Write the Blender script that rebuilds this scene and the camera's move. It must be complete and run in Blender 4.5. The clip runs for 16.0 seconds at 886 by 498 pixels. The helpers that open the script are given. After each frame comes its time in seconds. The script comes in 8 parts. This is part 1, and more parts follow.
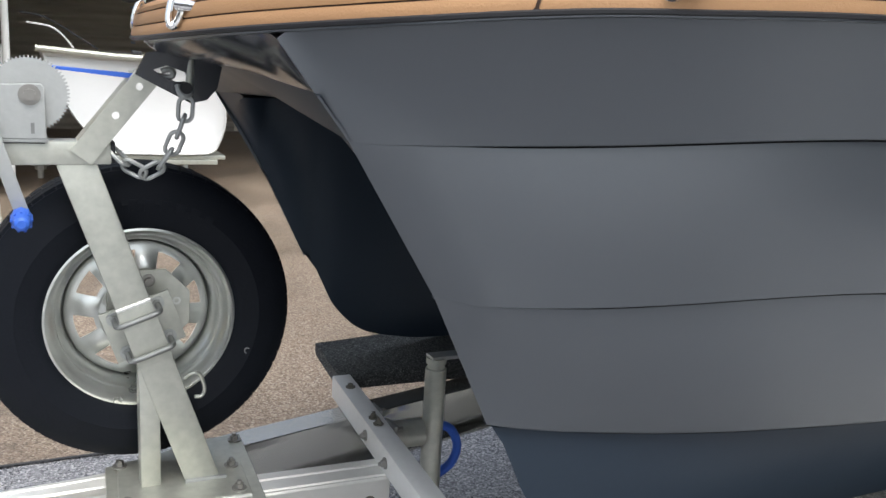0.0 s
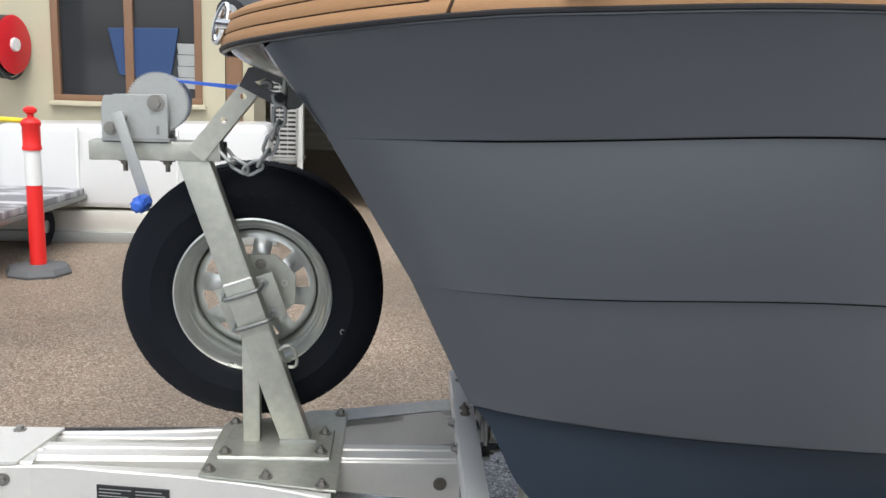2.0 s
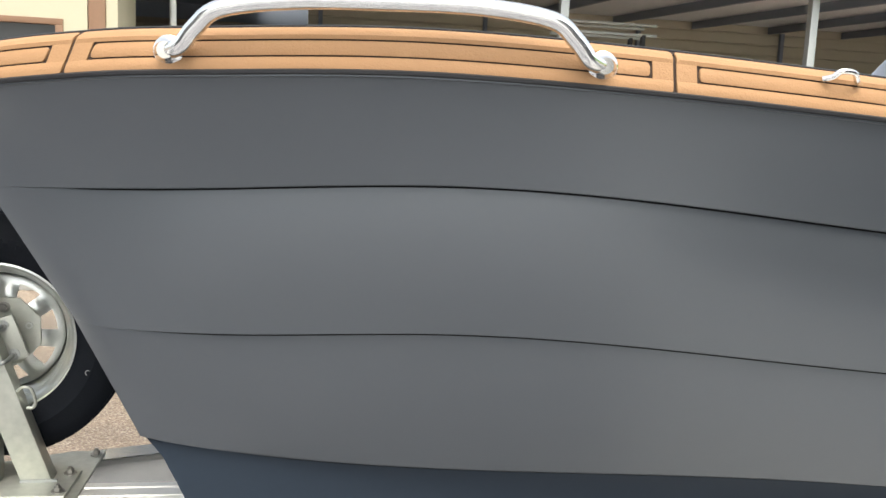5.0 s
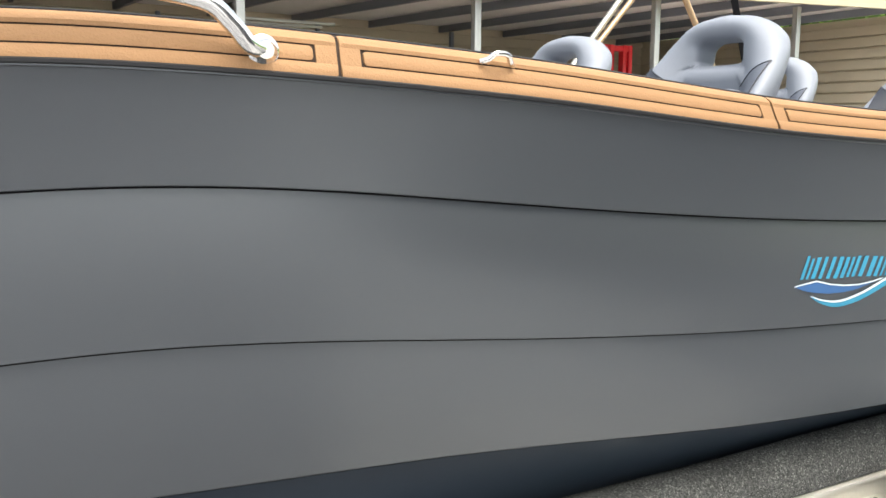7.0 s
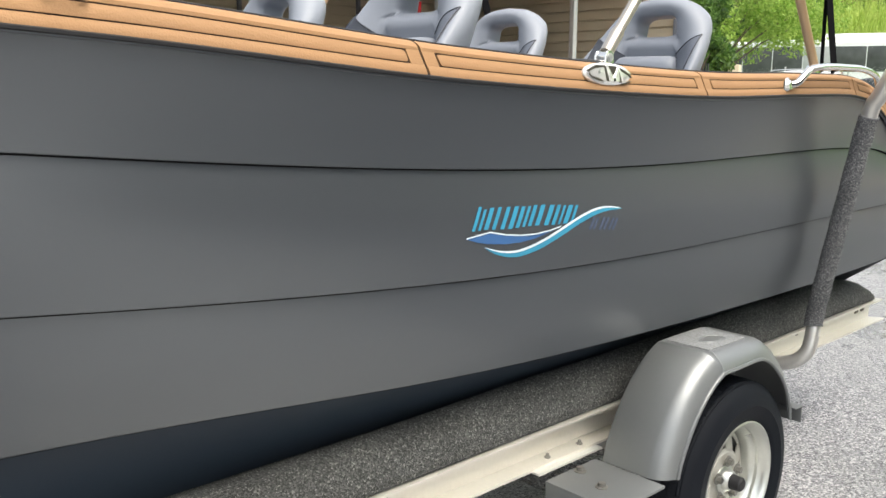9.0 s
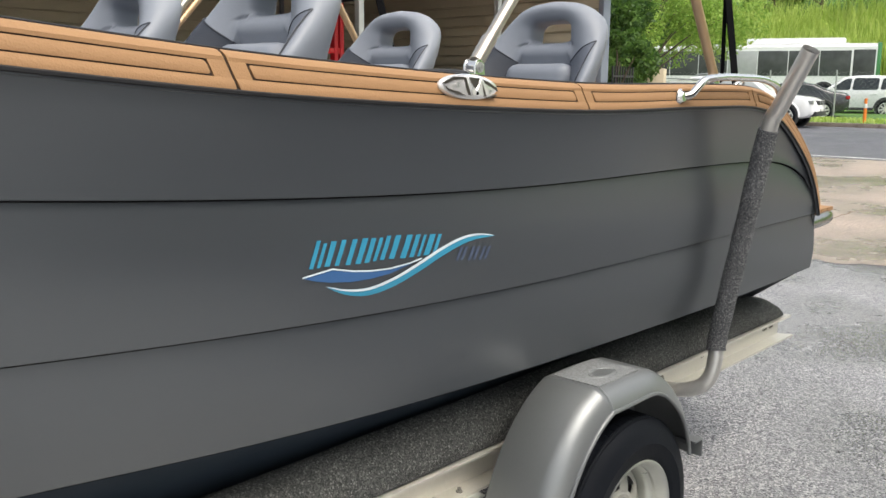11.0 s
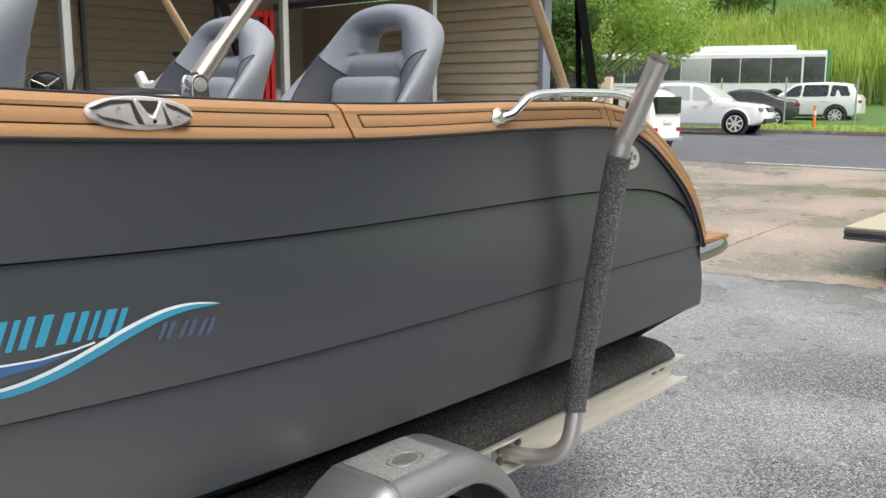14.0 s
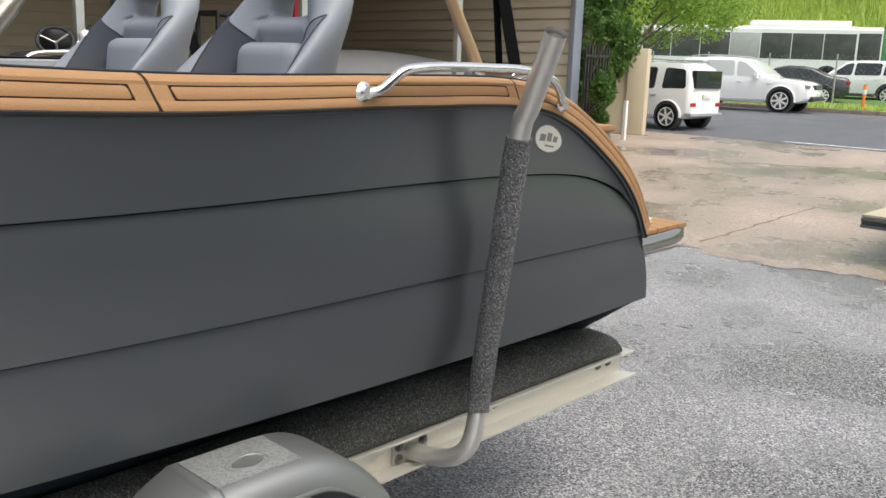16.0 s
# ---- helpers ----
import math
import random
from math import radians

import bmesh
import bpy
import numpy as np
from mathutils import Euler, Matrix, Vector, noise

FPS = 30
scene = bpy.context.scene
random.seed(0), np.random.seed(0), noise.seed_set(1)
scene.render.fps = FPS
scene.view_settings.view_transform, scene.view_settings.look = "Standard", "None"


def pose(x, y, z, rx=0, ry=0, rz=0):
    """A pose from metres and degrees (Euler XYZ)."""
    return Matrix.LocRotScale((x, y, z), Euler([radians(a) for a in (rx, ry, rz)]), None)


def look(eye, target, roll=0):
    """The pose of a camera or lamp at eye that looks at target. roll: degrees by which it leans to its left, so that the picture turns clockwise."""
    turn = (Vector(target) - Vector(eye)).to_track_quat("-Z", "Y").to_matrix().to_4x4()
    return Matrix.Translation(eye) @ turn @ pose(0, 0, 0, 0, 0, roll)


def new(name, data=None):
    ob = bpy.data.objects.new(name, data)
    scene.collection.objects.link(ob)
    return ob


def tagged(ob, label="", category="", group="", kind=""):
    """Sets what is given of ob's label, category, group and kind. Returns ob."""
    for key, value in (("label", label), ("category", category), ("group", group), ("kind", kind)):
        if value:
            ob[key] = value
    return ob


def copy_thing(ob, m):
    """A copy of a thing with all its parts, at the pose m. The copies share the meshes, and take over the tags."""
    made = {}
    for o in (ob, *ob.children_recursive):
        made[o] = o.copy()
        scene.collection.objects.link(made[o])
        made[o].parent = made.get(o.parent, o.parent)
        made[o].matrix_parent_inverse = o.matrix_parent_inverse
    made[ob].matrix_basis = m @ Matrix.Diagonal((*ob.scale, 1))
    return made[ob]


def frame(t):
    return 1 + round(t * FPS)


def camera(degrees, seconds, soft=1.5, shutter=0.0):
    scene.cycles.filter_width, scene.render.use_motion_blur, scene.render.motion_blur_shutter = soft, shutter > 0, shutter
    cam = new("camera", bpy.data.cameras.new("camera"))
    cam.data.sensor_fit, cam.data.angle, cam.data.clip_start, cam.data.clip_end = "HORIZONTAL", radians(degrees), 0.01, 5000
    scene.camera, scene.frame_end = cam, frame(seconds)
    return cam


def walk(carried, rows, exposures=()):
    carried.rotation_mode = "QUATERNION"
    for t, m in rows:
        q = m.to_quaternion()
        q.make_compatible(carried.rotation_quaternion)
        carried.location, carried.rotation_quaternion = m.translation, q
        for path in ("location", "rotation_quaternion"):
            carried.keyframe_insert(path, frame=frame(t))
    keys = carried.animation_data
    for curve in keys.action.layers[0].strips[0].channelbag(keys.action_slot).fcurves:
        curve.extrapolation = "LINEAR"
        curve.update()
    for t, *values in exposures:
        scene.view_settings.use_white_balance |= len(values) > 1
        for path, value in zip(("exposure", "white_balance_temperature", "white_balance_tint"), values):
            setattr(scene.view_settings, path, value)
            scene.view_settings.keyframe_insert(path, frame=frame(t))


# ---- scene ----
cam = camera(53.5, 16.0)
EXPOSURES = [(t, e + 0.55, k, g) for t, e, k, g in ((0.0, 0.55, 6250, 8), (1.5, 0.33, 6250, 8), (3.2, 0.31, 6350, 8), (5.3, 1.05, 6700, 6), (7.0, 1.09, 6750, 6), (8.0, 1.06, 6750, 8), (9.7, 0.56, 6850, 6), (12.0, 0.36, 6760, 8), (13.0, 0.32, 6760, 8), (16.0, 0.32, 6760, 8))]
PATH = [
    (0, (-0.235, -1.625, 1.46), (0.618, 0.132, 1.032), 3.4),
    (0.5, (-0.099, -1.697, 1.462), (0.591, 0.134, 1.048), 3.8),
    (1, (0.024, -1.765, 1.46), (0.539, 0.124, 1.052), 4.0),
    (1.5, (0.117, -1.819, 1.454), (0.48, 0.105, 1.046), 3.3),
    (2, (0.208, -1.881, 1.448), (0.412, 0.067, 1.047), 2.2),
    (2.5, (0.299, -1.952, 1.461), (0.354, 0.012, 1.087), 1.2),
    (2.8, (0.36, -1.997, 1.478), (0.372, -0.031, 1.111), 1.0),
    (3, (0.39, -1.99, 1.476), (0.398, -0.023, 1.119), 1.5),
    (3.2, (0.432, -2.006, 1.473), (0.442, -0.036, 1.125), 1.7),
    (5.3, (0.643, -2.066, 1.484), (1.131, -0.148, 1.198), 2.7),
    (5.5, (0.65, -2.065, 1.485), (1.207, -0.165, 1.202), 2.7),
    (6, (0.654, -2.054, 1.468), (1.362, -0.2, 1.215), 1.9),
    (6.5, (0.642, -2.021, 1.465), (1.527, -0.246, 1.209), 1.1),
    (7, (0.683, -2.018, 1.465), (1.695, -0.317, 1.189), 0.5),
    (7.5, (0.762, -2.035, 1.456), (1.891, -0.415, 1.136), 0.4),
    (8, (0.867, -2.078, 1.459), (2.061, -0.512, 1.113), 0.8),
    (8.5, (0.934, -2.072, 1.449), (2.222, -0.584, 1.093), 0.2),
    (9, (1.008, -2.105, 1.446), (2.346, -0.663, 1.081), 0.3),
    (9.5, (1.048, -2.086, 1.451), (2.45, -0.707, 1.084), 0.0),
    (9.7, (1.082, -2.083, 1.445), (2.488, -0.708, 1.08), 0.2),
    (12, (1.506, -2.034, 1.493), (2.974, -0.724, 1.138), 0.5),
    (12.5, (1.62, -2.045, 1.495), (3.1, -0.747, 1.144), 0.5),
    (13, (1.744, -2.033, 1.497), (3.236, -0.749, 1.149), 0.3),
    (13.5, (1.837, -2.042, 1.499), (3.335, -0.762, 1.157), 0.1),
    (14, (1.934, -2.062, 1.498), (3.429, -0.779, 1.157), 0.2),
    (14.5, (2.075, -2.081, 1.498), (3.556, -0.785, 1.143), 0.7),
    (15, (2.179, -2.114, 1.505), (3.638, -0.797, 1.137), 1.1),
    (15.5, (2.251, -2.172, 1.509), (3.693, -0.841, 1.123), 1.5),
    (16, (2.317, -2.216, 1.517), (3.739, -0.873, 1.102), 1.9),
]
walk(cam, [(t, look(eye, target, roll)) for t, eye, target, roll in PATH], exposures=EXPOSURES)

# ---- light ----
SUN_ELEVATION, SUN_ROTATION = radians(62), radians(180)
world = bpy.data.worlds.new("world")
scene.world = world
world.use_nodes = True
sky = world.node_tree.nodes.new("ShaderNodeTexSky")
sky.sky_type, sky.sun_disc = "NISHITA", False
sky.sun_elevation, sky.sun_rotation = SUN_ELEVATION, SUN_ROTATION
sky.air_density, sky.dust_density, sky.ozone_density = 1.0, 4.0, 1.0
world.node_tree.nodes["Background"].inputs[1].default_value = 0.15
veil = world.node_tree.nodes.new("ShaderNodeHueSaturation")
veil.inputs["Saturation"].default_value = 0.45
world.node_tree.links.new(sky.outputs[0], veil.inputs["Color"])
world.node_tree.links.new(veil.outputs[0], world.node_tree.nodes["Background"].inputs[0])
sun = new("sun", bpy.data.lights.new("sun", "SUN"))
sun.data.energy, sun.data.angle, sun.data.color = 0.9, radians(50), (1.0, 0.95, 0.88)
sun.matrix_world = look((0, 0, 20), (0 - 20 * math.sin(SUN_ROTATION) / math.tan(SUN_ELEVATION), 0 - 20 * math.cos(SUN_ROTATION) / math.tan(SUN_ELEVATION), 0))

# ---- materials ----


def material(name, colour, rough=0.5, metal=0.0, vary=0.15, scale=6.0, fine=60.0, bump=0.0, tone=None, coat=0.0, patch=0.5, rvary=0.08):
    """A surface with stains at one scale and grain at another, both in metres."""
    m = bpy.data.materials.new(name)
    m.use_nodes = True
    nodes, links = m.node_tree.nodes, m.node_tree.links
    b = nodes["Principled BSDF"]
    at = nodes.new("ShaderNodeTexCoord")
    big, small = nodes.new("ShaderNodeTexNoise"), nodes.new("ShaderNodeTexNoise")
    big.inputs["Scale"].default_value, big.inputs["Detail"].default_value = scale, 5
    small.inputs["Scale"].default_value, small.inputs["Detail"].default_value = fine, 3
    for n in (big, small):
        links.new(at.outputs["Object"], n.inputs["Vector"])
    c = Vector(colour)
    lo, hi = c * (1 - vary), Vector([min(1, v * (1 + vary)) for v in c])
    if tone:
        hi = Vector(tone)
    ramp = nodes.new("ShaderNodeMix")
    ramp.data_type = "RGBA"
    ramp.inputs["A"].default_value, ramp.inputs["B"].default_value = (*lo, 1), (*hi, 1)
    blend = nodes.new("ShaderNodeMath")
    blend.operation = "MULTIPLY_ADD"
    links.new(small.outputs["Fac"], blend.inputs[0])
    blend.inputs[1].default_value = 1 - patch
    mul = nodes.new("ShaderNodeMath")
    mul.operation = "MULTIPLY"
    links.new(big.outputs["Fac"], mul.inputs[0])
    mul.inputs[1].default_value = patch
    links.new(mul.outputs[0], blend.inputs[2])
    links.new(blend.outputs[0], ramp.inputs["Factor"])
    links.new(ramp.outputs["Result"], b.inputs["Base Color"])
    rr = nodes.new("ShaderNodeMapRange")
    rr.inputs["To Min"].default_value, rr.inputs["To Max"].default_value = max(0.02, rough - rvary), min(1, rough + rvary)
    links.new(big.outputs["Fac"], rr.inputs["Value"])
    links.new(rr.outputs[0], b.inputs["Roughness"])
    b.inputs["Metallic"].default_value = metal
    b.inputs["Coat Weight"].default_value = coat
    if bump:
        bp = nodes.new("ShaderNodeBump")
        bp.inputs["Strength"].default_value, bp.inputs["Distance"].default_value = min(1.0, bump), 0.004
        links.new(small.outputs["Fac"], bp.inputs["Height"])
        links.new(bp.outputs[0], b.inputs["Normal"])
    return m


def speckled(name, stops, cell=120.0, rough=0.8, bump=0.6, stain=1.2, stain_dark=0.7, wet=0.0, depth=0.004):
    """Aggregate or pile: small cells in several colours under broad stains; wet: how far the stains turn glossy."""
    m = bpy.data.materials.new(name)
    m.use_nodes = True
    nodes, links = m.node_tree.nodes, m.node_tree.links
    b = nodes["Principled BSDF"]
    at = nodes.new("ShaderNodeTexCoord")
    vor = nodes.new("ShaderNodeTexVoronoi")
    vor.inputs["Scale"].default_value = cell
    links.new(at.outputs["Object"], vor.inputs["Vector"])
    ramp = nodes.new("ShaderNodeValToRGB")
    ramp.color_ramp.interpolation = "CONSTANT"
    while len(ramp.color_ramp.elements) < len(stops):
        ramp.color_ramp.elements.new(1.0)
    for e, (p, c) in zip(ramp.color_ramp.elements, stops):
        e.position, e.color = p, (*c, 1)
    sep = nodes.new("ShaderNodeSeparateColor")
    links.new(vor.outputs["Color"], sep.inputs[0])
    links.new(sep.outputs[0], ramp.inputs[0])
    big = nodes.new("ShaderNodeTexNoise")
    big.inputs["Scale"].default_value, big.inputs["Detail"].default_value, big.inputs["Roughness"].default_value = stain, 6, 0.6
    links.new(at.outputs["Object"], big.inputs["Vector"])
    shade = nodes.new("ShaderNodeMapRange")
    shade.inputs["From Min"].default_value, shade.inputs["From Max"].default_value = 0.35, 0.65
    shade.inputs["To Min"].default_value, shade.inputs["To Max"].default_value = stain_dark, 1.1
    links.new(big.outputs["Fac"], shade.inputs["Value"])
    mix = nodes.new("ShaderNodeMix")
    mix.data_type, mix.blend_type = "RGBA", "MULTIPLY"
    mix.inputs["Factor"].default_value = 1.0
    links.new(ramp.outputs[0], mix.inputs["A"])
    links.new(shade.outputs[0], mix.inputs["B"])
    links.new(mix.outputs["Result"], b.inputs["Base Color"])
    rr = nodes.new("ShaderNodeMapRange")
    rr.inputs["From Min"].default_value, rr.inputs["From Max"].default_value = 0.4, 0.6
    rr.inputs["To Min"].default_value, rr.inputs["To Max"].default_value = max(0.1, rough - wet), rough
    links.new(big.outputs["Fac"], rr.inputs["Value"])
    links.new(rr.outputs[0], b.inputs["Roughness"])
    bp = nodes.new("ShaderNodeBump")
    bp.inputs["Strength"].default_value, bp.inputs["Distance"].default_value = bump, depth
    links.new(vor.outputs["Distance"], bp.inputs["Height"])
    links.new(bp.outputs[0], b.inputs["Normal"])
    return m


def glass(name, colour=(0.02, 0.025, 0.03), rough=0.05):
    m = bpy.data.materials.new(name)
    m.use_nodes = True
    b = m.node_tree.nodes["Principled BSDF"]
    b.inputs["Base Color"].default_value, b.inputs["Roughness"].default_value = (*colour, 1), rough
    b.inputs["IOR"].default_value = 1.5
    return m


HULL = material("hull_paint", (0.0965, 0.106, 0.117), 0.32, 0.5, 0.07, 1.3, 90, 0.015, patch=0.8, rvary=0.035)
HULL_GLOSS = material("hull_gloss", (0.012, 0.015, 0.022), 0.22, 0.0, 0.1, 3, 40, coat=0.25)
EVA = material("eva_foam", (0.335, 0.186, 0.086), 0.75, 0.0, 0.10, 5, 300, 0.25)
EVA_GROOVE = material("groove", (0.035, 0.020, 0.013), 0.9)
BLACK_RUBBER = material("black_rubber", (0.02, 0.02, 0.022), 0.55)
TYRE = material("tyre_rubber", (0.0055, 0.0070, 0.0105), 0.62, 0, 0.3, 8, 150, 0.15)
RIM = material("zinc_rim", (0.60, 0.61, 0.575), 0.31, 0.85, 0.14, 9, 60, 0.06, rvary=0.12)
RIM_DULL = material("weathered_rim", (0.50, 0.49, 0.44), 0.42, 0.45, 0.14, 9, 60, 0.06)
CHROME = material("chrome", (0.80, 0.79, 0.77), 0.10, 0.95, 0.03, 4, 50, rvary=0.03)
CLEAT = material("cast_chrome", (0.93, 0.92, 0.90), 0.18, 0.62, 0.03, 4, 50, rvary=0.03)
ALU_PALE = material("bright_aluminium", (0.72, 0.715, 0.69), 0.45, 0.15, 0.1, 6, 70, 0.04)
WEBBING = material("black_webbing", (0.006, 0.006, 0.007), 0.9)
GALV = material("galvanised_steel", (0.455, 0.46, 0.405), 0.40, 0.60, 0.42, 7, 45, 0.12, rvary=0.12)
GALV_DULL = material("dull_zinc", (0.41, 0.42, 0.405), 0.5, 0.6, 0.15, 9, 80, 0.1)
ALU = material("aluminium", (0.70, 0.69, 0.65), 0.40, 0.45, 0.08, 4, 60, 0.03, rvary=0.1)
ALU_WEB = material("mill_aluminium", (0.71, 0.685, 0.62), 0.45, 0.55, 0.1, 5, 80, 0.03)
ALU_BEAM = material("smooth_aluminium", (0.52, 0.52, 0.50), 0.24, 0.9, 0.1, 5, 80, 0.02, rvary=0.06)
GUARD = material("guard_paint", (0.215, 0.224, 0.229), 0.38, 0.5, 0.05, 5, 90, 0.02)
STEEL_BOLT = material("zinc_bolt", (0.27, 0.26, 0.24), 0.34, 0.7, 0.2, 30, 120)
RUSTY = material("dark_bolt", (0.20, 0.185, 0.155), 0.5, 0.7, 0.3, 40, 120)
CARPET = speckled("marine_carpet", [(0, (0.046, 0.048, 0.046)), (0.3, (0.084, 0.087, 0.083)), (0.65, (0.132, 0.135, 0.128)), (0.93, (0.25, 0.252, 0.24))], 320, 0.95, 1.0, 4, 0.75, 0, 0.006)
SLEEVE = speckled("sleeve_carpet", [(0, (0.095, 0.099, 0.106)), (0.3, (0.17, 0.174, 0.183)), (0.65, (0.26, 0.264, 0.274)), (0.9, (0.47, 0.47, 0.47))], 400, 0.95, 1.0, 4, 0.75, 0, 0.006)
DARK_ZINC = material("weathered_zinc", (0.24, 0.245, 0.235), 0.42, 0.6, 0.2, 20, 90)
DRUM = material("pale_blue_drum", (0.27, 0.30, 0.40), 0.5)
POLE = material("pale_zinc_pipe", (0.64, 0.63, 0.60), 0.34, 0.70, 0.12, 8, 70, 0.05)
SEAT = material("grey_vinyl", (0.232, 0.250, 0.288), 0.5, 0, 0.06, 5, 200, 0.08)
SEAT_MID = material("lit_grey_vinyl", (0.115, 0.128, 0.158), 0.5, 0, 0.08, 6, 260, 0.1)
DARK_CHROME = material("dark_steel_tube", (0.30, 0.29, 0.28), 0.22, 0.9, 0.1, 6, 60)
SEAT_DARK = material("dark_shaded_vinyl", (0.030, 0.035, 0.048), 0.55, 0, 0.1, 6, 260, 0.15)
BRONZE = material("bronze_tube", (0.54, 0.37, 0.22), 0.34, 0.55, 0.06, 6, 60)
TUBE_GREY = material("brushed_tube", (0.50, 0.46, 0.40), 0.30, 0.85, 0.08, 6, 90)
BLUE = material("blue_webbing", (0.03, 0.11, 0.50), 0.6, 0, 0.2, 30, 200)
WHITE = material("white_paint", (0.74, 0.74, 0.72), 0.35, 0, 0.04, 3, 40)
WHITE_GEL = material("white_gelcoat", (0.60, 0.60, 0.59), 0.22, 0, 0.03, 2, 30)
LOGO_CYAN = material("logo_cyan", (0.04, 0.29, 0.45), 0.4, 0, 0.05)
LOGO_BLUE = material("logo_blue", (0.045, 0.13, 0.31), 0.4, 0, 0.05)
LOGO_PALE = material("logo_pale", (0.70, 0.80, 0.84), 0.4, 0, 0.05)
LOGO_DIM = material("logo_dim", (0.075, 0.10, 0.16), 0.4, 0, 0.05)
ASPHALT = speckled("asphalt", [(0, (0.085, 0.086, 0.095)), (0.2, (0.20, 0.20, 0.212)), (0.5, (0.31, 0.31, 0.322)), (0.82, (0.54, 0.53, 0.535))], 150, 0.52, 0.9, 0.7, 0.70, 0.36)
BOUNCE_SLAB = speckled("pale_bounce", [(0, (0.24, 0.235, 0.23)), (0.25, (0.42, 0.415, 0.405)), (0.6, (0.53, 0.525, 0.51)), (0.88, (0.66, 0.65, 0.64))], 150, 0.75, 0.5, 0.6, 0.8, 0.15)
APRON = speckled("exposed_aggregate", [(0, (0.14, 0.100, 0.072)), (0.3, (0.25, 0.188, 0.136)), (0.65, (0.32, 0.252, 0.188)), (0.9, (0.44, 0.38, 0.305))], 150, 0.75, 0.7, 0.55, 0.52, 0.3)
FAR_SLAB = speckled("weathered_concrete", [(0, (0.25, 0.192, 0.155)), (0.3, (0.36, 0.288, 0.240)), (0.7, (0.455, 0.375, 0.318))], 60, 0.5, 0.3, 0.45, 0.55, 0.36)
ROAD = speckled("road_tar", [(0, (0.075, 0.077, 0.088)), (0.5, (0.125, 0.125, 0.143)), (0.85, (0.185, 0.185, 0.205))], 60, 0.7, 0.4, 0.25, 0.8, 0.25)
# Navy with the shade under the hull put into its colour.
HULL_BASE = material("shaded_navy", (0.022, 0.032, 0.046), 0.42, 0.0, 0.08, 2, 80, 0.02)
for m, level in ((HULL, 1.0), (TYRE, 0.16), (BLACK_RUBBER, 0.3), (WEBBING, 0.05), (HULL_BASE, 0.25)):
    m.node_tree.nodes["Principled BSDF"].inputs["Specular IOR Level"].default_value = level

# ---- building helpers ----


def part(name, bm, mat, parent=None, label="", smooth=True, angle=35):
    """Links a bmesh as one mesh object, under a thing or a part."""
    me = bpy.data.meshes.new(name)
    if smooth:
        for f in bm.faces:
            f.smooth = True
        for e in bm.edges:
            e.smooth = not (len(e.link_faces) == 2 and e.calc_face_angle(0) > radians(angle))
    bm.to_mesh(me)
    bm.free()
    me.materials.append(mat)
    ob = new(name, me)
    if parent:
        ob.parent = parent
    if label:
        ob["label"] = label
    return ob


def thing(name, label, category, group="", kind="", at=(0, 0, 0)):
    ob = new(name)
    ob.empty_display_size = 0.1
    ob.location = at
    return tagged(ob, label, category, group, kind)


def box(x0, x1, y0, y1, z0, z1, bevel=0.0, bm=None, turn=None):
    own = bmesh.new()
    m = Matrix.Translation(((x0 + x1) / 2, (y0 + y1) / 2, (z0 + z1) / 2)) @ Matrix.Diagonal((abs(x1 - x0), abs(y1 - y0), abs(z1 - z0), 1))
    bmesh.ops.create_cube(own, size=1, matrix=m)
    if bevel:
        bmesh.ops.bevel(own, geom=own.edges[:], offset=bevel, segments=2, affect="EDGES", profile=0.6)
    if turn is not None:
        bmesh.ops.transform(own, matrix=turn, verts=own.verts[:])
    return merge(bm, own)


def merge(bm, own):
    if bm is None:
        return own
    me = bpy.data.meshes.new("tmp")
    own.to_mesh(me)
    own.free()
    bm.from_mesh(me)
    bpy.data.meshes.remove(me)
    return bm


def grid(rows, bm=None, close_u=False, close_v=False, flip=False):
    """A sheet through rows of points."""
    bm = bm or bmesh.new()
    vs = [[bm.verts.new(p) for p in row] for row in rows]
    nr, nc = len(vs), len(vs[0])
    for i in range(nr if close_u else nr - 1):
        for j in range(nc if close_v else nc - 1):
            q = [vs[i][j], vs[i][(j + 1) % nc], vs[(i + 1) % nr][(j + 1) % nc], vs[(i + 1) % nr][j]]
            try:
                bm.faces.new(q[::-1] if flip else q)
            except ValueError:
                pass
    return bm


def weld(bm, dist=1e-5):
    bmesh.ops.remove_doubles(bm, verts=bm.verts[:], dist=dist)
    bmesh.ops.recalc_face_normals(bm, faces=bm.faces[:])
    return bm


def tube(points, radius, seg=12, closed=False, bm=None, caps=True, flat=1.0):
    """A round bar along points; radius may be one number or one for each point."""
    pts = [Vector(p) for p in points]
    n = len(pts)
    rad = radius if isinstance(radius, (list, tuple)) else [radius] * n
    own = bmesh.new()
    rows, side = [], None
    for i, p in enumerate(pts):
        a, b = (pts[(i - 1) % n], pts[(i + 1) % n]) if closed else (pts[max(i - 1, 0)], pts[min(i + 1, n - 1)])
        t = (b - a).normalized()
        if side is None:
            side = t.cross(Vector((0.31, 0.17, 0.93)))
            if side.length < 0.1:
                side = t.cross(Vector((1, 0, 0)))
        side = (side - t * side.dot(t)).normalized()
        up = t.cross(side)
        rows.append([p + (side * math.cos(k * math.tau / seg) + up * math.sin(k * math.tau / seg) * flat) * rad[i] for k in range(seg)])
    grid(rows, own, close_u=closed, close_v=True)
    if caps and not closed:
        own.verts.ensure_lookup_table()
        own.faces.new([own.verts[k] for k in range(seg)][::-1])
        own.faces.new([own.verts[(n - 1) * seg + k] for k in range(seg)])
    bmesh.ops.recalc_face_normals(own, faces=own.faces[:])
    return merge(bm, own)


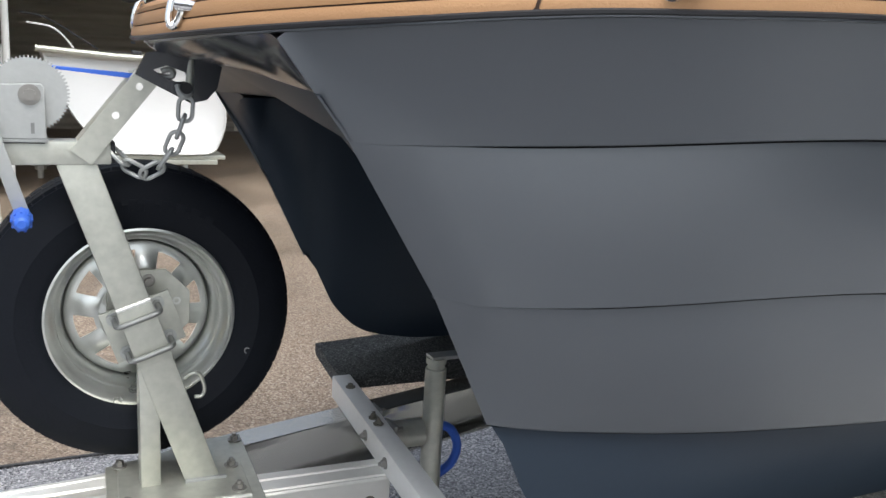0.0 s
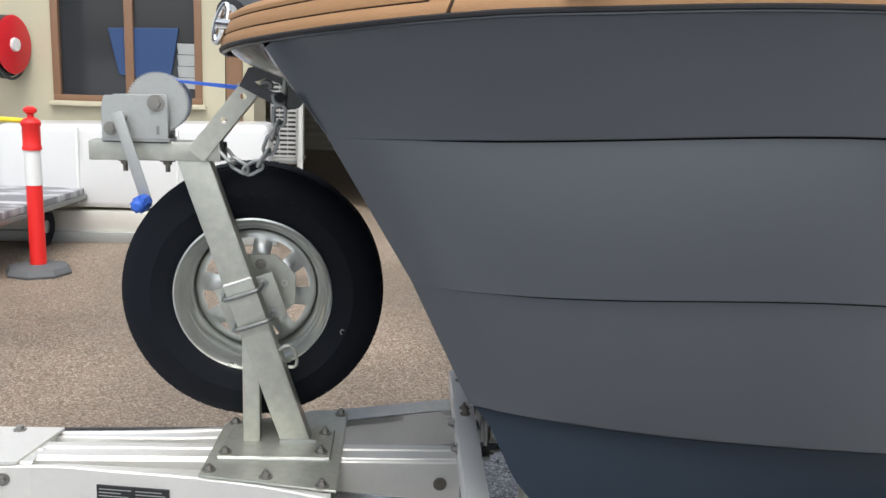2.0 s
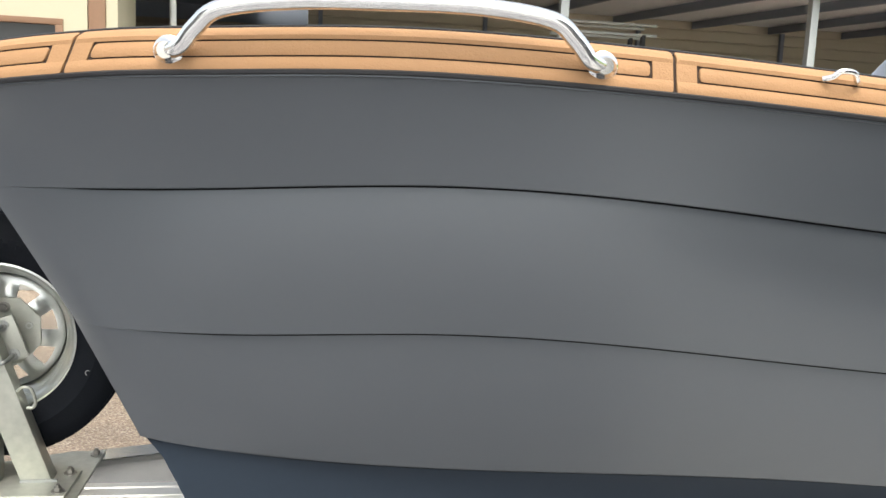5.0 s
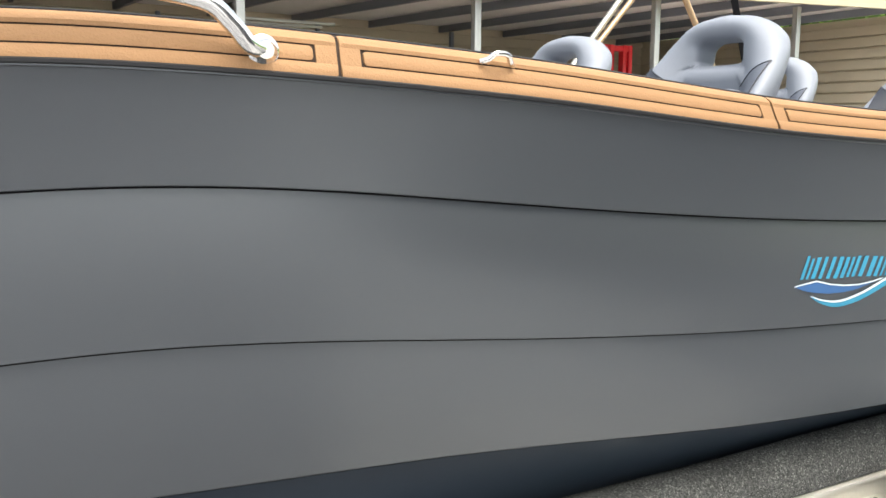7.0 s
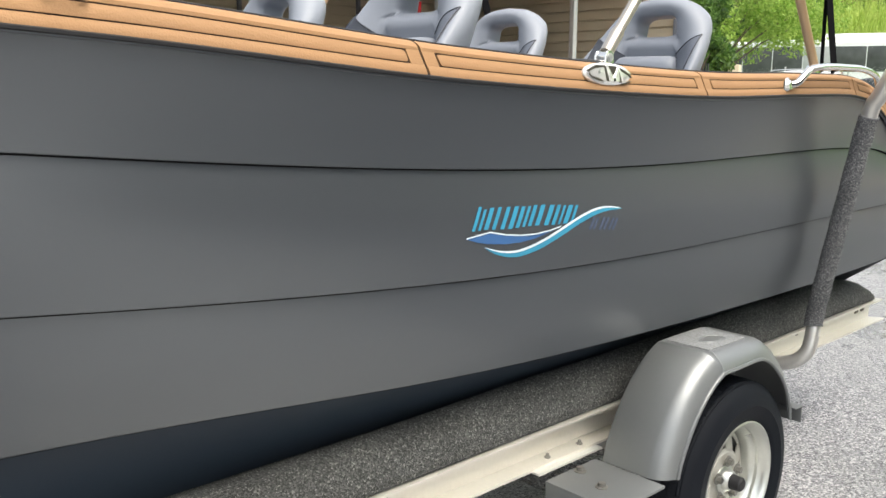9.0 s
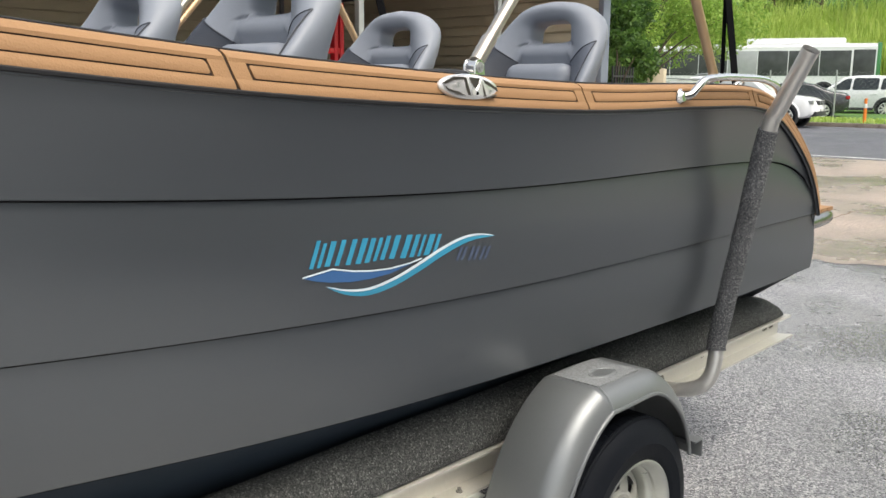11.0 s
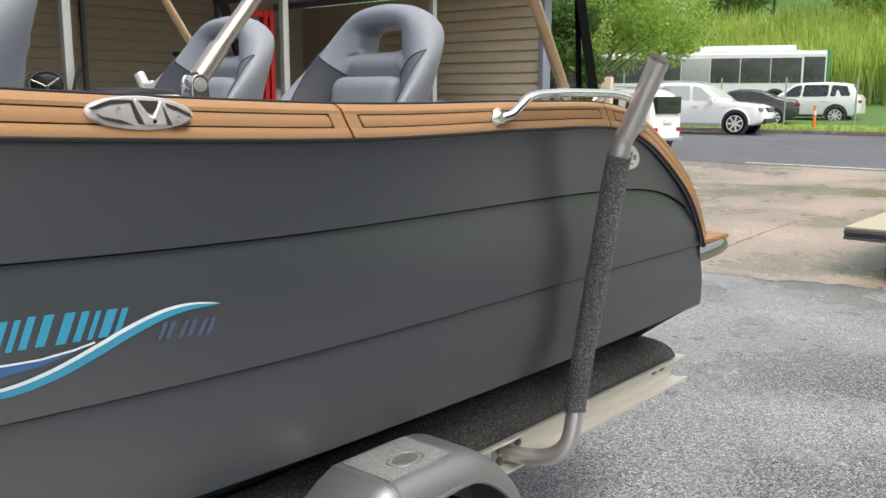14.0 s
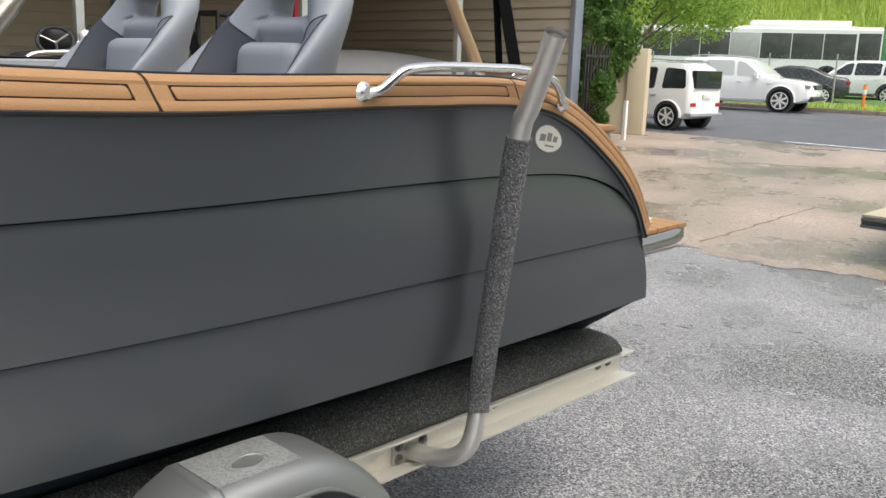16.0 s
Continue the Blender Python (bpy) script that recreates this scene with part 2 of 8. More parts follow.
def smooth_path(points, per=10, closed=False):
    """Catmull-Rom through points."""
    p = [Vector(v) for v in points]
    n = len(p)
    out = []
    for i in range(n if closed else n - 1):
        a, b, c, d = (p[(i + k) % n] for k in (-1, 0, 1, 2)) if closed else (p[max(i - 1, 0)], p[i], p[i + 1], p[min(i + 2, n - 1)])
        for k in range(per):
            t = k / per
            out.append(0.5 * ((2 * b) + (c - a) * t + (2 * a - 5 * b + 4 * c - d) * t * t + (3 * b - a - 3 * c + d) * t**3))
    if not closed:
        out.append(p[-1])
    return out


def lathe(profile, centre, axis="y", seg=48, bm=None):
    """Turns (radius, along) pairs about an axis through centre."""
    own = bmesh.new()
    rows = []
    for r, h in profile:
        row = []
        for k in range(seg):
            c, s = math.cos(k * math.tau / seg) * r, math.sin(k * math.tau / seg) * r
            row.append(Vector(centre) + Vector({"y": (c, h, s), "z": (c, s, h), "x": (h, c, s)}[axis]))
        rows.append(row)
    grid(rows, own, close_v=True)
    weld(own)
    return merge(bm, own)


def prism(outline, y0, y1, bm=None, plane="xz", bevel=0.0):
    """A flat plate with an outline (pairs), between two depths across its plane."""
    own = bmesh.new()

    def place(a, b, d):
        return {"xz": (a, d, b), "xy": (a, b, d), "yz": (d, a, b)}[plane]

    f = own.faces.new([own.verts.new(place(a, b, y0)) for a, b in outline])
    r = bmesh.ops.extrude_face_region(own, geom=[f])
    move = Vector(place(0, 0, y1 - y0))
    bmesh.ops.translate(own, vec=move, verts=[v for v in r["geom"] if isinstance(v, bmesh.types.BMVert)])
    bmesh.ops.recalc_face_normals(own, faces=own.faces[:])
    if bevel:
        bmesh.ops.bevel(own, geom=own.edges[:], offset=bevel, segments=1, affect="EDGES")
    return merge(bm, own)


def bolt(p, axis="z", r=0.008, h=0.008, bm=None, washer=True, thread=0.0):
    """A hexagon head on a washer, standing off p along an axis (a leading minus turns it round)."""
    own = bmesh.new()
    s = -1 if axis[0] == "-" else 1
    for rad, a, b, seg in ((r * 1.7, 0, 0.0025, 16), (r, 0.0025, h, 6), (r * 0.55, h, h + thread, 10))[0 if washer else 1 : 3 if thread else 2]:
        lathe([(0, a * s), (rad, a * s), (rad, b * s), (0, b * s)], p, axis[-1], seg, own)
    return merge(bm, own)


def curve_fn(knots, values):
    """A natural cubic through knots, as a function."""
    k, v = np.array(knots, float), np.array(values, float)
    n, h = len(k), np.diff(k)
    a, b = np.eye(n), np.zeros(n)
    for i in range(1, n - 1):
        a[i, i - 1], a[i, i], a[i, i + 1] = h[i - 1], 2 * (h[i - 1] + h[i]), h[i]
        b[i] = 6 * ((v[i + 1] - v[i]) / h[i] - (v[i] - v[i - 1]) / h[i - 1])
    m = np.linalg.solve(a, b)

    def at(x):
        i = int(np.clip(np.searchsorted(k, x) - 1, 0, n - 2))
        d, hh = x - k[i], h[i]
        return float(v[i] + d * ((v[i + 1] - v[i]) / hh - hh * (2 * m[i] + m[i + 1]) / 6) + d * d * m[i] / 2 + d**3 * (m[i + 1] - m[i]) / (6 * hh))

    return at


def mirrored(bm, y=0.1):
    """The same shape on the other side of the boat's centre plane."""
    out = bm.copy()
    for v in out.verts:
        v.co.y = 2 * y - v.co.y
        v.co.x += 0.085 * max(0.0, v.co.y - y)
    bmesh.ops.reverse_faces(out, faces=out.faces[:])
    return out


# ---- ground ----


def ground_z(x):
    u = min(1, max(0, (x - 20) / 11))
    return 0.25 * u * u * (3 - 2 * u)


def flat(name, x0, x1, y0, y1, z, mat, label, nx=2, kind="structure", category="ground"):
    xs = [x0 + (x1 - x0) * i / (nx - 1) for i in range(nx)]
    bm = grid([[(x, y0, ground_z(x) + z), (x, y1, ground_z(x) + z)] for x in xs])
    bmesh.ops.recalc_face_normals(bm, faces=bm.faces[:])
    for f in bm.faces:
        if f.normal.z < 0:
            f.normal_flip()
    return tagged(part(name, bm, mat, smooth=False), label, category, kind=kind)


xs = [-400, -40] + [20 + i for i in range(12)] + [60, 400]
bm = grid([[(x, -400, ground_z(x)), (x, 400, ground_z(x))] for x in xs], flip=True)
tagged(part("ground", bm, ASPHALT, smooth=False), "grey speckled asphalt yard, damp and glossy in patches", "ground", kind="structure")

# ---- boat ----
CENTRE = 0.10
boat = thing("boat", "dark grey open catamaran boat with tan foam coaming, on its trailer", "boat", at=(2.3, CENTRE, 0.56))


def bpart(name, bm, mat, label="", parent=None, **kw):
    """A part of the boat, from world places."""
    for v in bm.verts:
        v.co -= Vector((2.3, CENTRE, 0.56))
    return part(name, bm, mat, parent or boat, label, **kw)


# sheer line, from the middle of the bow along the port side to the stern quarter
SHEER = smooth_path([(-0.035, 0.10, 1.462), (-0.033, -0.10, 1.465), (-0.012, -0.28, 1.472), (0.05, -0.42, 1.484), (0.19, -0.59, 1.503), (0.333, -0.671, 1.520), (0.5, -0.735, 1.532),
                     (0.9, -0.820, 1.544), (1.5, -0.858, 1.515), (2.2, -0.880, 1.458), (3.0, -0.889, 1.425), (3.6, -0.880, 1.427), (3.99, -0.868, 1.422), (4.20, -0.864, 1.378),
                     (4.425, -0.860, 1.255), (4.558, -0.855, 1.147), (4.65, -0.850, 1.02)], 24)
RUN = [0.0]
for a, b in zip(SHEER, SHEER[1:]):
    RUN.append(RUN[-1] + (b - a).length)


def sheer(s):
    """Place, tangent, outward and upward ways at a length along the sheer line."""
    s = min(max(s, 0.0), RUN[-1])
    i = min(int(np.searchsorted(RUN, s)), len(RUN) - 1)
    i = max(i, 1)
    f = (s - RUN[i - 1]) / max(1e-9, RUN[i] - RUN[i - 1])
    p = SHEER[i - 1].lerp(SHEER[i], f)
    t = (SHEER[min(i + 1, len(SHEER) - 1)] - SHEER[max(i - 2, 0)]).normalized()
    out = Vector((t.y, -t.x, 0)).normalized()
    return p, t, out, out.cross(t) * (1 if out.cross(t).z > 0 else -1)


def run_at(x):
    """Length along the sheer line at which it passes x on the port side."""
    i = next(k for k in range(1, len(SHEER)) if SHEER[k].x >= x and SHEER[k].y < -0.15)
    f = (x - SHEER[i - 1].x) / max(1e-9, SHEER[i].x - SHEER[i - 1].x)
    return RUN[i - 1] + f * (RUN[i] - RUN[i - 1])


STATIONS = [0.2, 0.5, 0.9, 1.5, 2.2, 3.0, 3.8, 4.4, 4.8]
LAP1 = curve_fn(STATIONS, [-0.519, -0.640, -0.752, -0.818, -0.828, -0.841, -0.853, -0.852, -0.850]), curve_fn([0.1, 0.5, 0.9, 1.5, 2.2, 3.0, 3.8, 4.1, 4.3, 4.45, 4.6], [1.334, 1.355, 1.380, 1.343, 1.284, 1.253, 1.254, 1.247, 1.229, 1.190, 1.120])
LAP2 = curve_fn(STATIONS, [-0.495, -0.605, -0.702, -0.770, -0.792, -0.806, -0.825, -0.837, -0.846]), curve_fn(STATIONS, [1.112, 1.113, 1.135, 1.100, 1.043, 1.012, 1.015, 1.020, 1.023])
LAP3 = curve_fn(STATIONS, [-0.455, -0.520, -0.594, -0.662, -0.722, -0.748, -0.764, -0.778, -0.790]), curve_fn(STATIONS, [0.930, 0.885, 0.862, 0.850, 0.806, 0.772, 0.765, 0.772, 0.788])
# stem, forefoot and keel of the port hull
STEM = smooth_path([(0.068, -0.475, 1.470), (0.143, -0.493, 1.372), (0.215, -0.495, 1.269), (0.312, -0.500, 1.10), (0.398, -0.495, 0.92), (0.430, -0.490, 0.885), (0.462, -0.488, 0.82), (0.505, -0.488, 0.74),
                    (0.585, -0.490, 0.667), (0.70, -0.495, 0.634), (0.85, -0.50, 0.618), (1.3, -0.50, 0.612), (2.2, -0.50, 0.61), (3.5, -0.50, 0.61), (4.72, -0.50, 0.62)], 8)


def lap_line(lap, x0, x1, n):
    return [Vector((x0 + (x1 - x0) * u, lap[0](x0 + (x1 - x0) * u), lap[1](x0 + (x1 - x0) * u))) for u in (i / (n - 1) for i in range(n))]


N = 110
s0, s1 = run_at(0.066), RUN[-1]
top_line = [sheer(s0 + (s1 - s0) * i / (N - 1))[0] for i in range(N)]
EDGES = [top_line, lap_line(LAP1, 0.170, 4.615, N), lap_line(LAP2, 0.306, 4.66, N), lap_line(LAP3, 0.412, 4.80, N)]
for e, (x, y, z) in zip(EDGES, ((0.068, -0.470, 1.470), (0.165, -0.492, 1.337), (0.302, -0.5, 1.112), (0.408, -0.495, 0.897))):
    e[0] = Vector((x, y, z))
STEP = 0.009
BULGE = (-0.005, 0.012, 0.010)


def fade(i):
    u = min(1, i / (N - 1) / 0.055)
    return u * u * (3 - 2 * u)


def plank(k):
    """Strake k, from the lap over it to its own lower edge, slightly hollow to full, with its underside."""
    rows = []
    for i in range(N):
        a, b = EDGES[k][i].copy(), EDGES[k + 1][i].copy()
        if k:
            a.y += STEP * fade(i)
        col = []
        for v in (0, 0.02, 0.125, 0.25, 0.375, 0.5, 0.625, 0.75, 0.875, 0.975, 0.992, 1):
            p = a.lerp(b, v)
            p.y -= BULGE[k] * math.sin(math.pi * v) * fade(i)
            col.append(p)
        low = b.copy()
        low.y += 0.0030
        low.z -= 0.0018
        inn = b.copy()
        inn.y += STEP * fade(i) + 0.012
        inn.z += 0.002
        col += [low, inn]
        rows.append(col)
    return grid(rows)


for k in range(3):
    bm = plank(k)
    bmesh.ops.recalc_face_normals(bm, faces=bm.faces[:])
    other = mirrored(bm)
    bpart("hull_plank", bm, HULL, angle=35)
    bpart("hull_plank", other, HULL, angle=35)


def lap_shade(k):
    """A dark strip that stands in for the shade under the lap of strake k."""
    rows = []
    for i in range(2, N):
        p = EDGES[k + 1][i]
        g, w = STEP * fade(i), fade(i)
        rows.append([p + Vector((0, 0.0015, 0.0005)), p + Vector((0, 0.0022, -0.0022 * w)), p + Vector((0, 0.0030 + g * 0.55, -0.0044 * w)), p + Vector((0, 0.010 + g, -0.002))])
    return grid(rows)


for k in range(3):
    bm = lap_shade(k)
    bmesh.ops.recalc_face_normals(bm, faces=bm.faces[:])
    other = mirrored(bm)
    bpart("lap_shade", bm, WEBBING)
    bpart("lap_shade", other, WEBBING)


def hull_bottom():
    """From the chine in under the hull to the keel, and up its inner side to the tunnel."""
    n = 80
    keel = [p for p in STEM if p.z < 0.9]
    kr = [0.0]
    for a, b in zip(keel, keel[1:]):
        kr.append(kr[-1] + (b - a).length)

    def keel_at(u):
        s = u * kr[-1]
        i = min(max(int(np.searchsorted(kr, s)), 1), len(kr) - 1)
        return keel[i - 1].lerp(keel[i], (s - kr[i - 1]) / max(1e-9, kr[i] - kr[i - 1]))

    rows = []
    for i in range(n):
        u = i / (n - 1)
        a = EDGES[3][round(u * (N - 1))].copy()
        lip = a + Vector((0, 0.010, 0.0))
        a.y += 0.012 + 0.037 * (1 - math.cos(math.pi * min(1, u / 0.22))) / 2
        a.z += 0.002
        b = keel_at(u)
        rows.append([lip] + [a.lerp(b, j / 5) for j in range(6)])
    return grid(rows)


def hull_inside():
    rows = []
    for p in [p for p in STEM if p.z < 1.405]:
        x = max(p.x, 0.10)
        q = Vector((max(p.x, 0.21), -0.40 + 0.10 * min(1.0, max(0.0, (p.z - 1.15) / 0.15)), 1.345 - 0.05 * min(1, x)))
        rows.append([p.lerp(q, j / 4) for j in range(5)])
    return grid(rows)


for make, name in ((hull_bottom, "hull_bottom"), (hull_inside, "tunnel_wall")):
    bm = make()
    bmesh.ops.recalc_face_normals(bm, faces=bm.faces[:])
    other = mirrored(bm)
    bpart(name, bm, HULL_BASE, "navy hull bottom, darkened for its shade")
    bpart(name, other, HULL_BASE, "navy hull bottom, darkened for its shade")

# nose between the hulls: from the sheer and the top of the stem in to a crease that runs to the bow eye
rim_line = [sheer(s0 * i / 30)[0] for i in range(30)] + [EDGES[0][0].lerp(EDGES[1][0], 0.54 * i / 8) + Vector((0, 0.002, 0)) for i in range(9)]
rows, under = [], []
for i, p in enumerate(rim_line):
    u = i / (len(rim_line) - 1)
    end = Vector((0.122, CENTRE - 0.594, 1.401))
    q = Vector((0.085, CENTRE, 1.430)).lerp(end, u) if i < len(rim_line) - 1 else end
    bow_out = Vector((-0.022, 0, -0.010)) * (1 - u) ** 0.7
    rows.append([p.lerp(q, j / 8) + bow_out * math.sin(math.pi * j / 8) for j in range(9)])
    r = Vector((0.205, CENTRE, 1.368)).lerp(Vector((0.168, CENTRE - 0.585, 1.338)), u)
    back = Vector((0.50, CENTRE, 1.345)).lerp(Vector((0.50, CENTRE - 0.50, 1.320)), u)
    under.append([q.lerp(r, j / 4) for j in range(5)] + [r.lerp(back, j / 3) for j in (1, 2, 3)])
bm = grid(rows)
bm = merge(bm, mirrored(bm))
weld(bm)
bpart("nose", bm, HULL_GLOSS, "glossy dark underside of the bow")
bm = grid(under)
bm = merge(bm, mirrored(bm))
bpart("tunnel_brow", bm, HULL_BASE, "dark slope in to the tunnel")
bm = grid([[(0.20, -0.42, 1.376), (1.2, -0.42, 1.30), (4.6, -0.42, 1.25)], [(0.20, 0.62, 1.376), (1.2, 0.62, 1.30), (4.6, 0.62, 1.25)]])
bpart("tunnel_roof", bm, HULL)

# stern, inside lining and floor
bm = bmesh.new()
for side in (1, -1):
    ys = [CENTRE + side * v for v in (0.0, -0.955, -0.945, -0.885, -0.60)]
    f = bm.faces.new([bm.verts.new(p) for p in ((4.60, ys[0], 1.0), (4.60, ys[1], 1.06), (4.655, ys[2], 1.02), (4.79, ys[3], 0.79), (4.71, ys[4], 0.575), (4.60, CENTRE - side * 0.30, 0.60), (4.60, ys[0], 0.95))])
bmesh.ops.recalc_face_normals(bm, faces=bm.faces[:])
bpart("transom", bm, HULL)
rows = []
for i in range(81):
    p, t, o, u = sheer(0.02 + (run_at(4.35) - 0.02) * i / 80)
    low = 1.40 - 0.30 * min(1, max(0, (p.x - 1.5) / 0.4))
    rows.append([p + u * 0.056 - o * 0.006, p + u * 0.050 - o * 0.11, p + Vector((0, 0, -0.03)) - o * 0.115, Vector((p.x, p.y, low)) - o * 0.18])
bm = grid(rows)
bmesh.ops.recalc_face_normals(bm, faces=bm.faces[:])
other = mirrored(bm)
LINER = material("liner_paint", (0.30, 0.31, 0.33), 0.5)
bpart("inner_lining", bm, LINER)
bpart("inner_lining", other, LINER)
bpart("deck", box(1.75, 4.55, -0.70, 0.90, 1.07, 1.095), LINER)
bpart("fore_deck", box(0.30, 1.8, -0.52, 0.72, 1.385, 1.405), LINER)

# ---- coaming of the boat: foam panels laid over a dark backing ----
H = 0.060
JOINTS = [(0.0, 0.0), (run_at(0.333), 0.024), (run_at(1.204), -0.004), (run_at(2.100), -0.026), (run_at(3.039), -0.026), (run_at(3.986), -0.022), (RUN[-1], 0.0)]


def band(s, v, lift):
    """A place on the band: length along, part of its height, and height over the backing."""
    p, t, o, u = sheer(s)
    lean = 0.010 - 0.014 * v - 0.010 * max(0, v - 0.8) ** 2 / 0.04
    return p + u * (H * v) + o * (lean + lift)


def panel(a, b, v0, v1, lift=0.004, bm=None, rows=4, corners=(0, 0, 0, 0), r=0.006):
    """A foam strip between two ends, each given at its lower and upper edge; corners: which are rounded (a low, a high, b low, b high)."""
    length = b[0] - a[0]
    n = max(2, int(length / 0.03))
    near = [0.0, 0.1 * r, 0.35 * r, 0.7 * r, r] if any(corners) else [0.0]
    steps = [d / length for d in near] + [i / n for i in range(1, n) if near[-1] < length * i / n < length - near[-1]] + [1 - d / length for d in near[::-1]]
    own = bmesh.new()
    out = []
    cut = lambda d: r * (1 - math.sqrt(max(0.0, 1 - (1 - min(1.0, d / r)) ** 2))) / H
    for i, f in enumerate(steps):
        da, db = f * length, (1 - f) * length
        low = v0 + max(corners[0] * cut(da), corners[2] * cut(db))
        high = v1 - max(corners[1] * cut(da), corners[3] * cut(db))
        place = lambda v: (a[0] + (b[0] - a[0]) * f) + ((a[1] + (b[1] - a[1]) * f) - (a[0] + (b[0] - a[0]) * f)) * (v - v0) / (v1 - v0)
        col = []
        for j in range(rows + 1):
            v = low + (high - low) * j / rows
            edge = 0.0015 if (j in (0, rows) or i in (0, len(steps) - 1)) else 0.0
            col.append(band(place(v), v, lift - edge))
        out.append([band(place(low), low, -0.001)] + col + [band(place(high), high, -0.001)])
    for e in (0, -1):
        end = a if e == 0 else b
        flat_col = [band(end[0] + (end[1] - end[0]) * j / (rows + 2), v0 + (v1 - v0) * j / (rows + 2), -0.001) for j in range(rows + 3)]
        if any(corners):
            c0, c1 = (corners[0], corners[1]) if e == 0 else (corners[2], corners[3])
            lo, hi = v0 + c0 * r / H, v1 - c1 * r / H
            flat_col = [band(end[0] + (end[1] - end[0]) * (lo + (hi - lo) * j / (rows + 2) - v0) / (v1 - v0), lo + (hi - lo) * j / (rows + 2), -0.001) for j in range(rows + 3)]
        out = [flat_col] + out if e == 0 else out + [flat_col]
    grid(out, own)
    bmesh.ops.recalc_face_normals(own, faces=own.faces[:])
    return merge(bm, own)


LOWER, UPPER = 0.29, 0.71
for (sa, la), (sb, lb) in zip(JOINTS, JOINTS[1:]):
    a = lambda v, d: sa + d + la * (v - 0.0)
    b = lambda v, d: sb - d + lb * (v - 0.0)
    gap = 0.0026
    first = sa == 0.0
    frame_bm = bmesh.new()
    for v0, v1 in ((0.0, LOWER), (UPPER, 1.0)):
        panel((a(v0, 0 if first else gap), a(v1, 0 if first else gap)), (b(v0, gap), b(v1, gap)), v0, v1, bm=frame_bm, rows=3, corners=(v0 == 0 and not first, v1 == 1 and not first, v0 == 0, v1 == 1), r=0.005)
    e = 0.034
    if not first:
        panel((a(LOWER, gap), a(UPPER, gap)), (a(LOWER, e), a(UPPER, e)), LOWER, UPPER, bm=frame_bm, rows=2)
    panel((b(LOWER, e), b(UPPER, e)), (b(LOWER, gap), b(UPPER, gap)), LOWER, UPPER, bm=frame_bm, rows=2)
    d0 = 0 if first else e + 0.004
    vg = 0.042
    centre_bm = panel((a(LOWER + vg, d0), a(UPPER - vg, d0)), (b(LOWER + vg, e + 0.004), b(UPPER - vg, e + 0.004)), LOWER + vg, UPPER - vg, corners=(not first, not first, 1, 1))
    for bm, name in ((frame_bm, "coaming_frame"), (centre_bm, "coaming_panel")):
        other = mirrored(bm)
        bpart(name, bm, EVA)
        bpart(name, other, EVA)
rows = []
for i in range(200):
    s = RUN[-1] * i / 199
    rows.append([band(s, -0.02, -0.012), band(s, -0.02, -0.001)] + [band(s, v, 0.0) for v in (0.2, 0.5, 0.8, 1.0)] + [band(s, 1.02, -0.012)])
bm = grid(rows)
bmesh.ops.recalc_face_normals(bm, faces=bm.faces[:])
other = mirrored(bm)
bpart("coaming_backing", bm, EVA_GROOVE)
bpart("coaming_backing", other, EVA_GROOVE)
trim = [band(RUN[-1] * i / 240, -0.05, 0.001) for i in range(241)]
bm = tube(trim, 0.0042, 6)
other = mirrored(bm)
bpart("rubber_trim", bm, BLACK_RUBBER)
bpart("rubber_trim", other, BLACK_RUBBER)
bead = [band(RUN[-1] * i / 240, -0.115, -0.0045) for i in range(8, 241)]
bm = tube(bead, 0.0040, 6)
other = mirrored(bm)
bpart("sheer_bead", bm, HULL)
bpart("sheer_bead", other, HULL)
cap = [band(RUN[-1] * i / 240, 1.02, -0.004) for i in range(241)]
bm = tube(cap, 0.0030, 6)
other = mirrored(bm)
bpart("top_bead", bm, BLACK_RUBBER)
bpart("top_bead", other, BLACK_RUBBER)


# ---- rails, cleats and bow fitting ----
def grab_rail(xa, xb, rise, radius, name, drop=0.0):
    """A bowed bar between two flanged feet on the coaming."""
    sa, sb = run_at(xa), run_at(xb)
    mid = []
    L = sb - sa
    for f, h, o in ((0.0, 0.45, 0.0), (0.04, 0.55, 0.02), (0.08, 0.95, 0.034), (0.14, 1.35, 0.038), (0.3, 1.50, 0.04), (0.5, 1.50, 0.04), (0.7, 1.50, 0.04), (0.86, 1.35, 0.038), (0.92, 0.95, 0.034), (0.96, 0.55, 0.02), (1.0, 0.45, 0.0)):
        p, t, out, u = sheer(sa + L * f)
        hh = h if h < 0.5 else 0.5 + (h - 0.5) * rise
        mid.append(band(sa + L * f, min(hh, 0.9), 0.004 + o) + Vector((0, 0, max(0, hh - 0.9) * H)))
    for flip in (False, True):
        bm = tube(smooth_path(mid, 6), radius, 14)
        bar = bpart(name, mirrored(bm) if flip else bm, CHROME, "polished stainless grab rail")
        for s in (sa, sb):
            p, t, out, u = sheer(s)
            c = band(s, 0.45, 0.003)
            turn = Matrix((( t.x, out.x, u.x, 0), (t.y, out.y, u.y, 0), (t.z, out.z, u.z, 0), (0, 0, 0, 1)))
            bm = lathe([(0, 0.0), (0.021, 0.0), (0.022, 0.003), (0.016, 0.007), (0.012, 0.016), (0, 0.016)], (0, 0, 0), "y", 24)
            bmesh.ops.transform(bm, matrix=Matrix.Translation(c) @ turn, verts=bm.verts[:])
            if flip:
                bm2 = mirrored(bm)
                bm.free()
                bm = bm2
            ob = bpart("rail_foot", bm, CHROME)
            ob.parent = bar


grab_rail(0.487, 1.093, 1.0, 0.0125, "bow_rail")
grab_rail(3.478, 4.15, 0.85, 0.0105, "stern_rail")


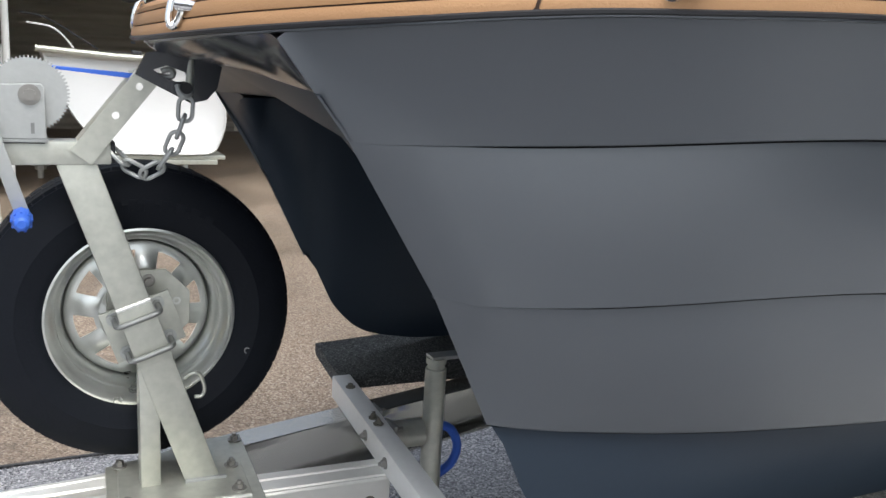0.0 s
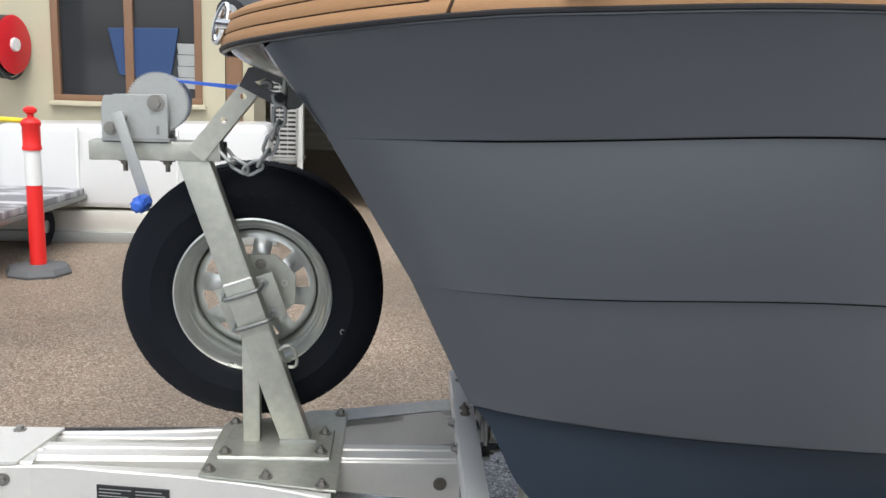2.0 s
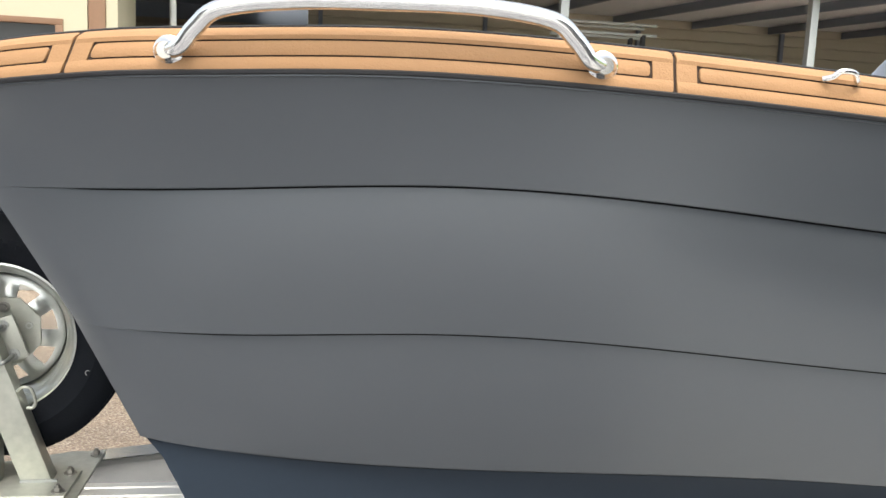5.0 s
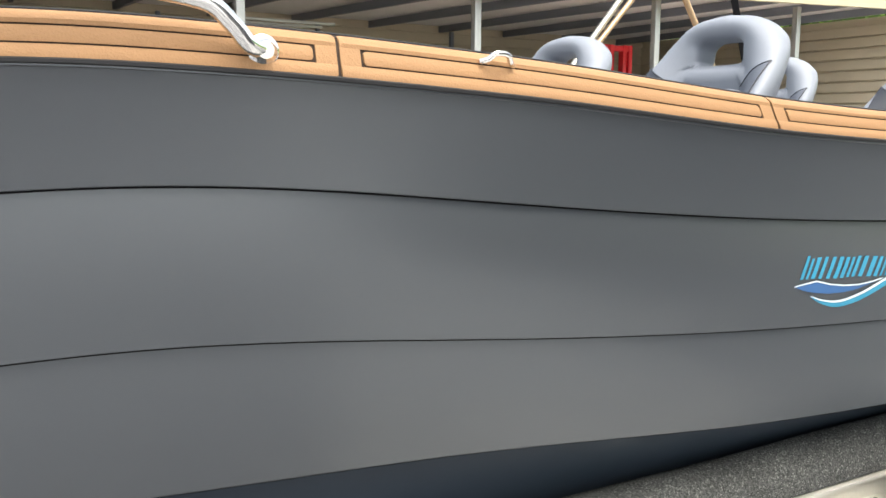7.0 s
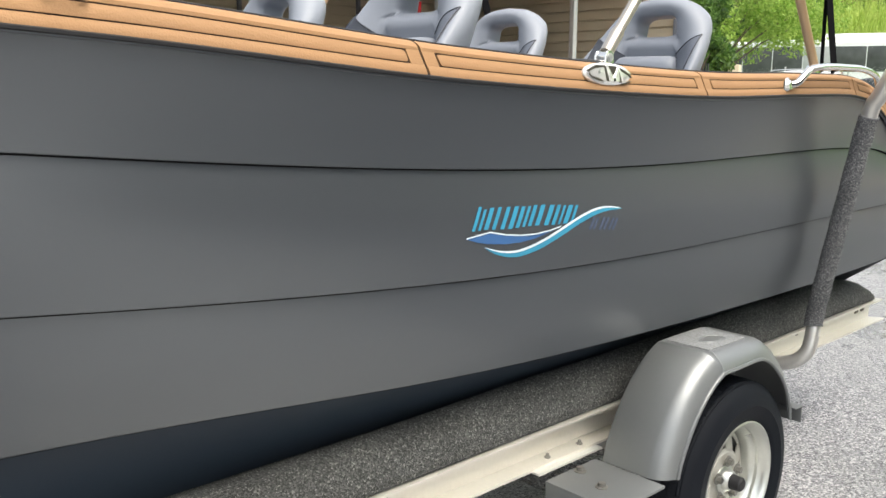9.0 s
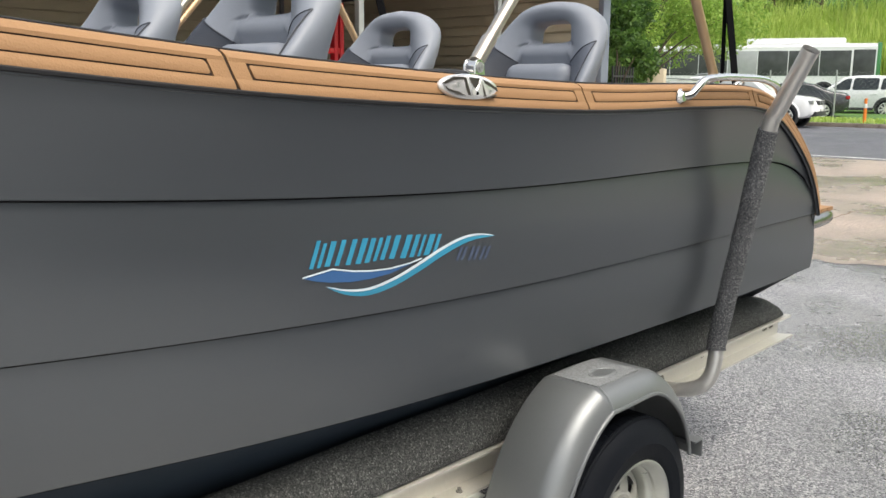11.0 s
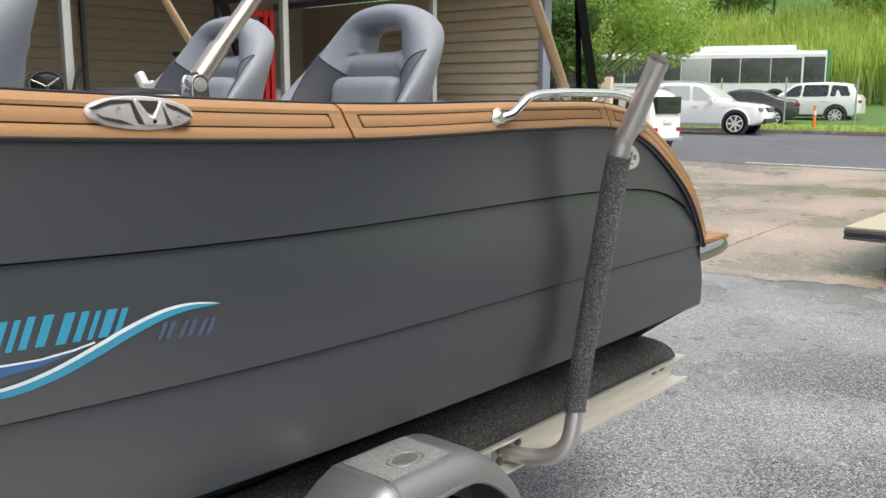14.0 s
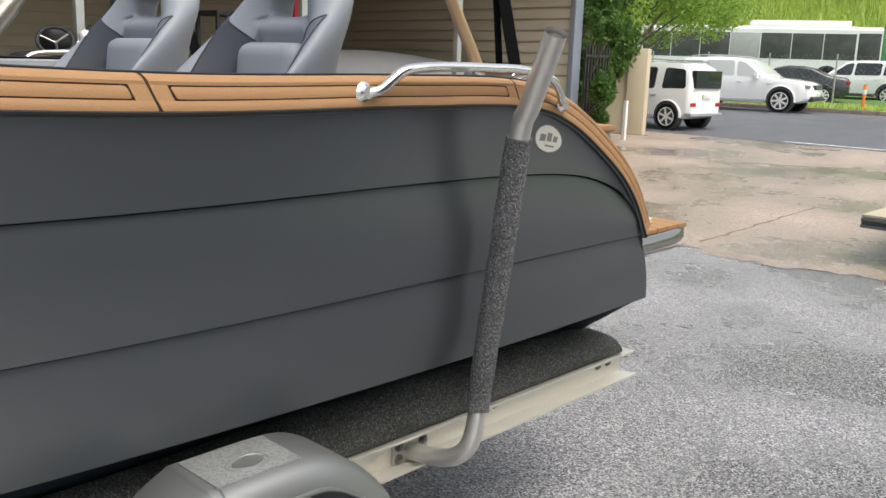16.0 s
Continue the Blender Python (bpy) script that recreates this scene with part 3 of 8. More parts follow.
def on_band(bm, x, v, flip=False):
    """Lays a shape made in the plane (along, out, up) onto the coaming at x."""
    s = run_at(x)
    p, t, out, u = sheer(s)
    turn = Matrix(((t.x, out.x, u.x, 0), (t.y, out.y, u.y, 0), (t.z, out.z, u.z, 0), (0, 0, 0, 1)))
    bmesh.ops.transform(bm, matrix=Matrix.Translation(band(s, v, 0.003)) @ turn, verts=bm.verts[:])
    return bm


SLOT = material("shaded_steel", (0.13, 0.115, 0.105), 0.3, 0.7, 0.1)


def oval_plate(a, b, h, slots=()):
    """A domed oval fitting, a along by b up."""
    own = bmesh.new()
    rows = []
    for r, d in ((1.0, 0.0), (1.0, h * 0.4), (0.93, h * 0.85), (0.7, h), (0.4, h * 1.05), (0.0, h * 1.06)):
        rows.append([(a * r * math.cos(k * math.tau / 36), d, b * r * math.sin(k * math.tau / 36)) for k in range(36)])
    grid(rows, own, close_v=True)
    return weld(own)


for flip in (False, True):
    bm = on_band(oval_plate(0.085, 0.0250, 0.012), 2.622, 0.60)
    cleat = bpart("pop_up_cleat", mirrored(bm) if flip else bm, CLEAT, "oval polished pop-up cleat")
    # hollows round the folding horn and the two screw plates: dark pieces for their shade
    slots = [[(-0.082, 0.005), (-0.052, 0.0172), (-0.024, 0.0182), (-0.021, 0.0142), (-0.052, 0.0110), (-0.074, 0.003)],
             [(-0.023, 0.0178), (-0.018, 0.0178), (0.0, -0.0165), (-0.009, -0.0150), (-0.0145, -0.006)],
             [(-0.072, -0.002), (-0.064, -0.006), (-0.036, -0.0102), (-0.015, -0.0172), (-0.040, -0.0152), (-0.064, -0.0092)],
             [(-0.011, 0.0185), (0.023, 0.0180), (0.019, 0.006), (0.012, -0.001), (0.005, 0.001), (-0.002, 0.0090)],
             [(0.023, 0.0160), (0.028, 0.0150), (0.046, -0.0160), (0.037, -0.0165)],
             [(0.034, 0.0160), (0.050, 0.0120), (0.075, 0.0020), (0.080, -0.004), (0.066, 0.0010), (0.040, 0.0085)],
             [(0.046, -0.0180), (0.078, -0.0110), (0.076, -0.0140), (0.050, -0.0200)]]
    for poly in slots:
        bm = on_band(prism(poly, 0.0085, 0.0130), 2.622, 0.60)
        ob = bpart("cleat_slot", mirrored(bm) if flip else bm, SLOT)
        ob.parent = cleat
    horn = [(-0.0150, 0.0200), (-0.0115, 0.0195), (0.0, 0.0060), (0.008, -0.004), (0.014, -0.004), (0.020, 0.0060), (0.0235, 0.0190), (0.0265, 0.0185), (0.036, -0.0150), (0.002, -0.0160)]
    bm = on_band(prism(horn, 0.0085, 0.0150, bevel=0.0012), 2.622, 0.60)
    ob = bpart("cleat_horn", mirrored(bm) if flip else bm, CLEAT)
    ob.parent = cleat
    # two screws, and a dark disc for the hole in the horn
    for u0, w0, r0 in ((-0.040, 0.003, 0.0046), (0.055, -0.005, 0.0046), (0.0155, -0.0112, 0.0034)):
        bm = on_band(lathe([(0, 0.0120), (r0 * 0.45, 0.0120), (r0 * 0.5, 0.0138), (r0, 0.0138), (r0, 0.0152 if r0 < 0.004 else 0.0142), (0, 0.0152 if r0 < 0.004 else 0.0128)], (u0, 0, w0), "y", 14), 2.622, 0.60)
        ob = bpart("cleat_screw", mirrored(bm) if flip else bm, HULL_GLOSS if r0 < 0.004 else GALV_DULL)
        ob.parent = cleat
    bm = tube(smooth_path([(-0.030, 0.004, 0.0), (-0.020, 0.012, 0.004), (-0.010, 0.018, 0.013), (0.010, 0.018, 0.013), (0.020, 0.012, 0.004), (0.030, 0.004, 0.0)], 5), 0.0045, 10)
    bm = on_band(bm, 1.462, 0.75)
    bpart("deck_eye", mirrored(bm) if flip else bm, CHROME, "small polished deck eye")

# bow fairleads: slim leaning hoops on short arms, one each side, and a black roller between its cheeks
for flip in (False, True):
    m = (lambda b: mirrored(b)) if flip else (lambda b: b)
    c, up_ = Vector((-0.0265, -0.276, 1.511)), Vector((0.0085, 0.002, 0.032))
    hoop = [c + up_ * math.sin(a) + Vector((0.0085, -0.004, 0)) * math.cos(a) for a in (k * math.tau / 24 for k in range(24))]
    ob = bpart("bow_fairlead", m(tube(hoop, 0.0058, 10, True)), CHROME, "polished steel bow fairlead")
    ob2 = bpart("fairlead_arm", m(tube([(-0.030, -0.286, 1.510), (0.016, -0.312, 1.506)], 0.0088, 14)), CHROME)
    ob2.parent = ob
bm = prism([(-0.075, 1.548), (-0.080, 1.572), (-0.068, 1.584), (0.03, 1.590), (0.06, 1.570), (0.06, 1.535), (-0.03, 1.53)], 0.085, 0.091, bevel=0.002)
ob = bpart("bow_bracket", bm, HULL, "dark grey steel bracket on the bow")
roller = bpart("bow_roller", lathe([(0, -0.022), (0.012, -0.022), (0.026, -0.020), (0.028, -0.016), (0.022, 0.0), (0.028, 0.016), (0.026, 0.020), (0, 0.020)], (-0.055, 0.062, 1.548), "y", 28), BLACK_RUBBER, "black rubber bow roller")
roller.parent = ob
ob2 = bpart("roller_pin", bolt((-0.055, 0.040, 1.548), "-y", 0.009, 0.010), GALV_DULL)
ob2.parent = ob

# bow eye plate under the nose
plate_out = [(-0.025, 1.435), (0.03, 1.445), (0.115, 1.425), (0.105, 1.375), (0.085, 1.352), (0.055, 1.345), (0.0, 1.372), (-0.045, 1.395)]
slot_out = [(0.0, 1.394), (-0.012, 1.405), (0.012, 1.413), (0.045, 1.402), (0.05, 1.388), (0.045, 1.384), (0.03, 1.384), (0.015, 1.388)]
loops = [[(x, y, z) for x, z in poly] for y, poly in ((0.114, slot_out), (0.102, slot_out), (0.102, [plate_out[(i + 7) % 8] for i in range(8)]), (0.114, [plate_out[(i + 7) % 8] for i in range(8)]))]
bm = grid(loops + [loops[0]], close_v=True)
weld(bm)
bmesh.ops.recalc_face_normals(bm, faces=bm.faces[:])
bpart("bow_eye_plate", bm, HULL_GLOSS, "black steel bow eye plate with a slot", smooth=False)

# stern locker with a tan foam lid
bm = box(4.30, 4.66, -0.70, 0.90, 0.99, 1.325, 0.012)
for v in bm.verts:
    v.co.x += 0.16 * max(0.0, (1.33 - v.co.z) / 0.34) * (v.co.x > 4.5)
locker = bpart("stern_locker", bm, material("locker_gelcoat", (0.20, 0.235, 0.225), 0.45), "grey-green moulded stern locker")
bpart("locker_lid", box(4.29, 4.675, -0.71, 0.91, 1.325, 1.345, 0.006), EVA, "tan foam lid").parent = locker

# swim platform
platform = bpart("swim_platform", box(4.60, 5.08, -0.76, 0.96, 0.955, 0.985, 0.01), HULL_GLOSS, "tan foam swim platform with a steel edge")
bm = tube(smooth_path([(4.62, -0.79, 0.965), (4.95, -0.775, 0.965), (5.08, -0.72, 0.965), (5.12, -0.6, 0.965), (5.13, 0.1, 0.965), (5.12, 0.8, 0.965), (5.08, 0.92, 0.965), (4.95, 0.975, 0.965), (4.62, 0.99, 0.965)], 6), 0.026, 14)
bpart("platform_edge", bm, DARK_CHROME, "steel tube edge").parent = platform
for i in range(7):
    bpart("platform_pad", box(4.63 + i * 0.066, 4.692 + i * 0.066, -0.76, 0.96, 0.985, 1.001, 0.003), EVA).parent = platform
bm = tube([(4.86, -0.70, 1.02), (4.99, -0.60, 1.035), (4.99, -0.35, 1.035), (4.86, -0.25, 1.02)], 0.011, 10)
bpart("boarding_ladder", bm, CHROME, "folded stainless ladder").parent = platform

# badge on the quarter and emblem amidships: plain shapes in their colours


def hull_point(k, u, v, lift=0.0015):
    """A place on strake k at x = u, a part v of the way down it."""
    lines = EDGES[k], EDGES[k + 1]
    p = []
    for line in lines:
        j = next((i for i in range(1, N) if line[i].x >= u), N - 1)
        f = (u - line[j - 1].x) / max(1e-9, line[j].x - line[j - 1].x)
        p.append(line[j - 1].lerp(line[j], f))
    if k:
        p[0].y += STEP
    q = p[0].lerp(p[1], v)
    q.y -= BULGE[k] * math.sin(math.pi * v) + lift
    return q


def decal(poly, k=1, lift=0.0015):
    """A thin patch on strake k; poly holds rows of (x, v) pairs, top row and bottom row."""
    up, down = poly
    rows = [[hull_point(k, x, v, lift) for x, v in up], [hull_point(k, x0 + (x1 - x0) * 0.5, v0 + (v1 - v0) * 0.5, lift) for (x0, v0), (x1, v1) in zip(up, down)], [hull_point(k, x, v, lift) for x, v in down]]
    bm = grid(rows)
    bmesh.ops.recalc_face_normals(bm, faces=bm.faces[:])
    return bm

# crumpled cloth left on the swim platform
rnd = random.Random(8)
cloth = thing("folded_cloth", "cream and tan striped cloth folded on the swim platform", "cloth", at=(4.93, -0.58, 1.001))
for k, (mat_, z0) in enumerate(((WHITE, 0.002), (EVA, 0.016), (WHITE, 0.030))):
    rows = []
    for i in range(13):
        u = i / 12
        z = z0 + 0.006 * math.sin(u * 9 + k) + 0.012 * max(0, u - 0.7)
        rows.append([(-0.10 + 0.18 * u - 0.01 * k, y * (1 - 0.1 * k) + 0.006 * math.sin(u * 6 + j), z + 0.003 * math.sin(j * 2.1 + u * 7)) for j, y in enumerate((-0.09, -0.05, 0.0, 0.05, 0.09))])
    top = grid(rows)
    low = grid([[(x, y, z - 0.010) for x, y, z in r] for r in rows], top, flip=True)
    part("cloth_fold", top, mat_, cloth)


def emblem_xv(px, py):
    """Layout units of the emblem (1240 wide) to x and part of the strake."""
    f = (px - 75) / 1235
    x = 2.27 + 0.521 * (0.82 * f + 0.18 * f * f)
    z = 1.14 + (358 - 232 * f - py) * (0.000353 + 0.00003 * f)
    t, b = LAP1[1](x), LAP2[1](x)
    return x, (t - z) / (t - b)


def ribbon(mid, half):
    """A swoosh with a middle line and half widths, in layout units."""
    up = [emblem_xv(x, y - h) for (x, y), h in zip(mid, half)]
    down = [emblem_xv(x, y + h) for (x, y), h in zip(mid, half)]
    return up, down


swoosh = [(p.x, p.y) for p in smooth_path([(235, 420, 0), (370, 445, 0), (520, 438, 0), (680, 378, 0), (830, 290, 0), (960, 205, 0), (1090, 135, 0), (1200, 102, 0), (1312, 95, 0)], 4)]
n = len(swoosh)
w = [30 * math.sin(math.pi * min(1, max(0, i / (n - 1)))) ** 0.7 for i in range(n)]
emblem = bpart("emblem_swoosh", decal(ribbon(swoosh, w)), LOGO_CYAN, "cyan and blue swoosh emblem")
bpart("emblem_highlight", decal(ribbon([(x - 4, y - h * 0.62) for (x, y), h in zip(swoosh, w)], [h * 0.33 for h in w]), lift=0.0022), LOGO_PALE).parent = emblem
leaf = [(75, 378), (170, 350), (265, 322), (400, 328), (520, 322), (640, 305), (760, 272), (835, 243)]
low = [(75, 382), (170, 394), (265, 396), (400, 388), (520, 368), (640, 335), (760, 282), (835, 246)]
bpart("emblem_leaf", decal(([emblem_xv(*p) for p in leaf], [emblem_xv(*p) for p in low])), LOGO_BLUE).parent = emblem
bpart("emblem_line", decal(([emblem_xv(x, y - 4) for x, y in leaf], [emblem_xv(x, y + 5) for x, y in leaf]), lift=0.0022), LOGO_PALE).parent = emblem
# the lettering of the maker's emblem as slanted bars
for x0, wid, y0, y1 in ((112, 26, 178, 330), (162, 22, 190, 322), (210, 34, 176, 312), (276, 28, 165, 305), (345, 30, 158, 298), (408, 34, 150, 290), (466, 30, 146, 280), (520, 22, 140, 270),
                        (564, 28, 128, 262), (622, 34, 122, 254), (694, 36, 116, 248), (754, 28, 112, 240), (806, 18, 110, 232), (846, 36, 106, 226), (902, 22, 102, 218)):
    lean = 0.40
    k = lambda x, y: emblem_xv(x + (y1 - y) * lean * 0.75, y)
    up = [k(x0, y0), k(x0 + wid, y0 - wid * 0.10)]
    down = [k(x0, y1), k(x0 + wid, y1 - wid * 0.10)]
    bpart("emblem_bar", decal((up, down)), LOGO_CYAN).parent = emblem
for x0, wid in ((1060, 52), (1140, 56), (1215, 54)):
    for dx, ww, y0, y1 in ((0, wid * 0.36, 168, 250), (wid * 0.58, wid * 0.36, 166, 246)):
        k = lambda x, y: emblem_xv(x + (250 - y) * 0.3 + 5, y - (x0 - 1060) * 0.05)
        bpart("emblem_figure", decal(([k(x0 + dx, y0), k(x0 + dx + ww, y0)], [k(x0 + dx, y1), k(x0 + dx + ww, y1)])), LOGO_DIM).parent = emblem


def badge_oval(r, lift):
    bm = bmesh.new()
    bm.faces.new([bm.verts.new(hull_point(0, 4.135 + 0.060 * r * math.cos(a), 0.42 + 0.23 * r * math.sin(a), lift)) for a in (k * math.tau / 32 for k in range(32))])
    return bm


badge = bpart("quarter_badge", badge_oval(1.0, 0.0015), DARK_ZINC, "oval maker's badge")
bpart("badge_face", badge_oval(0.93, 0.0022), ALU, "pale oval face").parent = badge
for x0, x1, v0, v1 in ((4.098, 4.122, 0.36, 0.47), (4.128, 4.148, 0.32, 0.46), (4.154, 4.172, 0.35, 0.45), (4.122, 4.160, 0.52, 0.55)):
    bpart("badge_bar", decal(([(x0, v0), (x1, v0)], [(x0 - 0.003, v1), (x1 - 0.003, v1)]), 0, 0.003), DARK_ZINC).parent = badge


# ---- boat seats ----
def seat_outline(f):
    """Half width of the backrest at height f (0 base, 1 top)."""
    pts = [(0, 0.245), (0.2, 0.254), (0.42, 0.252), (0.62, 0.236), (0.78, 0.212), (0.88, 0.180), (0.95, 0.132), (0.985, 0.080), (1.0, 0.0)]
    for (a, u), (b, v) in zip(pts, pts[1:]):
        if a <= f <= b:
            return u + (v - u) * (f - a) / (b - a)
    return 0.0


BACK_H, HOLE_Z = 0.515, 0.410


def seat_back():
    """A padded backrest with a hand hole high up: a ring that swells between its rim and the hole."""
    n = 112
    rim, hole = [], []
    right = [(seat_outline(i / 60), i / 60 * BACK_H) for i in range(61)]
    loop = right + [(-x, z) for x, z in right[::-1][1:]] + [(-0.245 + 0.49 * k / 12, 0.0) for k in range(1, 12)]
    ang = sorted((math.atan2(z - HOLE_Z, x), x, z) for x, z in loop)
    for i in range(n):
        a = -math.pi + math.tau * (i + 0.5) / n
        for j in range(len(ang)):
            a0, x0, z0 = ang[j - 1]
            a1, x1, z1 = ang[j]
            if j == 0:
                a0 -= math.tau
            if a0 <= a <= a1 or (j == len(ang) - 1 and a > a1):
                f = 0 if a1 == a0 else min(1, max(0, (a - a0) / (a1 - a0)))
                rim.append(Vector((x0 + (x1 - x0) * f, 0, z0 + (z1 - z0) * f)))
                break
        c, s = math.cos(a), math.sin(a)
        p = 0.42
        hole.append(Vector(((0.080 - 0.010 * s) * math.copysign(abs(c) ** p, c), 0, HOLE_Z + 0.034 * math.copysign(abs(s) ** p, s))))
    for _ in range(4):
        rim = [(rim[i - 1] + rim[i] * 2 + rim[(i + 1) % n]) / 4 for i in range(n)]
    steps = [0.5 - 0.5 * math.cos(math.pi * k / 16) for k in range(17)]
    rows = []
    for side in (-1, 1):
        for t in (steps if side < 0 else steps[::-1][1:]):
            row = []
            for i in range(n):
                p = rim[i].lerp(hole[i], t)
                thick = 0.060 * max(0, math.sin(math.pi * t)) ** (0.45 if t < 0.5 else 0.20)
                # the roll under the hole, above the crease over the lumbar cushion
                if abs(p.x) < 0.15 and p.z < HOLE_Z - 0.04:
                    q = (p.z - 0.336) / 0.040
                    thick = max(thick * 0.72, 0.064 * max(0, 1 - q * q) ** 0.5) if abs(p.x) < 0.11 else thick
                row.append(p + Vector((0, side * thick, 0)))
            rows.append(row)
    bm = grid(rows, close_v=True)
    return weld(bm, 1e-4)


def puffed(x0, x1, y0, y1, z0, z1, r):
    bm = box(x0, x1, y0, y1, z0, z1)
    bmesh.ops.bevel(bm, geom=bm.edges[:], offset=r, segments=4, affect="EDGES", profile=0.5)
    return bm


def wing(p):
    """How far the backrest sweeps forward at a place on it, more at its sides and lower down."""
    side = max(0.0, (abs(p.x) - 0.095) / 0.155)
    return 0.225 * side ** 1.35 * min(1.0, max(0.0, (0.455 - p.z) / 0.29))


def bucket_back():
    bm = seat_back()
    for v in bm.verts:
        v.co.y -= wing(v.co)
    bmesh.ops.recalc_face_normals(bm, faces=bm.faces[:])
    bm.normal_update()
    return bm


def inset(k):
    """The dark panel on the inner face of a wing, cut from the backrest and set proud of it."""
    bm = bucket_back()
    for co, no in (((k * 0.112, 0, 0), (-k, 0, 0)), ((k * 0.214, 0, 0), (k, 0, 0)), ((k * 0.214, 0, 0.365), (-k * 0.5, 0, 0.85))):
        bmesh.ops.bisect_plane(bm, geom=bm.verts[:] + bm.edges[:] + bm.faces[:], plane_co=co, plane_no=no, clear_outer=True)
    bm.normal_update()
    bmesh.ops.delete(bm, geom=[f for f in bm.faces if f.normal.y > -0.02], context="FACES")
    bm.normal_update()
    for v in bm.verts:
        v.co += v.normal * 0.0025
    return bm


def make_seat(where):
    """A helm chair that faces the bow; made facing -y and then turned."""
    s = part("helm_seat", puffed(-0.25, 0.25, -0.46, 0.02, -0.13, -0.03, 0.045), SEAT, boat, "grey vinyl helm seat with dark bolsters and a hand hole", angle=60)
    part("backrest", bucket_back(), SEAT, s, angle=60)
    part("lumbar_cushion", puffed(-0.132, 0.132, -0.118, -0.01, -0.06, 0.298, 0.042), SEAT, s, angle=60)
    for k in (-1, 1):
        bm = inset(k)
        rim = [(e.verts[0].co.copy(), e.verts[1].co.copy()) for e in bm.edges if e.is_boundary]
        # one vinyl in two tones: the far wing's shade is in its colour
        panel_ob = part("bolster_inset", bm, SEAT_DARK if k < 0 else SEAT_MID, s, "grey textured inset, darker on the far wing for its shade")
        piping = bmesh.new()
        for a, b in rim:
            if (b - a).length > 1e-4:
                tube([a, b], 0.0022, 5, bm=piping)
        part("piping", piping, SEAT_DARK, panel_ob, "dark stitched piping")
    part("pedestal", lathe([(0, -0.26), (0.14, -0.26), (0.13, -0.25), (0.045, -0.24), (0.045, -0.13), (0, -0.13)], (0, -0.2, 0), "z", 24), BLACK_RUBBER, s)
    s.matrix_basis = where
    return s


def seat_pose(x, y, z, turn):
    return pose(x - 2.3, y - CENTRE, z - 0.56, 0, 0, turn) @ pose(0, 0, 0, -6, 0, 0)


seat = make_seat(seat_pose(2.625, -0.25, 1.268, -90))
for x, y, z, a in ((2.62, 0.45, 1.268, -90), (3.78, -0.235, 1.25, -90), (3.78, 0.52, 1.257, -88)):
    copy_thing(seat, seat_pose(x, y, z, a))

# white rod holder leaning on the far gunwale, and an oval vent on the near one
bm = lathe([(0.014, 0.0), (0.018, 0.0), (0.019, 0.075), (0.023, 0.080), (0.021, 0.086), (0.015, 0.084)], (0, 0, 0), "z", 18)
bmesh.ops.transform(bm, matrix=pose(3.80, 1.0, 1.468, 0, -14, 0), verts=bm.verts[:])
bpart("rod_holder", bm, WHITE, "white rod holder")
ring = lambda r, z: [(2.69 + 0.084 * r * math.cos(k * math.tau / 36), -0.762 + 0.040 * r * math.sin(k * math.tau / 36), z) for k in range(36)]
vent = bpart("oval_vent", grid([ring(1.0, 1.474), ring(1.0, 1.496), ring(0.97, 1.499), ring(0.90, 1.500), ring(0.86, 1.494), ring(0.0, 1.494)], close_v=True), WHITE, "white oval rim on the gunwale")
bpart("vent_cover", grid([ring(0.90, 1.494), ring(0.88, 1.504), ring(0.80, 1.508), ring(0.50, 1.510), ring(0.0, 1.511)], close_v=True), BLACK_RUBBER, "black padded cover").parent = vent

# ---- canopy frame folded up over the boat ----
canopy = thing("canopy_frame", "bronze and steel bimini canopy frame with black webbing straps", "canopy frame", at=(3.4, CENTRE, 1.48))


def cpart(name, bm, mat, label="", parent=None):
    for v in bm.verts:
        v.co -= Vector((3.4, CENTRE, 1.48))
    return part(name, bm, mat, parent or canopy, label)


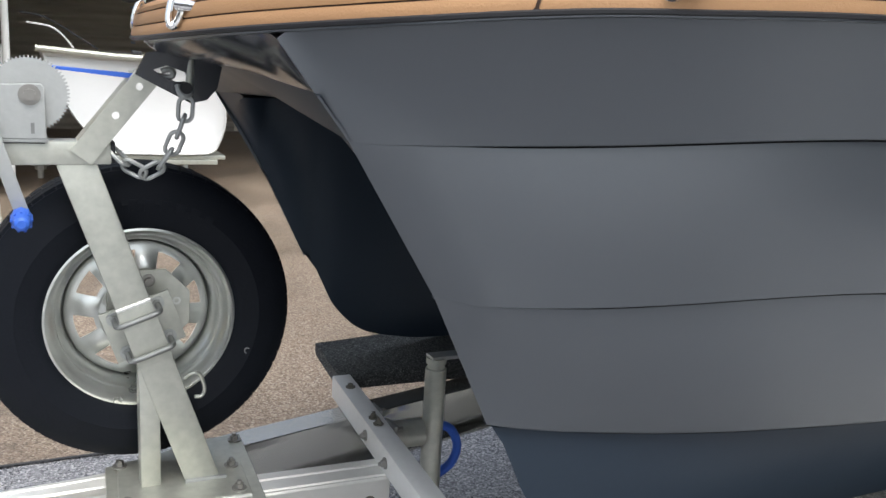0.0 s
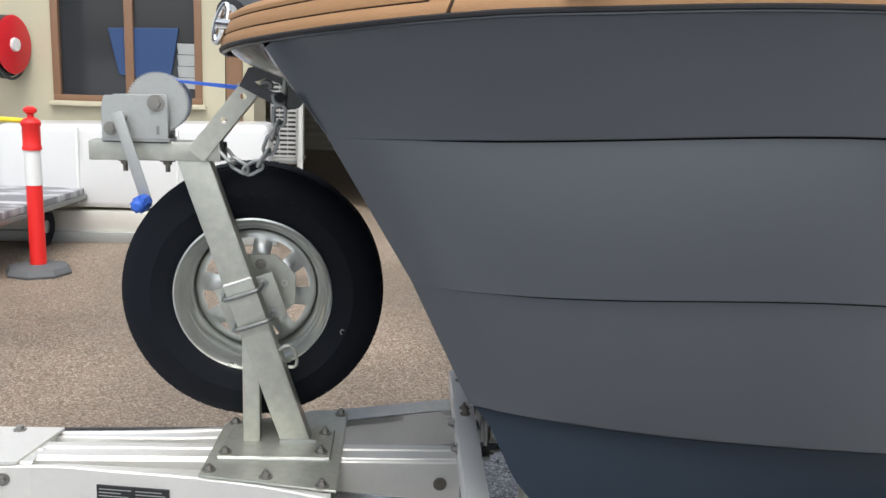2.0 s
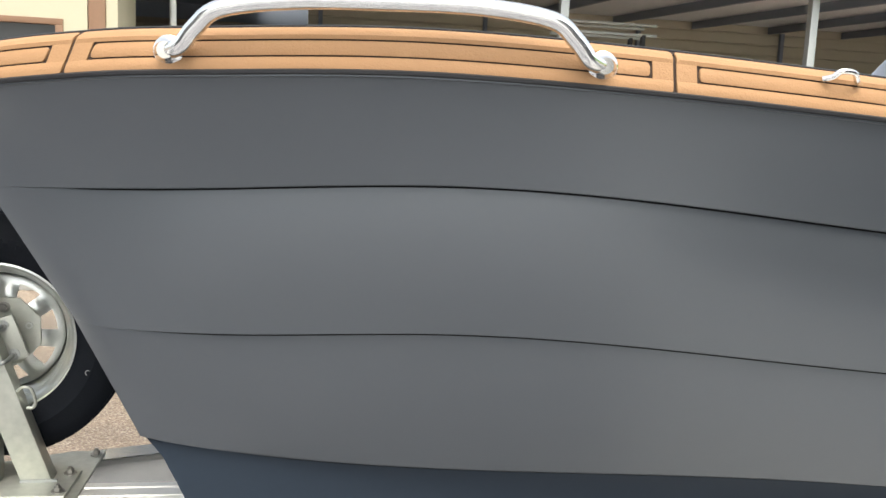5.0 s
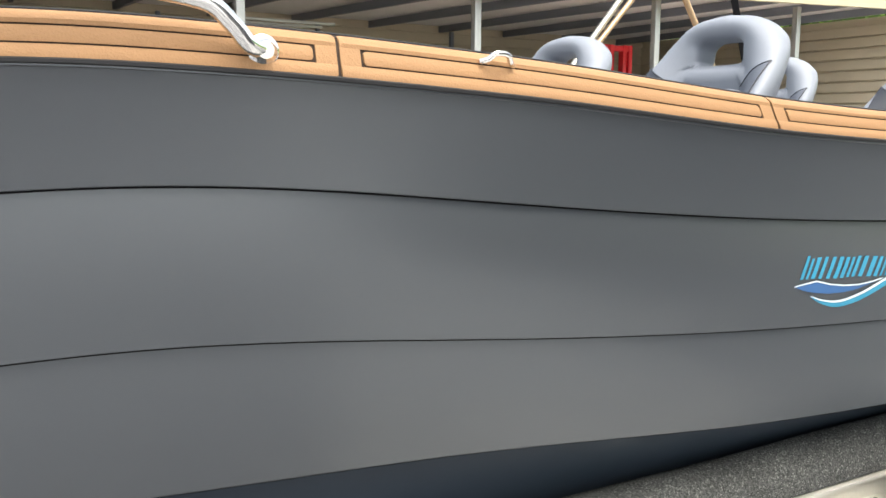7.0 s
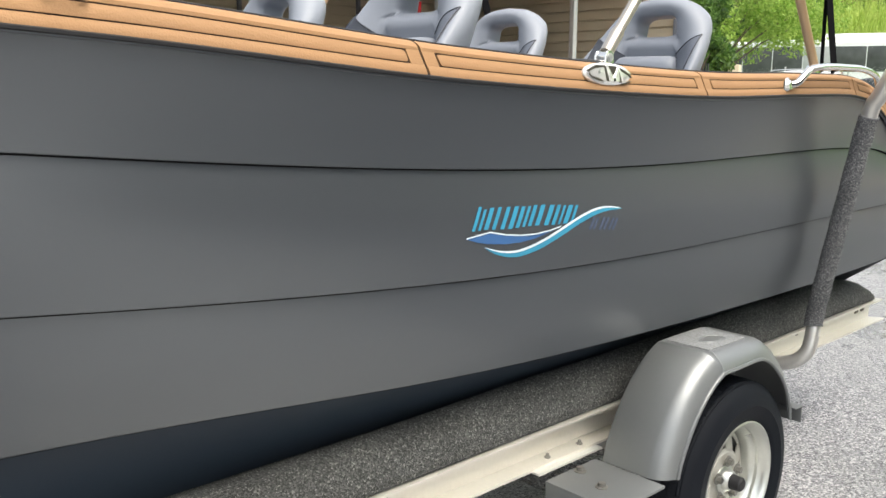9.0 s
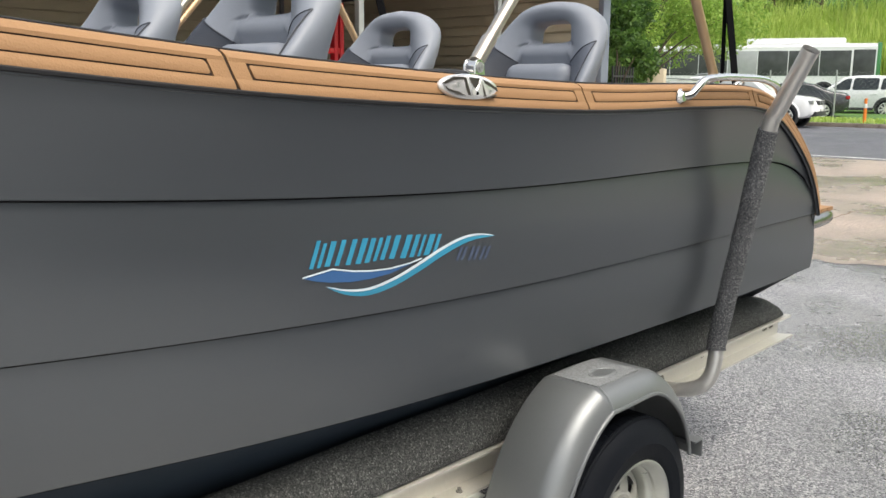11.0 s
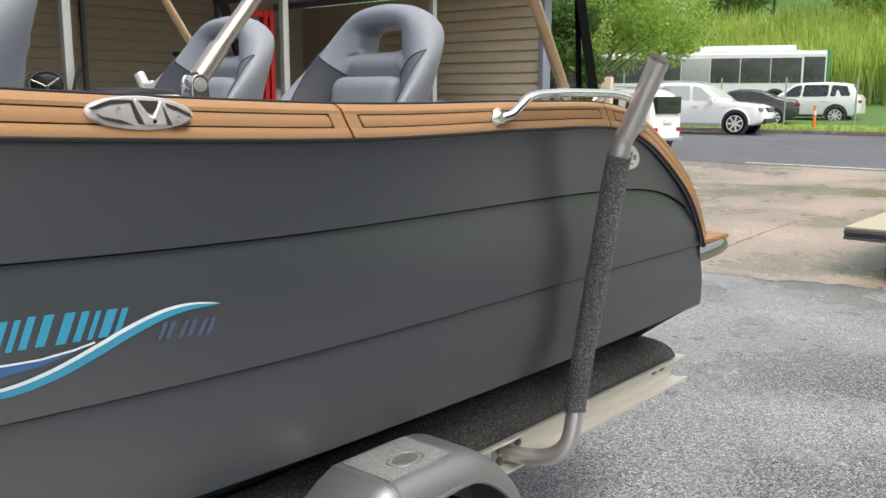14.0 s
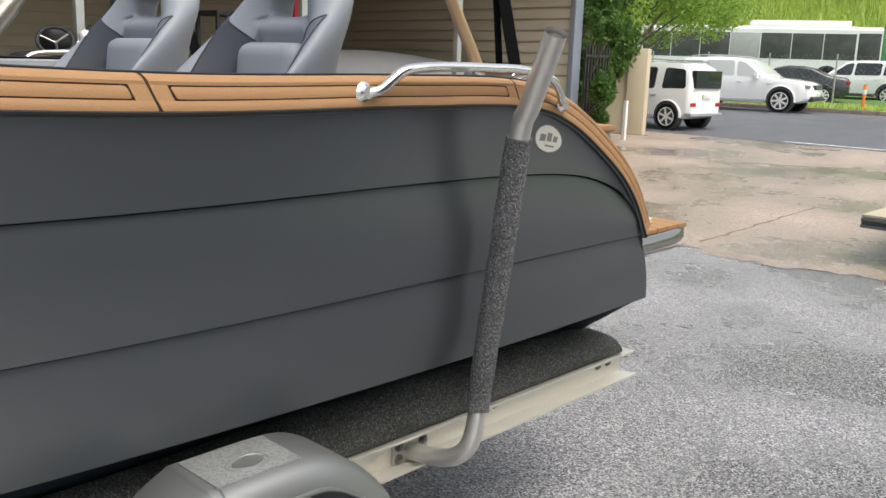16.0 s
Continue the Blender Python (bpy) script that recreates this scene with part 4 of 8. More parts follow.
for flip in (False, True):
    m = (lambda b: mirrored(b)) if flip else (lambda b: b)
    cpart("front_leg", m(tube([(2.835, -0.735, 1.535), (3.45, -0.735, 2.25)], 0.0142, 14)), TUBE_GREY, "brushed steel leg")
    if flip:
        cpart("folded_leg", m(tube([(2.865, -0.735, 1.54), (3.53, -0.735, 2.25)], 0.0125, 14)), BRONZE, "bronze tube leg")
    cpart("leg_socket", m(tube([(2.832, -0.735, 1.530), (2.875, -0.735, 1.582)], 0.0175, 14)), TUBE_GREY)
    hinge = cpart("hinge", m(lathe([(0, -0.017), (0.013, -0.017), (0.014, -0.014), (0.014, 0.014), (0.013, 0.017), (0, 0.017)], (2.822, -0.735, 1.519), "y", 20)), CHROME, "polished steel hinge")
    for y0 in (-0.753, -0.722):
        cpart("hinge_cheek", m(prism([(2.806, 1.478), (2.806, 1.522), (2.812, 1.533), (2.826, 1.535), (2.838, 1.526), (2.842, 1.478)], y0, y0 + 0.005, bevel=0.001)), CHROME).parent = hinge
    cpart("hinge_base", m(box(2.795, 2.852, -0.762, -0.710, 1.470, 1.480, 0.002)), CHROME).parent = hinge
    cpart("hinge_bolt", m(bolt((2.822, -0.753, 1.517), "-y", 0.007, 0.005)), GALV_DULL).parent = hinge
    cpart("rear_leg", m(tube([(3.985, -0.735, 1.515), (3.455, -0.735, 2.30)], 0.015, 14)), BRONZE, "bronze tube leg")
    cpart("rear_hinge", m(box(3.955, 3.995, -0.752, -0.718, 1.475, 1.52, 0.005)), CHROME)
    cpart("strap", m(box(-0.022, 0.022, -0.0015, 0.0015, 0, 0.75, turn=pose(4.14, -0.735, 1.50, 0, -19, 0))), WEBBING, "black webbing strap")
    cpart("strap", m(box(-0.012, 0.012, -0.0015, 0.0015, 0, 0.75, turn=pose(4.115, -0.70, 1.50, 6, -15, 0))), WEBBING)
    cpart("strap_buckle", m(tube(smooth_path([(4.11, -0.75, 1.49), (4.16, -0.75, 1.505), (4.19, -0.74, 1.49), (4.15, -0.73, 1.48)], 4, True), 0.004, 8, True)), CHROME)
cpart("cross_bow", tube(smooth_path([(3.45, -0.735, 2.25), (3.5, -0.70, 2.36), (3.5, -0.5, 2.40), (3.5, 0.1, 2.42), (3.5, 0.7, 2.40), (3.5, 0.9, 2.36), (3.45, 0.935, 2.25)], 5), 0.0125, 12), BRONZE)

# ---- trailer ----
trailer = thing("boat_trailer", "aluminium and galvanised boat trailer with carpeted bunks", "trailer", at=(2.0, CENTRE, 0.0))


def tpart(name, bm, mat, label="", parent=None, **kw):
    o = Vector((2.0, CENTRE, 0.0))
    for v in bm.verts:
        v.co -= o
    return part(name, bm, mat, parent or trailer, label, **kw)


def beam(a, b, width, z0, z1, flange=0.008):
    """An I beam lying from a to b (plan pairs)."""
    d = Vector((b[0] - a[0], b[1] - a[1], 0))
    L, turn = d.length, Matrix.Translation((a[0], a[1], 0)) @ Matrix.Rotation(math.atan2(d.y, d.x), 4, "Z")
    h, w = width / 2, 0.004
    sec = [(-h, z0), (-h, z0 + flange), (-w, z0 + flange), (-w, z1 - flange), (-h + 0.006, z1 - flange), (-h + 0.006, z1 - 0.018), (-h, z1 - 0.018), (-h, z1 - 0.002), (-h + 0.002, z1),
           (h - 0.002, z1), (h, z1 - 0.002), (h, z1 - 0.018), (h - 0.006, z1 - 0.018), (h - 0.006, z1 - flange), (w, z1 - flange), (w, z0 + flange), (h, z0 + flange), (h, z0)]
    bm = grid([[(x, y, z) for y, z in sec] for x in (0, L)], close_v=True)
    bm.verts.ensure_lookup_table()
    for e in (0, len(sec)):
        bm.faces.new([bm.verts[e + i] for i in range(len(sec))])
    bmesh.ops.recalc_face_normals(bm, faces=bm.faces[:])
    bmesh.ops.transform(bm, matrix=turn, verts=bm.verts[:])
    return bm


def box_beam(a, b, width, z0, z1, ribs=2):
    """A hollow section with shallow ribs along its top, drawn along its length."""
    d = Vector((b[0] - a[0], b[1] - a[1], 0))
    L, turn = d.length, Matrix.Translation((a[0], a[1], 0)) @ Matrix.Rotation(math.atan2(d.y, d.x), 4, "Z")
    h = width / 2
    sec = [(-h, z0 + 0.004), (-h, z1 - 0.004), (-h + 0.004, z1)]
    for k in range(ribs):
        c, r = (k + 0.5) / ribs * width - h, width * 0.30 / ribs
        sec += [(c - r, z1), (c - r + 0.003, z1 + 0.0035), (c + r - 0.003, z1 + 0.0035), (c + r, z1)]
    sec += [(h - 0.004, z1), (h, z1 - 0.004), (h, z0 + 0.004), (h - 0.004, z0), (-h + 0.004, z0)]
    bm = grid([[(x, y, z) for y, z in sec] for x in (0, L)], close_v=True)
    bm.verts.ensure_lookup_table()
    n = len(sec)
    bm.faces.new([bm.verts[i] for i in range(n)])
    bm.faces.new([bm.verts[n + i] for i in range(n)])
    bmesh.ops.recalc_face_normals(bm, faces=bm.faces[:])
    bmesh.ops.transform(bm, matrix=turn, verts=bm.verts[:])
    return bm


tpart("drawbar", box_beam((-2.6, 0.127), (-0.50, 0.120), 0.198, 0.40, 0.546, 3), ALU, "ribbed aluminium drawbar")
tpart("drawbar_tongue", box_beam((-0.52, 0.108), (0.47, 0.072), 0.098, 0.42, 0.5455, 2), ALU)
tpart("side_beam", beam((0.02, 0.270), (1.55, 0.66), 0.078, 0.405, 0.546), ALU_BEAM, "aluminium side beam")
tpart("side_beam", beam((0.16, -0.125), (1.55, -0.46), 0.078, 0.385, 0.535), ALU_BEAM, "aluminium side beam")
# the side beams run in along the tongue, their near faces bending to the drawbar
for y_out in ([(-0.52, 0.024), (-0.42, 0.014), (-0.313, -0.009), (-0.22, -0.026), (-0.12, -0.046), (0.02, -0.088), (0.17, -0.150)], [(-0.52, 0.216), (-0.42, 0.217), (-0.30, 0.221), (-0.20, 0.228), (-0.10, 0.240), (0.02, 0.266), (0.10, 0.292)]):
    side = 1 if y_out[0][1] < 0.1 else -1
    rows = []
    for k, (x, y) in enumerate(y_out):
        w = side * (0.020 + 0.009 * k)
        rows.append([(x, y, 0.40), (x, y, 0.5425), (x, y + side * 0.004, 0.5455), (x, y + w * 0.32, 0.5455), (x, y + w * 0.38, 0.5425), (x, y + w * 0.92, 0.5405), (x, y + w, 0.537), (x, y + w, 0.40)])
    bm = grid(rows, close_v=True)
    bm.verts.ensure_lookup_table()
    for e in (0, len(rows) - 1):
        bm.faces.new([bm.verts[e * 8 + i] for i in range(8)])
    bmesh.ops.recalc_face_normals(bm, faces=bm.faces[:])
    tpart("beam_root", bm, ALU, "bent root of a side beam")
for y in (0.66, -0.46):
    tpart("chassis_rail", beam((1.53, y), (4.4, y), 0.06, 0.33, 0.43), ALU_WEB)
bm = box(0.488, 0.538, -0.33, 0.500, 0.547, 0.606, 0.003)
for v in bm.verts:
    v.co.x += 0.062 * (v.co.y - 0.48)
tpart("crossmember", bm, ALU_PALE, "square aluminium crossmember")
for y in (0.36, 0.22, 0.06):
    tpart("clamp_plate", box(0.505, 0.540, y - 0.03, y + 0.03, 0.546, 0.556, 0.002), GALV_DULL)
    tpart("bolt", bolt((0.522, y, 0.556), "z", 0.008, 0.010, thread=0.012), STEEL_BOLT)
for x in (1.8, 3.28):
    tpart("crossmember", box(x - 0.03, x + 0.03, -0.66, 0.86, 0.36, 0.44, 0.004), GALV)
tpart("axle", box(3.255, 3.305, -0.80, 1.0, 0.27, 0.32, 0.006), GALV_DULL)
# joining plate on the drawbar, with its bolts
tpart("splice_plate", prism([(-0.95, 0.012), (-0.53, 0.022), (-0.485, 0.214), (-0.95, 0.236)], 0.549, 0.555, plane="xy"), ALU)
for x, y in ((-0.62, 0.045), (-0.585, 0.20), (-0.75, 0.06), (-0.72, 0.2)):
    tpart("bolt", bolt((x, y, 0.555), "z", 0.009, 0.011), STEEL_BOLT)
for x in (-0.60, -0.56):
    tpart("bolt", bolt((x, 0.0195, 0.515), "-y", 0.009, 0.011), STEEL_BOLT)
# base plate of the winch stand, and the stand's own foot plate on it
plate = tpart("base_plate", prism([(-0.123, -0.046), (0.182, -0.128), (0.203, 0.330), (0.11, 0.325), (0.02, 0.285), (-0.104, 0.246)], 0.547, 0.553, plane="xy", bevel=0.0015), GALV, "galvanised base plate")
tpart("foot_plate", prism([(-0.095, 0.036), (0.163, 0.022), (0.172, 0.180), (-0.080, 0.252)], 0.5525, 0.5595, plane="xy", bevel=0.0015), GALV, "galvanised foot plate of the winch stand")
tpart("weld_bead", tube(smooth_path([(-0.090 + 0.028 * k, 0.034 - 0.0015 * k + 0.0012 * (k % 2), 0.555) for k in range(10)], 3), 0.0042, 6), GALV_DULL)
for x, y, z in ((-0.103, -0.022, 0.553), (0.026, -0.058, 0.553), (0.150, -0.105, 0.553), (0.184, 0.298, 0.553), (-0.078, 0.056, 0.5595), (-0.076, 0.228, 0.5595), (0.148, 0.160, 0.5595), (0.142, 0.052, 0.5595)):
    tpart("bolt", bolt((x, y, z), "z", 0.0092, 0.012, thread=0.006 if x > 0 else 0.003), STEEL_BOLT)
tpart("bolt", bolt((0.421, 0.0225, 0.492), "-y", 0.0095, 0.010), RUSTY)
label_plate = tpart("data_plate", box(-0.352, -0.186, -0.0225, -0.0165, 0.466, 0.512, 0.001), BLACK_RUBBER, "black data plate with unreadable print")
for i in range(5):
    tpart("print_bar", box(-0.346, -0.346 + (0.074, 0.05, 0.066, 0.042, 0.07)[i], -0.0234, -0.0220, 0.503 - i * 0.008, 0.5050 - i * 0.008), GALV_DULL).parent = label_plate
    tpart("print_bar", box(-0.262, -0.262 + (0.06, 0.068, 0.05, 0.064, 0.04)[i], -0.0234, -0.0220, 0.503 - i * 0.008, 0.5050 - i * 0.008), GALV_DULL).parent = label_plate
for ob in [label_plate]:
    ob.data.transform(Matrix.Translation((-2.269, -0.1195, 0.489)) @ Matrix.Rotation(radians(-10.5), 4, "Z") @ Matrix.Translation((2.269, 0.1195, -0.489)))
    for bar in ob.children:
        bar.data.transform(Matrix.Translation((-2.269, -0.1195, 0.489)) @ Matrix.Rotation(radians(-10.5), 4, "Z") @ Matrix.Translation((2.269, 0.1195, -0.489)))


def slab(a, b, width, y0, y1, bevel=0.004):
    """A square tube from a to b in the upright plane, pairs of x and z."""
    d = Vector((b[0] - a[0], 0, b[1] - a[1]))
    L = d.length
    turn = Matrix.Translation((a[0], 0, a[1])) @ Matrix.Rotation(-math.atan2(d.z, d.x), 4, "Y")
    bm = box(0, L, y0, y1, -width / 2, width / 2, bevel)
    bmesh.ops.transform(bm, matrix=turn, verts=bm.verts[:])
    return bm


# winch stand
PF, PB = 0.113, 0.166
stand = tpart("winch_stand", slab((0.090, 0.528), (-0.151, 1.236), 0.068, PF, PB), GALV, "galvanised winch post")
tpart("brace", slab((-0.0245, 0.558), (-0.026, 0.87), 0.040, PF + 0.004, PB - 0.004), GALV).parent = stand
tpart("weld_bead", box(0.042, 0.128, PF - 0.006, PF + 0.002, 0.558, 0.566, 0.002), GALV_DULL).parent = stand
tpart("top_arm", slab((-0.371, 1.2455), (-0.088, 1.2485), 0.043, PF - 0.003, PB + 0.003), GALV).parent = stand
tpart("end_cap", slab((-0.0882, 1.2485), (-0.080, 1.2485), 0.040, PF + 0.002, PB - 0.002), BLACK_RUBBER).parent = stand


def holed_plate(a, b, width, y0, y1, holes, r):
    """A plate from a to b in the upright plane (x, z pairs) with round holes at parts of its length."""
    d = Vector((b[0] - a[0], 0, b[1] - a[1]))
    L, h = d.length, width / 2
    own = bmesh.new()
    cuts = [0.0]
    for f in holes:
        cuts += [f * L - h, f * L + h]
    cuts.append(L)
    for i in range(0, len(cuts), 2):
        if cuts[i + 1] - cuts[i] > 1e-4:
            own.faces.new([own.verts.new(p) for p in ((cuts[i], y0, -h), (cuts[i + 1], y0, -h), (cuts[i + 1], y0, h), (cuts[i], y0, h))])
    for f in holes:
        ring, sq = [], []
        for k in range(24):
            c, q = math.cos(k * math.tau / 24), math.sin(k * math.tau / 24)
            m = max(abs(c), abs(q))
            sq.append((f * L + h * c / m, y0, h * q / m))
            ring.append((f * L + r * c, y0, r * q))
        grid([sq, ring], own, close_v=True)
    bmesh.ops.remove_doubles(own, verts=own.verts[:], dist=1e-5)
    ex = bmesh.ops.extrude_face_region(own, geom=own.faces[:])
    bmesh.ops.translate(own, vec=(0, y1 - y0, 0), verts=[v for v in ex["geom"] if isinstance(v, bmesh.types.BMVert)])
    bmesh.ops.recalc_face_normals(own, faces=own.faces[:])
    bmesh.ops.transform(own, matrix=Matrix.Translation((a[0], 0, a[1])) @ Matrix.Rotation(-math.atan2(d.z, d.x), 4, "Y"), verts=own.verts[:])
    return own


STOP_A, STOP_B = (-0.141, 1.2405), (-0.0225, 1.3905)
tpart("bow_stop_arm", holed_plate(STOP_A, STOP_B, 0.044, PF - 0.009, PF - 0.004, (0.52, 0.88), 0.0068), GALV, smooth=False).parent = stand
n_ = Vector((STOP_B[1] - STOP_A[1], STOP_A[0] - STOP_B[0])).normalized() * 0.0195
for k in (-1, 1):
    tpart("arm_flange", slab((STOP_A[0] + k * n_.x, STOP_A[1] + k * n_.y), (STOP_B[0] + k * n_.x, STOP_B[1] + k * n_.y), 0.005, PF - 0.004, PB + 0.006, 0.001), GALV).parent = stand
for x in (-0.300, -0.208):
    tpart("bolt", bolt((x, 0.138, 1.2245), "-z", 0.010, 0.010, thread=0.016), RUSTY).parent = stand
# winch
CHEEK = [(-0.338, 1.274), (-0.338, 1.345), (-0.331, 1.366), (-0.203, 1.372), (-0.197, 1.362), (-0.197, 1.274)]
winch = tpart("winch", prism(CHEEK, 0.098, 0.102, bevel=0.0012), GALV_DULL, "zinc-plated hand winch with blue strap")
tpart("winch_cheek", prism(CHEEK, 0.172, 0.176, bevel=0.0012), GALV_DULL).parent = winch
tpart("winch_base", box(-0.340, -0.194, 0.100, 0.176, 1.2675, 1.2745, 0.002), GALV_DULL).parent = winch
tpart("base_seal", box(-0.338, -0.200, 0.104, 0.172, 1.2655, 1.2680), BLACK_RUBBER).parent = winch
gear = []
for k in range(62 * 4):
    a = k * math.tau / 248
    r = 0.0672 if k % 4 in (1, 2) else 0.0622
    gear.append((-0.222 + r * math.cos(a), 1.352 + r * math.sin(a)))
tpart("gear_wheel", prism(gear, 0.118, 0.125), GALV_DULL, smooth=False).parent = winch
tpart("drum", lathe([(0, 0.0), (0.062, 0.0), (0.062, 0.004), (0.046, 0.005), (0.046, 0.050), (0.062, 0.051), (0.062, 0.055), (0, 0.055)], (-0.222, 0.127, 1.352), "y", 40), DRUM, "pale blue-grey drum wound with strap").parent = winch
for x, z, r in ((-0.222, 1.352, 0.011), (-0.318, 1.295, 0.009)):
    tpart("bolt", bolt((x, 0.098, z), "-y", r, 0.010), STEEL_BOLT).parent = winch
tpart("slot", box(-0.222, -0.216, 0.0968, 0.0985, 1.284, 1.303), DARK_ZINC).parent = winch
crank = tpart("crank_handle", slab((-0.297, 1.332), (-0.240, 1.140), 0.024, 0.066, 0.071, 0.002), GALV_DULL)
tpart("pivot", lathe([(0, 0.0), (0.011, 0.0), (0.011, 0.030), (0, 0.030)], (-0.294, 0.069, 1.322), "y", 20), GALV_DULL).parent = crank
bm = lathe([(0, 0.0), (0.0125, 0.0), (0.0165, -0.008), (0.0175, -0.030), (0.0155, -0.062), (0.012, -0.078), (0.007, -0.082), (0, -0.082)], (-0.243, 0.066, 1.142), "y", 18)
for k in range(9):
    a = k * math.tau / 9
    box(-0.002, 0.002, -0.062, -0.010, 0.0155, 0.0180, 0.0008, bm, Matrix.Translation((-0.243, 0.066, 1.142)) @ Matrix.Rotation(a, 4, "Y"))
tpart("grip", bm, BLUE, "blue ribbed plastic grip").parent = crank
strap = []
for i in range(21):
    f = i / 20
    c = Vector((-0.195, 0.155, 1.4005)).lerp(Vector((-0.040, 0.135, 1.393)), f)
    hw = 0.023 - 0.012 * f
    strap.append([c + Vector((0, -hw, 0.002)), c + Vector((0, hw, 0.002)), c + Vector((0, hw, -0.002 - 0.006 * f)), c + Vector((0, -hw, -0.002 - 0.006 * f))])
bm = grid(strap, close_v=True)
bmesh.ops.recalc_face_normals(bm, faces=bm.faces[:])
tpart("winch_strap", bm, BLUE, "blue webbing strap")
tpart("snap_hook", tube(smooth_path([(-0.052, 0.135, 1.394), (-0.030, 0.130, 1.396), (-0.004, 0.120, 1.394), (0.018, 0.108, 1.392), (0.024, 0.104, 1.400), (0.016, 0.104, 1.406), (0.002, 0.106, 1.402)], 5), 0.0055, 10), DARK_ZINC)


# safety chain
def link(c, way, turn, length=0.046, wide=0.026, r=0.0042):
    """One oval chain link at c, along a way."""
    pts = []
    for k in range(20):
        a = k * math.tau / 20
        pts.append(Vector(((length - wide) / 2 * (1 if math.cos(a) > 0 else -1) + wide / 2 * math.cos(a), wide / 2 * math.sin(a), 0)))
    bm = tube(pts, r, 8, True)
    q = Vector((1, 0, 0)).rotation_difference(Vector(way)).to_matrix().to_4x4() @ Matrix.Rotation(turn, 4, "X")
    bmesh.ops.transform(bm, matrix=Matrix.Translation(c) @ q, verts=bm.verts[:])
    return bm


chain = tpart("safety_chain", tube(smooth_path([(0.030, 0.098, 1.378), (0.033, 0.090, 1.364), (0.042, 0.088, 1.358), (0.052, 0.092, 1.364), (0.055, 0.104, 1.378)], 4), 0.006, 10), GALV_DULL, "galvanised safety chain")
path = smooth_path([(0.044, 0.090, 1.352), (0.042, 0.092, 1.325), (0.031, 0.096, 1.290), (0.018, 0.100, 1.258), (0.000, 0.104, 1.230), (-0.022, 0.108, 1.214), (-0.046, 0.112, 1.218), (-0.068, 0.118, 1.236), (-0.083, 0.128, 1.252)], 24)
run = [0.0]
for a, b in zip(path, path[1:]):
    run.append(run[-1] + (b - a).length)
count = int(run[-1] / 0.034)
for i in range(count):
    s = (i + 0.5) * run[-1] / count
    j = min(max(int(np.searchsorted(run, s)), 1), len(run) - 1)
    tpart("chain_link", link(path[j], (path[j] - path[j - 1]).normalized(), radians(20 if i % 2 else 100)), GALV_DULL).parent = chain
tpart("shackle", lathe([(0, -0.02), (0.011, -0.02), (0.011, 0.02), (0, 0.02)], (0.044, 0.100, 1.374), "y", 16), BLACK_RUBBER).parent = chain
tpart("shackle_pin", tube([(0.052, 0.102, 1.378), (0.056, 0.108, 1.425)], 0.0075, 12), GALV).parent = chain
tpart("hitch_ring", tube(smooth_path([(0.042, 0.112, 0.790), (0.052, 0.108, 0.800), (0.066, 0.108, 0.801), (0.075, 0.110, 0.792), (0.082, 0.112, 0.764), (0.076, 0.112, 0.749), (0.062, 0.112, 0.749)], 5), 0.0040, 8), GALV)

